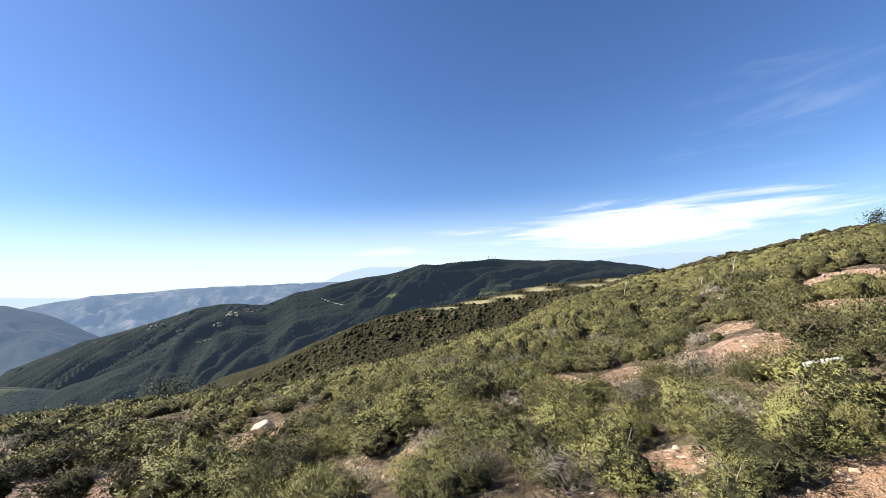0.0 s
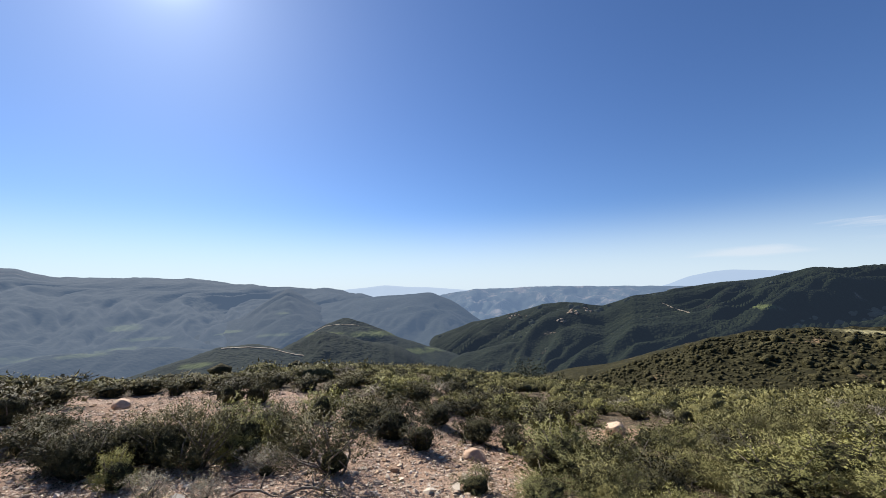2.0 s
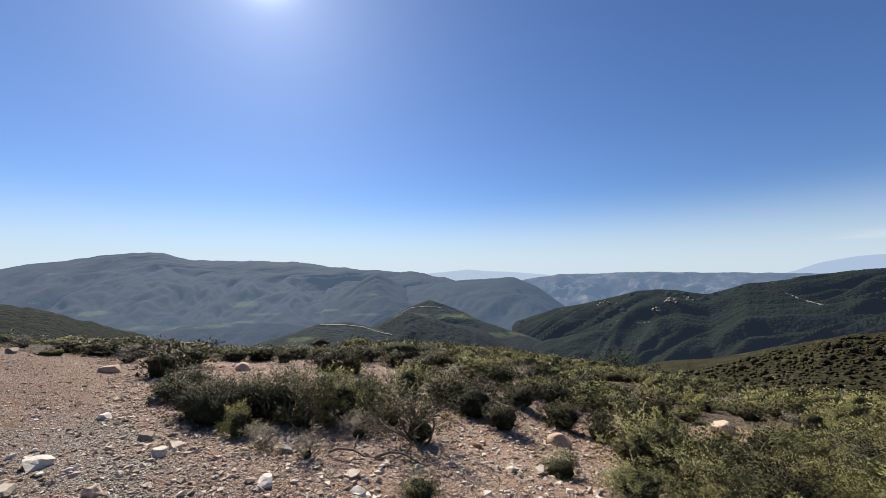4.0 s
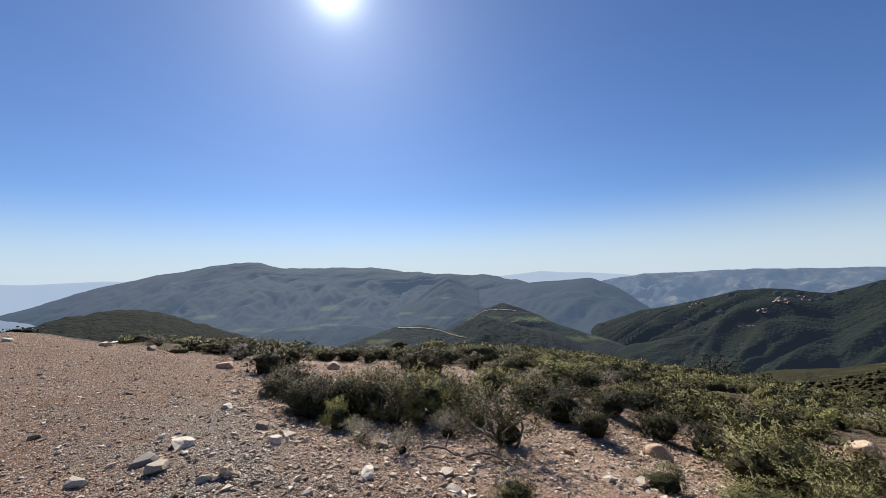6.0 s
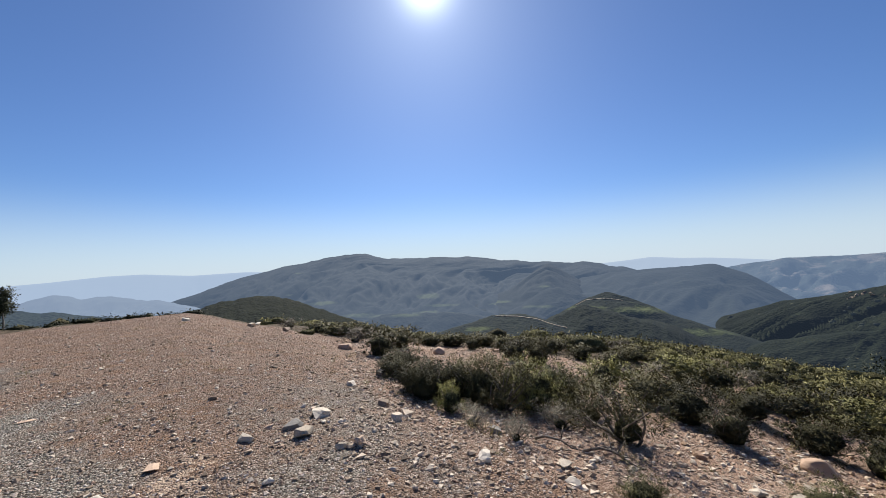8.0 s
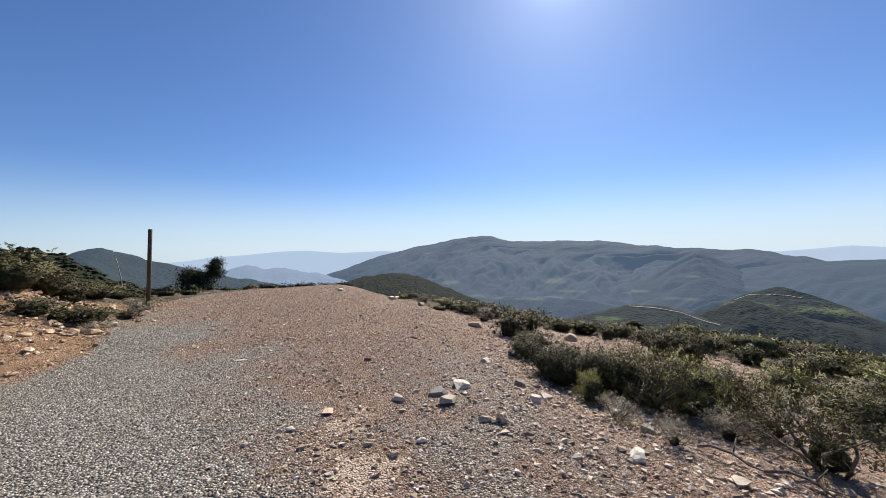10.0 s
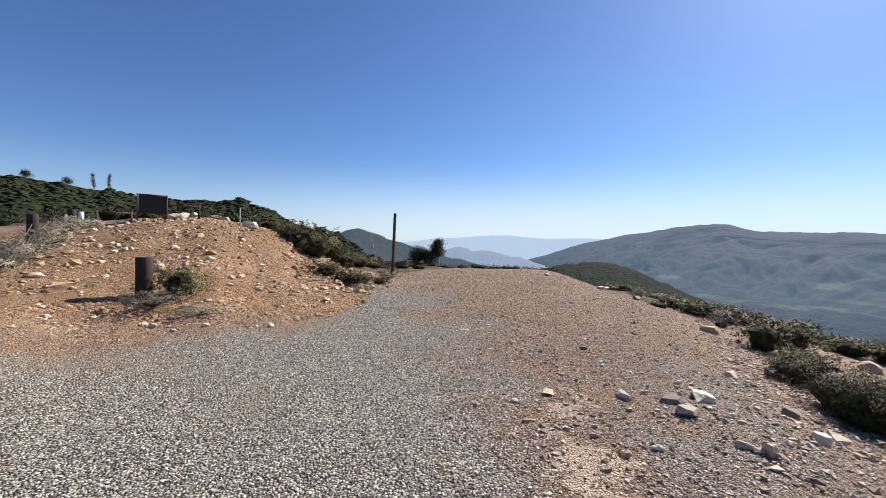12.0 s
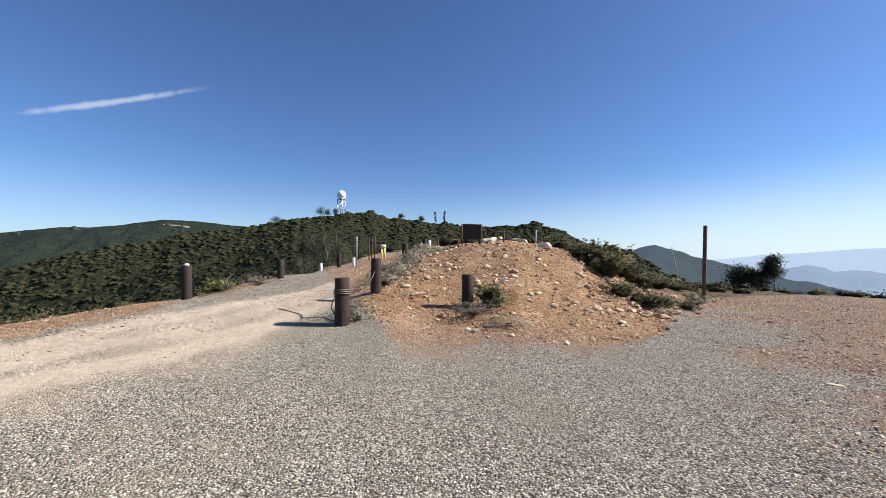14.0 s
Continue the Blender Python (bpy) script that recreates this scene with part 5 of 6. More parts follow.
MAT["pale_rock"] = stone_material("pale_rock", (0.33, 0.275, 0.21), (0.49, 0.42, 0.335), (0.64, 0.57, 0.475))
MAT["tan_rock"] = stone_material("tan_rock", (0.27, 0.175, 0.115), (0.41, 0.285, 0.20), (0.54, 0.40, 0.295))
# grey rock with shade painted in: darkened as if out of the sun
MAT["dark_rock"] = stone_material("shaded_grey_rock", (0.06, 0.054, 0.05), (0.13, 0.118, 0.108), (0.22, 0.2, 0.18))


def rock_shape(rng, detail=2, rough=0.25, facets=5):
    """An angular stone of about unit radius."""
    bm = bmesh.new()
    bmesh.ops.create_icosphere(bm, subdivisions=detail, radius=1)
    cuts = [(Vector(rng.normal(0, 1, 3)).normalized(), rng.uniform(0.42, 0.8)) for _ in range(facets)]
    seed = Vector(rng.uniform(-50, 50, 3))
    for v in bm.verts:
        for n, d in cuts:
            over = v.co.dot(n) - d
            if over > 0:
                v.co -= n * over * 0.92
        v.co *= 1 + rough * noise.noise(v.co * 1.3 + seed) + rough * 0.35 * noise.noise(v.co * 4.1 + seed)
    return bm


def boulder_shape(rng, faces=7, worn=0.05):
    """A broken block: a ball cut by a few flat faces, then worn and pitted."""
    bm = bmesh.new()
    bmesh.ops.create_icosphere(bm, subdivisions=4, radius=1)
    cuts = [(Vector(rng.normal(0, 1, 3)).normalized(), rng.uniform(0.36, 0.68) if faces > 4 else rng.uniform(0.6, 0.8)) for _ in range(faces)]
    if faces > 4:
        cuts.append((Vector((rng.normal(0, 0.12), rng.normal(0, 0.12), 1)).normalized(), rng.uniform(0.42, 0.6)))
    seed = Vector(rng.uniform(-50, 50, 3))
    for v in bm.verts:
        for n, d in cuts:
            over = v.co.dot(n) - d
            if over > 0:
                v.co -= n * over
    for v in bm.verts:
        v.co *= 1 + worn * 2.2 * noise.noise(v.co * 1.6 + seed) + worn * noise.noise(v.co * 4.5 + seed) + worn * 0.6 * noise.noise(v.co * 11 + seed)
    return bm


def rock(az, r, size, mat, label, seed, name="rock", turn=0.0, sunk=0.28, detail=3, group=""):
    """size: width, depth and height in m."""
    rng = np.random.default_rng(seed)
    bm = boulder_shape(rng, 3 if "rounded" in label else 8, 0.05)
    span = [max(v.co[k] for v in bm.verts) - min(v.co[k] for v in bm.verts) for k in range(3)]
    bmesh.ops.scale(bm, vec=[w / q for w, q in zip(size, span)], verts=bm.verts)
    ob = part(name, bm, mat, smooth="rounded" in label)
    ob.matrix_world = Matrix.Translation(ground_point(az, r) + Vector((0, 0, size[2] * (0.5 - sunk)))) @ pose(0, 0, 0, 0, 0, turn)
    return tagged(ob, label, "rock", group)


PALE, TAN, GREY = "pale angular rock lying on gravel", "rounded tan boulder resting on the slope", "grey rock half sunk in stony soil"
ROCKS = [
    (129.1, 5.0, (.38, .22, .15), "pale_rock", PALE, 62), (130.9, 4.36, (.22, .17, .13), "pale_rock", PALE, 20), (132.3, 4.65, (.32, .22, .10), "dark_rock", "flat grey slab beside pale rocks, darkened to look shaded", 30),
    (138.3, 4.5, (.2, .14, .09), "pale_rock", PALE, 75), (123.9, 3.87, (.13, .11, .15), "tan_rock", GREY, 0),
    (112.5, 12.9, (.55, .4, .32), "tan_rock", TAN, 20), (69.0, 7.5, (.46, .36, .26), "tan_rock", TAN, 50), (51.3, 12.2, (.55, .5, .45), "tan_rock", TAN, 10),
    (120.4, 5.5, (.2, .15, .12), "cobble", GREY, 0), (125.6, 12.9, (.6, .4, .3), "tan_rock", GREY, 0), (120.8, 8.2, (.35, .28, .25), "dark_rock", GREY, 15),
    (105.0, 4.7, (.2, .15, .12), "dark_rock", GREY, 25), (106.5, 3.9, (.16, .14, .12), "pale_rock", GREY, 5), (94.6, 3.85, (.17, .13, .1), "pale_rock", GREY, 70),
    (96.0, 4.2, (.18, .13, .1), "pale_rock", GREY, 33), (71.2, 5.3, (.2, .16, .12), "pale_rock", GREY, 12), (74.5, 5.0, (.16, .12, .1), "pale_rock", GREY, 80),
    (70.0, 6.0, (.16, .13, .12), "pale_rock", GREY, 44), (79.8, 6.0, (.22, .16, .12), "tan_rock", GREY, 8), (117.3, 5.0, (.2, .16, .12), "cobble", GREY, 21),
    (110.6, 6.1, (.2, .15, .12), "cobble", GREY, 3), (125.2, 7.2, (.22, .15, .12), "pale_rock", GREY, 66), (118.8, 4.8, (.18, .14, .11), "cobble", GREY, 19),
    (158.0, 6.95, (.2, .13, .035), "tan_rock", "pale flat stone bedded in gravel", 10), (147.6, 4.35, (.22, .12, .04), "tan_rock", "flat tan stone bedded in gravel", 35),
    (203.2, 9.7, (.55, .3, .18), "tan_rock", "flat tan rock lying on the mound", 60), (185.4, 17.4, (.6, .4, .34), "pale_rock", "pale boulder on top of the mound", 0),
    (137.8, 18.2, (.5, .35, .25), "pale_rock", "pale boulder at the edge of the crown", 45), (133.5, 16.4, (.4, .3, .2), "cobble", GREY, 5), (145, 17.0, (.35, .25, .14), "pale_rock", GREY, 50),
]
BERM = [(201.5, 22.0, (.9, .5, .4), "pale_rock"), (200.6, 21.5, (1.0, .6, .35), "pale_rock"), (199.6, 21.0, (.8, .6, .4), "dark_rock"), (198.6, 21.0, (.7, .5, .4), "dark_rock"), (197.7, 20.5, (.6, .5, .35), "cobble"),
        (194.0, 21, (.9, .6, .5), "pale_rock"), (192.9, 21.3, (1.0, .6, .55), "pale_rock"), (191.8, 21.5, (.7, .5, .45), "cobble"), (193.4, 19.5, (.6, .5, .35), "dark_rock"), (190.4, 21, (.7, .5, .4), "dark_rock"), (189.4, 21, (.9, .5, .4), "cobble"), (188.4, 20.6, (.8, .5, .35), "pale_rock")]


def build_rocks():
    for k, (az, r, size, mat, label, turn) in enumerate(ROCKS):
        rock(az, r, size, MAT[mat], label, 100 + k, turn=turn)
    for k, (az, r, size, mat) in enumerate(BERM):
        rock(az, r, tuple(0.62 * v for v in size), MAT[mat], "weathered boulder in a row on the mound", 200 + k, turn=37 * k % 180, sunk=0.2, group="boulders on the mound")


def loose_stones(name, label, mat, places, seed, detail=1):
    """Joined small stones. places: x, y, z, size."""
    rng = np.random.default_rng(seed)
    shapes = []
    for k in range(14):
        bm = bmesh.new()
        if detail:
            bm.free()
            bm = rock_shape(rng, detail, 0.3, 6)
        else:
            corners = [bm.verts.new(Vector(c) * rng.uniform(0.65, 1.25) + Vector(rng.normal(0, 0.15, 3))) for c in ((1, 0, 0), (0, 1, 0), (-1, 0, 0), (0, -1, 0), (0, 0, 1), (0, 0, -1))]
            bm.verts.index_update()
            for q in range(4):
                bm.faces.new((corners[q], corners[(q + 1) % 4], corners[4]))
                bm.faces.new((corners[(q + 1) % 4], corners[q], corners[5]))
        tumble = Euler(rng.uniform(0, 6.28, 3)).to_matrix()
        co = np.array([tumble @ v.co for v in bm.verts]) * np.array((1, rng.uniform(0.6, 0.95), rng.uniform(0.4, 0.7)))
        fa = np.array([[v.index for v in f.verts] for f in bm.faces])
        bm.free()
        shapes.append((co, fa))
    places = np.asarray(places)
    pick = rng.integers(0, len(shapes), len(places))
    turn = rng.uniform(0, 2 * math.pi, len(places))
    V, F, base = [], [], 0
    for k, (co, fa) in enumerate(shapes):
        sel = places[pick == k]
        c, s = np.cos(turn[pick == k])[:, None], np.sin(turn[pick == k])[:, None]
        x = co[None, :, 0] * c - co[None, :, 1] * s
        y = co[None, :, 0] * s + co[None, :, 1] * c
        z = np.broadcast_to(co[None, :, 2], x.shape)
        v = np.stack([x, y, z], -1) * sel[:, None, 3:4] * 0.5 + sel[:, None, :3]
        V.append(v.reshape(-1, 3))
        F.append((fa[None] + (np.arange(len(sel)) * len(co))[:, None, None] + base).reshape(-1, 3))
        base += len(sel) * len(co)
    me = mesh_from(name, np.concatenate(V).tolist(), np.concatenate(F).tolist(), [mat], smooth=False)
    return tagged(new(name, me), label, "stones", kind="stuff")


def stone_places(rng, count, az0, az1, r0, r1, small, large, power=1.0, test=None):
    az = rng.uniform(az0, az1, count)
    r = r0 + (r1 - r0) * rng.uniform(0, 1, count) ** power
    a = np.radians(az)
    x, y = -np.sin(a) * r, np.cos(a) * r
    size = small * (large / small) ** (rng.uniform(0, 1, count) ** 2.2)
    keep = test(x, y, rng.uniform(0, 1, count)) if test else np.ones(count, bool)
    return np.column_stack([x, y, height(x, y) + size * 0.08, size])[keep]


def build_stones():
    rng = np.random.default_rng(12)
    on_gravel = lambda x, y, u: gravel_mask(x, y) * (1.1 - 0.85 * np.clip(dust_lit_mask(x, y), 0, 1)) > u * 0.8
    off_bare = lambda x, y, u: bare_mask(x, y) < 0.25 + 0.6 * u
    off_gravel = lambda x, y, u: (gravel_mask(x, y) < 0.6) & (brush_mask(x, y) < 0.6 + 0.4 * u) & (bare_mask(x, y) < 0.4 + u)
    loose_stones("gravel", "crushed grey gravel spread over the turning place", MAT["chip"], np.concatenate([
        stone_places(rng, 34000, 150, 262, 1.3, 7.5, 0.012, 0.036, 1.25, on_gravel), stone_places(rng, 9000, 150, 262, 7, 13, 0.016, 0.04, 1.0, on_gravel),
        ]), 5, 0)
    loose_stones("gravel", "brown stony gravel on the crown of the ridge", MAT["brown_chip"], stone_places(rng, 17000, 95, 164, 1.6, 9, 0.012, 0.05, 1.1, off_bare), 25, 0)
    loose_stones("loose_stones", "loose tan and pale stones strewn over bare soil", MAT["cobble"], np.concatenate([
        stone_places(rng, 8000, 60, 166, 2.2, 13, 0.022, 0.085, 0.9, off_gravel), stone_places(rng, 8500, 56, 126, 3.5, 12.5, 0.025, 0.12, 1.0, off_gravel), stone_places(rng, 2000, 105, 156, 2.2, 9, 0.02, 0.07, 1.0, off_bare), stone_places(rng, 2500, 95, 170, 8, 24, 0.025, 0.09, 1.0, off_gravel),
        stone_places(rng, 700, 216, 250, 8, 14, 0.03, 0.08, 1.0), stone_places(rng, 500, 160, 260, 1.5, 10, 0.03, 0.06, 1.0)]), 6, 0)
    loose_stones("loose_stones", "tan and pale stones littering the slopes", MAT["cobble"], np.concatenate([
        stone_places(rng, 700, 60, 166, 8.0, 16, 0.05, 0.14, 1.0, off_gravel),
        stone_places(rng, 500, -24, 62, 3, 14, 0.04, 0.12, 1.0)]), 16, 1)
    loose_stones("loose_stones", "orange-tan stones littering the mound", MAT["ochre_stone"], np.concatenate([stone_places(rng, 2600, 166, 214, 7.0, 20, 0.03, 0.16, 0.9, off_gravel), stone_places(rng, 260, 174, 206, 9.5, 19, 0.14, 0.36, 1.0, off_gravel), stone_places(rng, 260, 170, 182, 11, 18, 0.1, 0.34, 1.0, off_gravel)]), 26, 1)
    shapes = []
    for k in range(9):
        bm = rock_shape(rng, 2, 0.3, 7)
        bmesh.ops.rotate(bm, matrix=Euler(rng.uniform(0, 6.28, 3)).to_matrix(), verts=bm.verts)
        bmesh.ops.scale(bm, vec=(1, rng.uniform(0.65, 0.95), rng.uniform(0.5, 0.75)), verts=bm.verts)
        me = bpy.data.meshes.new("stone")
        bm.to_mesh(me)
        bm.free()
        me.materials.append(MAT["pale_rock" if k % 3 == 0 else "cobble" if k < 6 else "tan_rock"])
        shapes.append(me)
    near = np.concatenate([stone_places(rng, 260, 58, 164, 2.8, 8.5, 0.05, 0.13, 0.8, off_gravel), stone_places(rng, 60, 168, 212, 7.4, 12, 0.08, 0.2, 1.0, off_gravel)])
    for k, (x, y, z, size) in enumerate(near):
        ob = new("stone", shapes[k % 9])
        ob.matrix_world = Matrix.Translation((x, y, z + 0.02 * size)) @ pose(0, 0, 0, 0, 0, rng.uniform(0, 360)) @ Matrix.Scale(size * 0.5, 4)
        tagged(ob, ("pale angular stone lying loose on the gravel" if k % 3 == 0 else "tan broken stone lying loose on stony soil"), "stone", "loose stones on the ridge")
    spots = []
    for az, r, size in BARE_SPOTS:
        x0, y0 = bearing(az, r)
        n = int(24 * size * size) + 8
        a, d = rng.uniform(0, 2 * math.pi, n), size * np.sqrt(rng.uniform(0, 1, n))
        x, y = x0 + d * np.cos(a), y0 + d * np.sin(a)
        s = rng.uniform(0.03, 0.14, n) * (1 if r < 16 else 1.5)
        spots.append(np.column_stack([x, y, height(x, y) + s * 0.1, s]))
    loose_stones("loose_stones", "tan broken stones in washed-out spots among brush", MAT["ochre_stone"], np.concatenate(spots), 7, 1)


# ---- built things ----
def wood_material(name, dark, light, grain=14.0):
    m, t, b = material(name)
    b.inputs["Roughness"].default_value = 0.85
    stretch = t.nodes.new("ShaderNodeMapping")
    stretch.inputs["Scale"].default_value = (1, 1, 0.08)
    t.links.new(place(t), stretch.inputs[0])
    g = noise_node(t, grain * 4, 6, 0.65, stretch.outputs[0])
    blot = noise_node(t, 5, 4, 0.6)
    t.links.new(ramp(t, arith(t, "ADD", arith(t, "MULTIPLY", g, 0.7), arith(t, "MULTIPLY", blot, 0.3)), ((0.35, dark), (0.68, light))), b.inputs["Base Color"])
    bump(t, b, g, 0.7, 0.012)
    return m


def paint_material(name, colour, rough=0.55, metal=0.0, wear=0.2):
    m, t, b = material(name)
    b.inputs["Roughness"].default_value, b.inputs["Metallic"].default_value = rough, metal
    worn = tuple(c * (1 - wear) for c in colour)
    t.links.new(ramp(t, noise_node(t, 18, 6, 0.7), ((0.35, worn), (0.6, colour))), b.inputs["Base Color"])
    bump(t, b, noise_node(t, 40, 4, 0.6), 0.15, 0.004)
    return m


MAT["creosote"] = wood_material("creosoted_wood", (0.009, 0.005, 0.0035), (0.036, 0.018, 0.012))
MAT["post_wood"] = wood_material("weathered_brown_wood", (0.04, 0.028, 0.02), (0.115, 0.082, 0.055))
MAT["grey_wood"] = wood_material("grey_plank_wood", (0.22, 0.19, 0.155), (0.46, 0.41, 0.34))
MAT["white"] = paint_material("white_paint", (0.80, 0.80, 0.78))
MAT["yellow"] = paint_material("pale_yellow_paint", (0.78, 0.66, 0.22), wear=0.3)
MAT["rust"] = paint_material("rusty_pipe", (0.10, 0.05, 0.036), 0.8, wear=0.45)
MAT["steel"] = paint_material("galvanised_steel", (0.5, 0.5, 0.5), 0.45, 0.8)
MAT["black"] = paint_material("dark_board", (0.018, 0.016, 0.015), 0.7, wear=0.4)
MAT["rope"] = paint_material("rusty_wire_rope", (0.16, 0.125, 0.10), 0.7, 0.4, 0.4)
MAT["radome"] = paint_material("radome_panels", (0.82, 0.82, 0.82), 0.5, wear=0.06)
MAT["bark"] = twig_material("tree_bark", (0.09, 0.075, 0.06), (0.28, 0.24, 0.20))
MAT["tree_leaf"] = leaf_material("grey_green_tree_leaves", (0.035, 0.038, 0.022), (0.06, 0.063, 0.038), (0.10, 0.10, 0.06), True, 0.1)
MAT["yucca"] = leaf_material("yucca_leaves", (0.09, 0.10, 0.06), (0.15, 0.16, 0.10), (0.22, 0.23, 0.15), False, 0.1)
MAT["dirt_road"] = paint_material("packed_dirt", (0.22, 0.18, 0.135), 0.95, wear=0.3)


def lathe(bm, profile, sides=18, wobble=0.0, seed=0):
    """Turns (radius, height) pairs about the z axis."""
    rng = np.random.default_rng(seed)
    sway = rng.uniform(-wobble, wobble, sides)
    rings = []
    for rad, z in profile:
        rings.append([bm.verts.new((rad * (1 + sway[i]) * math.cos(2 * math.pi * i / sides), rad * (1 + sway[i]) * math.sin(2 * math.pi * i / sides), z)) for i in range(sides)])
    for a, b in zip(rings, rings[1:]):
        for i in range(sides):
            bm.faces.new((a[i], a[(i + 1) % sides], b[(i + 1) % sides], b[i]))
    bm.faces.new(rings[0][::-1])
    bm.faces.new(rings[-1])


def bar(bm, p, q, wide, deep=None):
    """A square bar from p to q, slightly bevelled by its eight-sided section."""
    p, q = Vector(p), Vector(q)
    deep = deep or wide
    turn = (q - p).to_track_quat("Z", "Y")
    k = 0.82
    section = [(1, k), (k, 1), (-k, 1), (-1, k), (-1, -k), (-k, -1), (k, -1), (1, -k)]
    rings = [[bm.verts.new(c + turn @ Vector((x * wide / 2, y * deep / 2, 0))) for x, y in section] for c in (p, q)]
    for i in range(8):
        bm.faces.new((rings[0][i], rings[0][(i + 1) % 8], rings[1][(i + 1) % 8], rings[1][i]))
    bm.faces.new(rings[0][::-1])
    bm.faces.new(rings[1])


def settle(root, az, r, turn=0.0, lean=0.0, sink=0.0):
    root.matrix_world = Matrix.Translation(ground_point(az, r, sink)) @ pose(0, 0, 0, lean, 0, turn)
    return root


def bollard(az, r, wide, tall, seed, lean=0.0, cap=False, wrapped=False):
    root = new("bollard")
    rad = wide / 2
    bm = bmesh.new()
    lathe(bm, [(rad * 1.02, -0.15), (rad * 1.03, 0.0), (rad, tall * 0.3), (rad * 0.985, tall * 0.7), (rad * 0.99, tall - 0.015), (rad * 0.94, tall)], 22, 0.03, seed)
    part("log", bm, MAT["creosote"], root)
    if wrapped:
        bm = bmesh.new()
        for z in (tall * 0.66, tall * 0.70, tall * 0.74):
            pts = [((rad + 0.012) * math.cos(a), (rad + 0.012) * math.sin(a), z + 0.01 * math.sin(a * 2)) for a in np.linspace(0, 2 * math.pi, 25)]
            tube(bm, pts, [0.012] * 25, 5)
        part("rope_coil", bm, MAT["rope"], root, "rusty wire rope wound round the log")
    if cap:
        bm = bmesh.new()
        lathe(bm, [(rad * 0.5, tall), (rad * 0.5, tall + 0.035), (rad * 0.35, tall + 0.05)], 14)
        part("cap", bm, MAT["white"], root, "white cap")
    settle(root, az, r, seed * 40, lean)
    return tagged(root, "thick dark wooden bollard set in the ground" + (" with wound rope" if wrapped else ""), "bollard", "bollards along the road")


def slim_post(name, az, r, wide, tall, mat, label, category, lean=0.0, turn=0.0, square=False):
    bm = bmesh.new()
    if square:
        bar(bm, (0, 0, -0.2), (0, 0, tall), wide, wide)
    else:
        lathe(bm, [(wide / 2, -0.2), (wide / 2, tall * 0.5), (wide * 0.49, tall - 0.01), (wide * 0.44, tall)], 12, 0.02, int(az))
    return tagged(settle(part(name, bm, mat), az, r, turn, lean), label, category)


def hanging_rope(points, radius=0.010):
    bm = bmesh.new()
    tube(bm, points, [radius] * len(points), 6)
    return tagged(part("wire_rope", bm, MAT["rope"]), "rusty slack wire rope strung between bollards", "rope")


def sagging(p, q, sag, n=14):
    p, q = Vector(p), Vector(q)
    return [p.lerp(q, k / n) + Vector((0, 0, -sag * 4 * (k / n) * (1 - k / n))) for k in range(n + 1)]


def build_bollards():
    spec = [(196.7, 9.05, .255, .74, False, False), (213.7, 7.75, .265, .84, False, True), (209.4, 10.0, .245, .83, False, False), (232.0, 11.5, .225, .80, True, False),
            (222.0, 17.0, .27, .75, False, False), (214.6, 25.0, .27, .85, False, False), (205.4, 15.8, .24, .80, False, False), (202.6, 21.0, .25, .68, False, False)]
    tops = []
    for k, (az, r, w, h, cap, wrap) in enumerate(spec):
        bollard(az, r, w, h, k + 1, lean=(0.0, 1.0, -0.6, 0.8, 0, 0, 0, 0)[k], cap=cap, wrapped=wrap)
        tops.append(ground_point(az, r) + Vector((0, 0, h * 0.7)))
    hanging_rope(sagging(tops[1], tops[2], 0.30))
    hanging_rope(sagging(tops[2], tops[6], 0.42))
    hanging_rope(sagging(tops[6], tops[7], 0.25))
    loose = [ground_point(214.3 + 0.9 * k + 0.5 * math.sin(k * 1.9), 7.9 + 0.14 * k + 0.2 * math.sin(k), -0.02) for k in np.linspace(0, 8, 33)]
    hanging_rope([tops[1] + Vector((0.13, 0, 0)), tops[1].lerp(loose[0], 0.5) + Vector((0.16, 0.05, 0.0))] + loose, 0.011)


def sign_board(az, r):
    """A dark board seen from behind, on two legs."""
    root = new("sign_board")
    bm = bmesh.new()
    bmesh.ops.create_cube(bm, size=1)
    bmesh.ops.scale(bm, vec=(0.84, 0.03, 0.66), verts=bm.verts)
    bmesh.ops.translate(bm, vec=(0, 0, 0.62), verts=bm.verts)
    bmesh.ops.bevel(bm, geom=bm.edges[:], offset=0.008, segments=1, affect="EDGES")
    part("board", bm, MAT["black"], root, smooth=False)
    for x in (-0.43, 0.43):
        bm = bmesh.new()
        bar(bm, (x, 0.03, -0.2), (x, 0.03, 0.98), 0.045)
        part("leg", bm, MAT["rust"], root)
    bm = bmesh.new()
    bar(bm, (-0.46, 0, 0.955), (0.46, 0, 0.955), 0.05)
    part("top_rail", bm, MAT["rust"], root)
    settle(root, az, r, az - 180 + 8, -4)
    return tagged(root, "dark sign board on two legs seen against the light", "sign")


def rail_fence(az, r, length, tall, turn):
    root = new("rail_fence")
    bm = bmesh.new()
    bar(bm, (-length / 2, 0, tall), (length / 2, 0, tall), 0.05)
    part("rail", bm, MAT["rust"], root)
    for x in (-length / 2, length / 2):
        bm = bmesh.new()
        bar(bm, (x, 0, -0.2), (x, 0, tall + 0.06), 0.07)
        part("fence_post", bm, MAT["rust"], root)
    settle(root, az, r, turn)
    return tagged(root, "low rusty pipe rail between two posts", "fence")


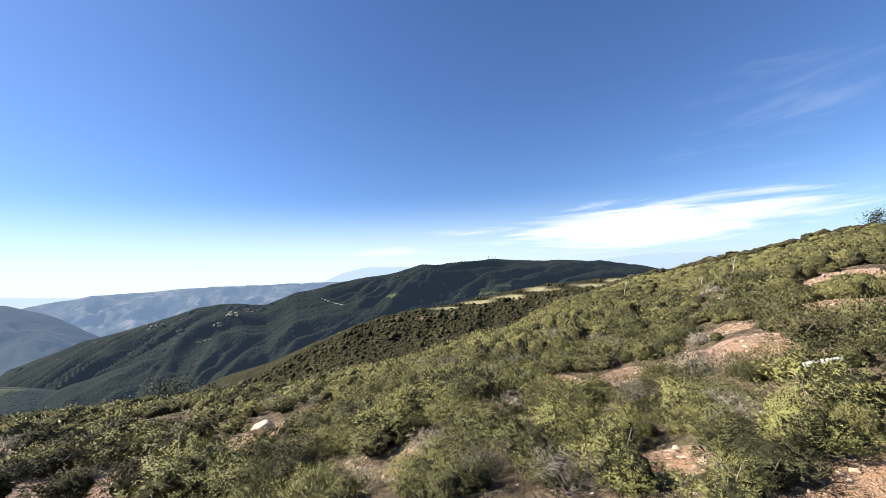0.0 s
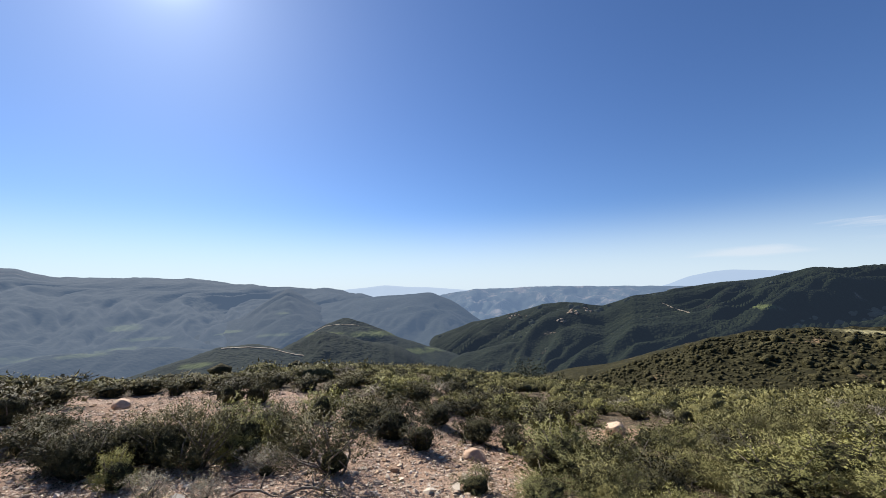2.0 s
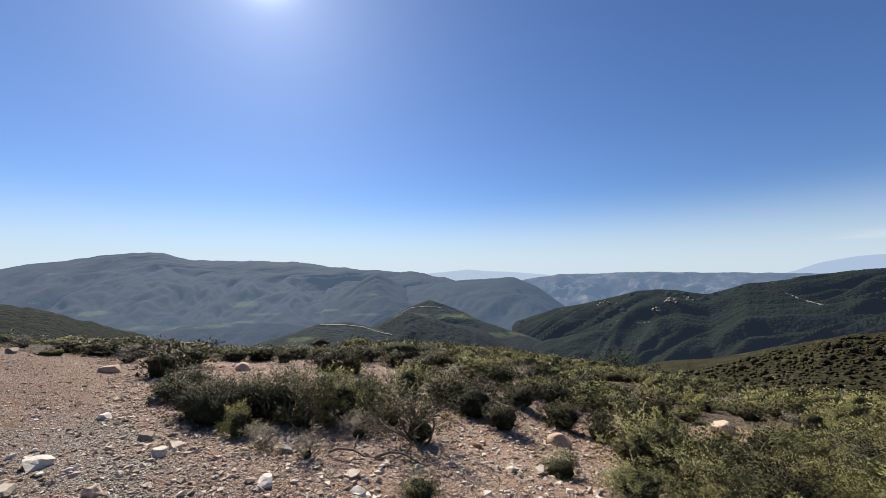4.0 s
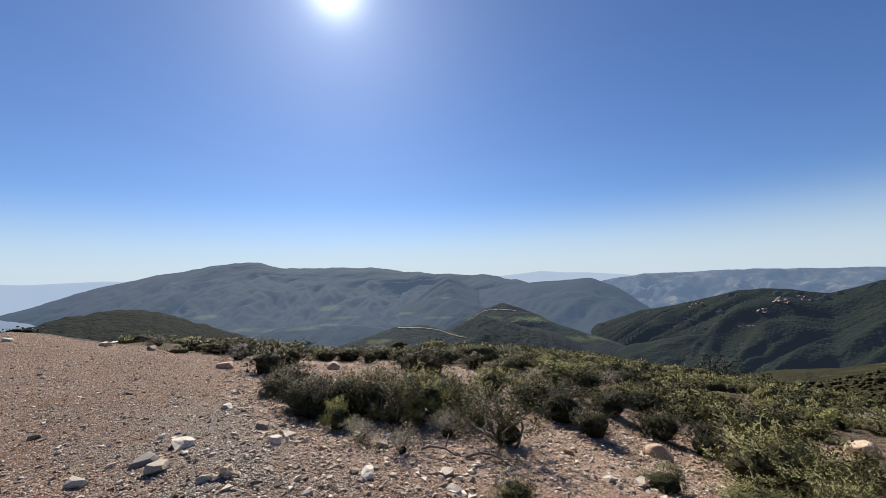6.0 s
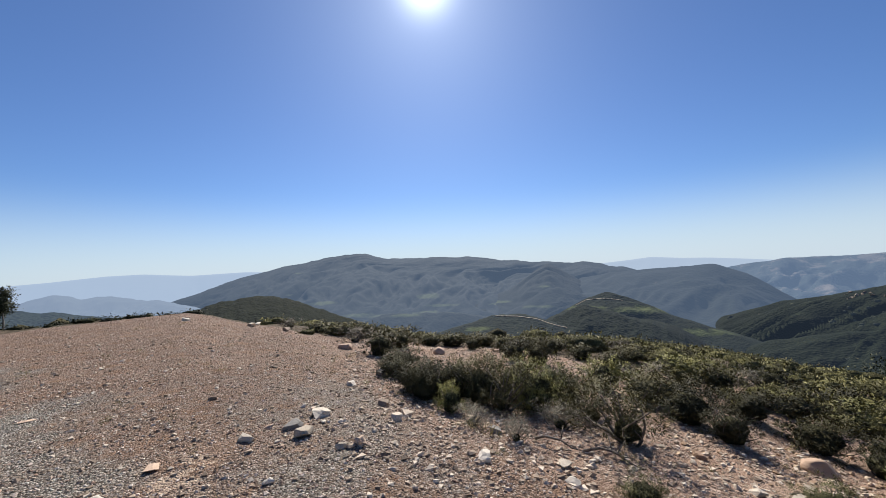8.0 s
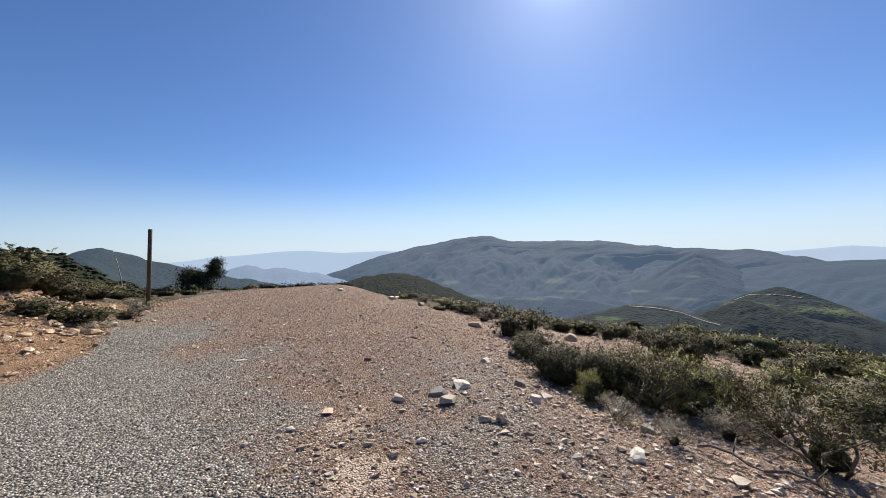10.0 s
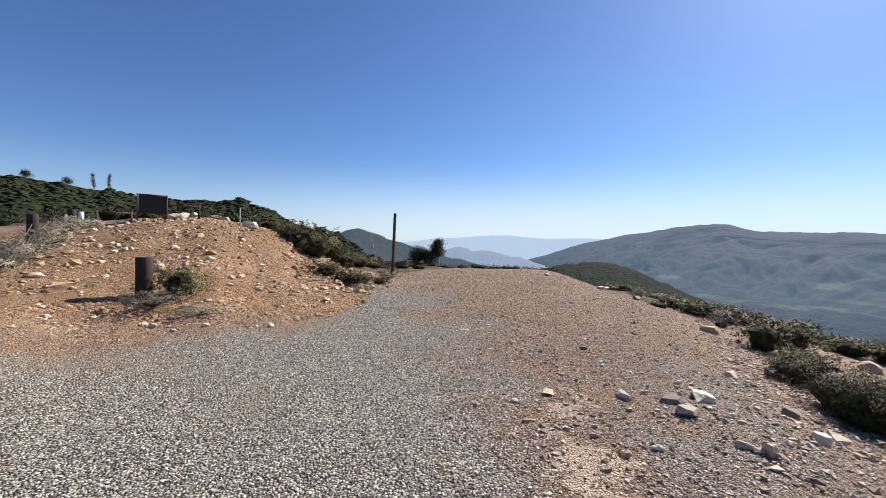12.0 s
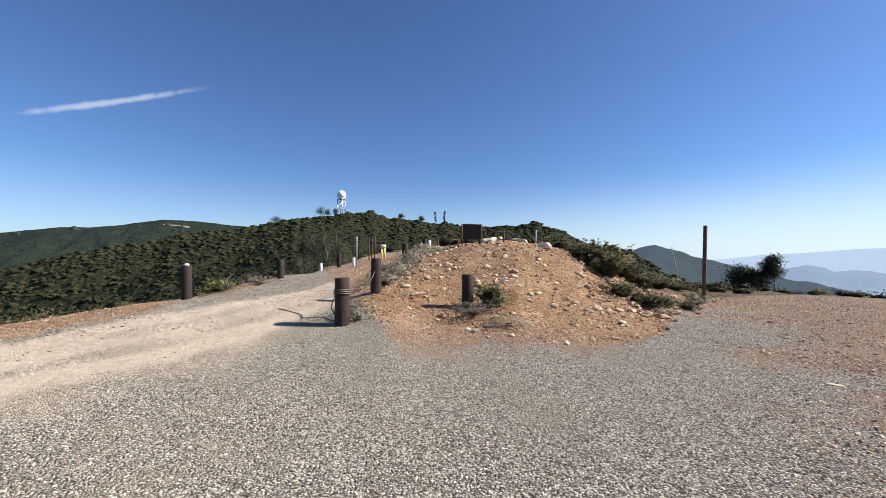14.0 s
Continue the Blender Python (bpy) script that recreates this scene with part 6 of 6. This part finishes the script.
def gate_keypad(az, r):
    root = new("gate_keypad")
    for x in (-0.09, 0.09):
        bm = bmesh.new()
        bar(bm, (x, 0, -0.1), (x, 0, 0.72), 0.09)
        part("leg", bm, MAT["yellow"], root)
    bm = bmesh.new()
    bmesh.ops.create_cube(bm, size=1)
    bmesh.ops.scale(bm, vec=(0.32, 0.2, 0.16), verts=bm.verts)
    bmesh.ops.translate(bm, vec=(0, 0, 0.79), verts=bm.verts)
    bmesh.ops.bevel(bm, geom=bm.edges[:], offset=0.025, segments=2, affect="EDGES")
    part("box", bm, MAT["white"], root, "white box on top")
    settle(root, az, r, az - 170)
    return tagged(root, "pale yellow gate stand with a white box on top", "gate stand")


def radome_tower(az, r, base_z, tall, rad):
    """A white faceted ball on a lattice tower."""
    root = new("radar_dome")
    bm = bmesh.new()
    bmesh.ops.create_icosphere(bm, subdivisions=3, radius=rad)
    bmesh.ops.translate(bm, vec=(0, 0, tall + rad * 0.86), verts=bm.verts)
    part("dome", bm, MAT["radome"], root, "white panelled ball", smooth=False)
    bm = bmesh.new()
    lathe(bm, [(rad * 0.8, tall - 0.3), (rad * 0.85, tall - 0.3), (rad * 0.85, tall + 0.1), (rad * 0.6, tall + 0.1)], 20)
    part("platform", bm, MAT["steel"], root)
    w = rad * 0.62
    corners = [(w, w), (-w, w), (-w, -w), (w, -w)]
    for x, y in corners:
        bm = bmesh.new()
        bar(bm, (x * 1.1, y * 1.1, -3), (x, y, tall), 0.28)
        part("leg", bm, MAT["steel"], root)
    for k in range(4):
        (x0, y0), (x1, y1) = corners[k], corners[(k + 1) % 4]
        for z0, z1 in ((0, tall * 0.5), (tall * 0.5, tall)):
            bm = bmesh.new()
            bar(bm, (x0, y0, z0), (x1, y1, z1), 0.14)
            part("brace", bm, MAT["steel"], root)
    x, y = bearing(az, r)
    root.matrix_world = Matrix.Translation((x, y, base_z))
    return tagged(root, "white radar ball on a steel lattice tower on the hilltop", "radar dome")


def mast(point, tall):
    root = new("radio_mast")
    bm = bmesh.new()
    tube(bm, [(0, 0, -2), (0, 0, tall * 0.6), (0, 0, tall)], (0.9, 0.6, 0.25), 6)
    part("pole", bm, MAT["steel"], root)
    for z in (0.7, 0.85):
        bm = bmesh.new()
        bar(bm, (-1.6, 0, tall * z), (1.6, 0, tall * z), 0.5)
        part("crossarm", bm, MAT["steel"], root)
    root.matrix_world = Matrix.Translation(point)
    return tagged(root, "thin radio mast on the far ridge", "mast", "radio masts")


# ---- trees ----
def tree(point, tall, spread, seed, label, mat, trunks=1, bare=0.35, leaves=900, leaf=0.16, tufts=26):
    """Tapered trunk, limbs and a broken crown of leaf clumps."""
    rng = np.random.default_rng(seed)
    root = new("tree")
    clumps = []
    for k in range(trunks):
        bm = bmesh.new()
        off = rng.uniform(-0.12, 0.12, 2) * tall * (trunks > 1)
        path = [(off[0] + rng.normal(0, .02) * tall * i, off[1] + rng.normal(0, .02) * tall * i, tall * f) for i, f in enumerate((-0.06, 0.3, 0.6, 0.95))]
        tube(bm, path, [tall * s for s in (0.022, 0.017, 0.011, 0.004)], 7)
        part("trunk", bm, MAT["bark"], root)
        for j in range(tufts // trunks):
            f = rng.uniform(bare, 1.0)
            a = rng.uniform(0, 2 * math.pi)
            reach = spread * 0.45 * rng.uniform(0.05, 1.0) * (1.15 - 0.6 * f)
            foot = np.array((np.interp(f, (0, 1), (path[0][0], path[3][0])), np.interp(f, (0, 1), (path[0][1], path[3][1])), tall * f * 0.85))
            end = foot + np.array((math.cos(a) * reach, math.sin(a) * reach, tall * rng.uniform(0.03, 0.16)))
            clumps.append(end)
            if j % 3 == 0:
                bm = bmesh.new()
                tube(bm, [tuple(foot), tuple((foot + end) / 2 + (0, 0, tall * 0.01)), tuple(end)], [tall * s for s in (0.008, 0.006, 0.002)], 5)
                part("limb", bm, MAT["bark"], root)
    clumps = np.array(clumps)
    each = leaves // len(clumps)
    p = np.repeat(clumps, each, 0) + rng.normal(0, 1, (each * len(clumps), 3)) * np.array((0.14, 0.14, 0.1)) * spread
    puff = p - np.repeat(clumps, each, 0)
    puff /= np.linalg.norm(puff, axis=1)[:, None] + 1e-9
    v, nor = leaf_tris(rng, p, puff, puff + np.array((0, 0, 0.3)), leaf, leaf * 0.42, 0.25)
    me = leaf_mesh("crown", v, nor, [mat])
    store(me, "tone", np.repeat(rng.uniform(0.2, 0.8, len(p)), 3))
    crown = new("crown", me)
    crown.parent = root
    root.matrix_world = Matrix.Translation(point)
    return tagged(root, label, "tree")


def surface(name, az, r):
    """Point of a ridge's front slope on a bearing at a plan distance."""
    a, rise, verts, rows, _ = RIDGES[name]
    j = int(np.argmin(np.abs(a - az)))
    col = verts[:rows, j]
    z = float(np.interp(r, np.hypot(col[:, 0], col[:, 1]), col[:, 2]))
    x, y = bearing(az, r)
    return Vector((x, y, z))


def build_trees():
    leaf = MAT["far_brush"]
    rng = random.Random(8)
    # pair beside the brow: a dark round bush tree and a thin two-stemmed pine
    tree(ground_point(162.4, 33, 0.1), 1.6, 2.4, 3, "dark rounded bushy tree behind the brow", leaf, 3, 0.08, 7500, 0.17, 75)
    tree(ground_point(160.3, 33, 0.1), 2.45, 1.25, 4, "thin two-stemmed pine with tufted tops", leaf, 2, 0.42, 5200, 0.13, 40)
    for az, r, tall, spread in ((218.0, 72, 8.5, 4.5), (216.6, 70, 9.5, 4.0), (215.3, 74, 9.0, 4.2), (214.2, 68, 8.0, 3.8), (219.5, 66, 6.5, 4.2), (216.0, 62, 7.0, 3.5)):
        tree(surface("hill_east", az, r), tall, spread, int(az * 10), "tall grey-green tree with bare lower trunk", MAT["tree_leaf"], 1, 0.28, 3200, 0.24, 44)
    for az, r, tall, spread in ((210.8, 78, 6.5, 5), (209.2, 74, 5.5, 5), (207.0, 82, 7.5, 5.5), (205.4, 80, 6.5, 5), (204.0, 84, 6.0, 4.5), (212.5, 80, 7.0, 5.0), (208.0, 66, 4.5, 4), (203.2, 70, 4.5, 4.5)):
        tree(surface("hill_east", az, r), tall, spread, int(az * 10) + 1, "dark green tree beside the road", leaf, 1, 0.15, 2600, 0.26, 40)
    for az, el, tall, spread in ((217.4, 4.9, 6.5, 6.5), (216.4, 5.1, 5.0, 4.5), (215.3, 5.3, 4.5, 4.0), (223.0, 3.8, 4.0, 7.0), (206.0, 4.7, 4.0, 4.0), (203.0, 4.4, 4.0, 4.0)):
        tree(on_ridge("hill_east", az, el), tall, spread, int(az * 7), "tree standing on the hill's skyline", leaf, 1, 0.3, 1500, 0.42, 30)
    for az in (200.9, 199.7):
        tree(on_ridge("hill_east", az, 4.2), 7.5, 1.6, int(az * 3), "slender dark conifer on the skyline", leaf, 1, 0.12, 1300, 0.32, 34)
    tree(ground_point(62.5, 40, 0.2), 2.6, 4.5, 9, "dark spreading bush tree on the brow", leaf, 2, 0.2, 1500, 0.22, 36)
    tree(ground_point(58.5, 38, 0.2), 1.8, 2.8, 10, "dark low bush tree on the brow", leaf, 2, 0.2, 900, 0.22, 26)
    tree(ground_point(339.5, 84, 0.2), 3.0, 3.2, 11, "dark bush tree at the top of the slope", leaf, 2, 0.2, 900, 0.3, 26)


def dirt_track(name, ridge_name, path, wide, label):
    """A strip of packed dirt lying on a slope. path: bearings and rises above eye level."""
    pts = [on_ridge(ridge_name, az, el) for az, el in path]
    bm = bmesh.new()
    prev = None
    for k, p in enumerate(pts):
        ahead = pts[min(k + 1, len(pts) - 1)] - pts[max(k - 1, 0)]
        side = Vector((p.x, p.y, 0)).normalized() * wide
        row = [bm.verts.new(p + side * f + Vector((0, 0, 0.5 + 0.1 * wide * f))) for f in (-0.5, 0.5)]
        low = [bm.verts.new(v.co - Vector((0, 0, 3))) for v in row]
        if prev:
            bm.faces.new((prev[0], row[0], row[1], prev[1]))
            bm.faces.new((prev[2], low[0], row[0], prev[0]))
            bm.faces.new((prev[1], row[1], low[1], prev[3]))
        prev = row + low
    return tagged(part(name, bm, MAT["dirt_road"]), label, "dirt road", kind="structure")


def fine(path, n=5):
    out = []
    for (a0, e0), (a1, e1) in zip(path, path[1:]):
        out += [(a0 + (a1 - a0) * k / n, e0 + (e1 - e0) * k / n) for k in range(n)]
    return out + [path[-1]]


def build_far_details():
    dirt_track("road_knoll", "backdrop_hill_knoll", fine([(104.2, -7.25), (101.1, -7.35), (98.4, -7.75), (96.6, -8.4), (95.4, -8.75), (93.4, -9.15)]), 3.4, "pale dirt road winding round the knoll")
    dirt_track("road_dome", "backdrop_hill_dome", fine([(93.0, -5.9), (91.6, -5.2), (90.2, -5.05), (88.2, -5.1), (87.0, -5.3)]), 4, "pale dirt road across the dome hill")
    dirt_track("road_ridge", "backdrop_hill_main_ridge", fine([(18.6, -0.9), (17.6, -1.15), (16.6, -1.5)]), 4, "pale dirt road on the far ridge")
    dirt_track("road_spur", "backdrop_hill_main_ridge", fine([(45.6, -2.6), (44.2, -3.3), (42.6, -3.8)]), 2.5, "pale dirt track on the green ridge")
    dirt_track("road_east", "backdrop_hill_east_far", fine([(235.6, 3.35), (234.4, 3.3), (233.0, 3.15)]), 9, "bare tan cutting on the far mountain")
    rng = np.random.default_rng(31)
    for az, el, n, w in ((55.5, -3.7, 9, 1.5), (56.4, -4.0, 5, 1.0), (54.7, -3.4, 4, .8), (64.0, -4.3, 7, 1.3), (65.1, -4.6, 3, .6), (58.1, -5.0, 4, .6)):
        for k in range(n):
            p = on_ridge("backdrop_hill_main_ridge", az + rng.uniform(-w, w), el + rng.uniform(-.22, .22))
            bm = rock_shape(rng, 2, 0.5, 6)
            bmesh.ops.scale(bm, vec=Vector((rng.uniform(4, 9), rng.uniform(4, 9), rng.uniform(4, 7))) * 0.6, verts=bm.verts)
            ob = part("outcrop", bm, MAT["scar_rock"], smooth=False)
            ob.matrix_world = Matrix.Translation(p - Vector((0, 0, 0.8))) @ pose(0, 0, 0, 0, 0, rng.uniform(0, 360))
            tagged(ob, "pale bare rock outcrop on the green ridge", "rock outcrop", "outcrops on the ridge")
    for az, tall in ((21.3, 17), (20.75, 24), (20.3, 20)):
        mast(on_ridge("backdrop_hill_main_ridge", az, 1.15), tall)


def agave_stalk(az, r, tall, lean):
    root = new("agave_stalk")
    bm = bmesh.new()
    tube(bm, [(0, 0, -0.1), (0.05 * tall, 0, tall * 0.4), (0.12 * tall, 0, tall * 0.75), (0.2 * tall, 0, tall)], (0.03, 0.025, 0.018, 0.006), 6)
    part("stalk", bm, MAT["grey_wood"], root)
    for k in range(6):
        bm = bmesh.new()
        z = tall * (0.62 + 0.06 * k)
        x = tall * np.interp(z / tall, (0.4, 0.75, 1), (0.05, 0.12, 0.2))
        tube(bm, [(x, 0, z), (x + 0.10 * (-1) ** k, 0.06, z + 0.10)], (0.008, 0.004), 4)
        part("side_branch", bm, MAT["grey_wood"], root)
    settle(root, az, r, lean)
    return tagged(root, "dead leaning agave flower stalk on the slope", "agave")


def yucca(az, r, wide):
    """A rosette of stiff pointed leaves."""
    root = new("yucca")
    rng = np.random.default_rng(int(az))
    for k in range(34):
        a, up = k * 2.4, 0.25 + 1.2 * (k / 34) ** 1.2
        d = Vector((math.cos(a) * math.cos(up), math.sin(a) * math.cos(up), math.sin(up)))
        side = Vector((-math.sin(a), math.cos(a), 0))
        ln = wide * rng.uniform(0.42, 0.56)
        bm = bmesh.new()
        rows = []
        for f, w in ((0.0, 0.016), (0.4, 0.02), (0.8, 0.011), (1.0, 0.001)):
            mid = d * ln * f + Vector((0, 0, 0.05 - 0.06 * f * f * wide))
            rows.append([bm.verts.new(mid + side * w), bm.verts.new(mid + d.cross(side) * -0.006), bm.verts.new(mid - side * w)])
        for u, v in zip(rows, rows[1:]):
            for i in (0, 1):
                bm.faces.new((u[i], u[i + 1], v[i + 1], v[i]))
        part("leaf", bm, MAT["yucca"], root)
    settle(root, az, r)
    return tagged(root, "grey-green spiky yucca rosette at the road's edge", "yucca")


def build_things():
    yucca(228.0, 13.0, 0.95)
    for az, r, tall in ((351.3, 26, 1.3), (354.5, 21, 0.9), (3.0, 32, 1.2)):
        agave_stalk(az, r, tall, 10 + az % 20)
    build_bollards()
    slim_post("wooden_post", 167.05, 17.1, 0.13, 2.78, MAT["post_wood"], "tall slim brown wooden post at the lot's edge", "post", lean=1.4, turn=-105)
    sign_board(195.9, 18.0)
    rail_fence(193.0, 19.3, 1.15, 0.62, 8)
    rail_fence(199.2, 19.6, 1.0, 0.55, 22)
    gate_keypad(208.5, 24.0)
    for az, r, w, h in ((217.0, 24.0, .12, .48), (212.6, 24.5, .13, .5), (201.9, 22.5, .14, .45), (203.0, 30, .16, .5)):
        slim_post("marker_post", az, r, w, h, MAT["white"], "short white marker post beside the road", "marker post", square=True)
    slim_post("metal_post", 212.2, 24.8, 0.075, 1.75, MAT["steel"], "thin grey metal post beside the road", "post")
    slim_post("metal_post", 186.9, 16.8, 0.05, 0.68, MAT["steel"], "thin grey metal post on the mound", "post")
    for az in (210.5, 210.1, 209.7):
        slim_post("rusty_pipe", az, 27, 0.07, 1.5, MAT["rust"], "upright rusty pipe beside the road", "pipe")
    top = on_ridge("hill_east", 214.4, 5.0)
    radome_tower(214.5, math.hypot(top.x, top.y) + 4, 1.6 + 250 * math.tan(radians(5.25)), 6.6, 2.45)
    agave_stalk(169.2, 24, 2.3, 15)
    bm = bmesh.new()
    x0, y0 = bearing(345.8, 8.1)
    x1, y1 = bearing(342.9, 8.15)
    z0, z1 = float(height(x0, y0)) + 0.22, float(height(x1, y1)) + 0.24
    tube(bm, [(x0, y0, z0), ((x0 + x1) / 2, (y0 + y1) / 2, (z0 + z1) / 2 + 0.01), (x1, y1, z1)], (0.035, 0.035, 0.035), 10)
    tagged(part("white_pipe", bm, MAT["white"]), "short white pipe lying among the brush", "pipe")
    bm = bmesh.new()
    bar(bm, (-0.5, 0, 0.07), (0.5, 0.05, 0.11), 0.16, 0.05)
    tagged(settle(part("plank", bm, MAT["grey_wood"]), 137.2, 19.0, 35), "weathered grey plank lying at the edge", "plank")
    # dead branches under the shrubs
    rng = random.Random(4)
    for az, r in ((99.5, 4.7), (93.0, 4.7), (69.2, 5.7), (0.8, 4.2), (91.5, 4.9)):
        bm = bmesh.new()
        a = rng.uniform(0, 6.28)
        n = Vector((math.cos(a), math.sin(a), 0))
        pts = [n * (0.13 * k) + Vector((rng.uniform(-.03, .03), rng.uniform(-.03, .03), 0.02 + 0.05 * math.sin(k * 1.2))) for k in range(5)]
        tube(bm, pts, (0.016, 0.014, 0.012, 0.008, 0.003), 6)
        tube(bm, [pts[2], pts[2] + Vector((-n.y, n.x, 0.5)) * 0.18], (0.009, 0.003), 5)
        # twig colour keeps the branch as dark as one lying in shadow
        tagged(settle(part("dead_branch", bm, MAT["twig"]), az, r), "grey-brown dead branch lying on the soil", "branch")


build_rocks()
build_things()
build_trees()
build_far_details()
build_stones()
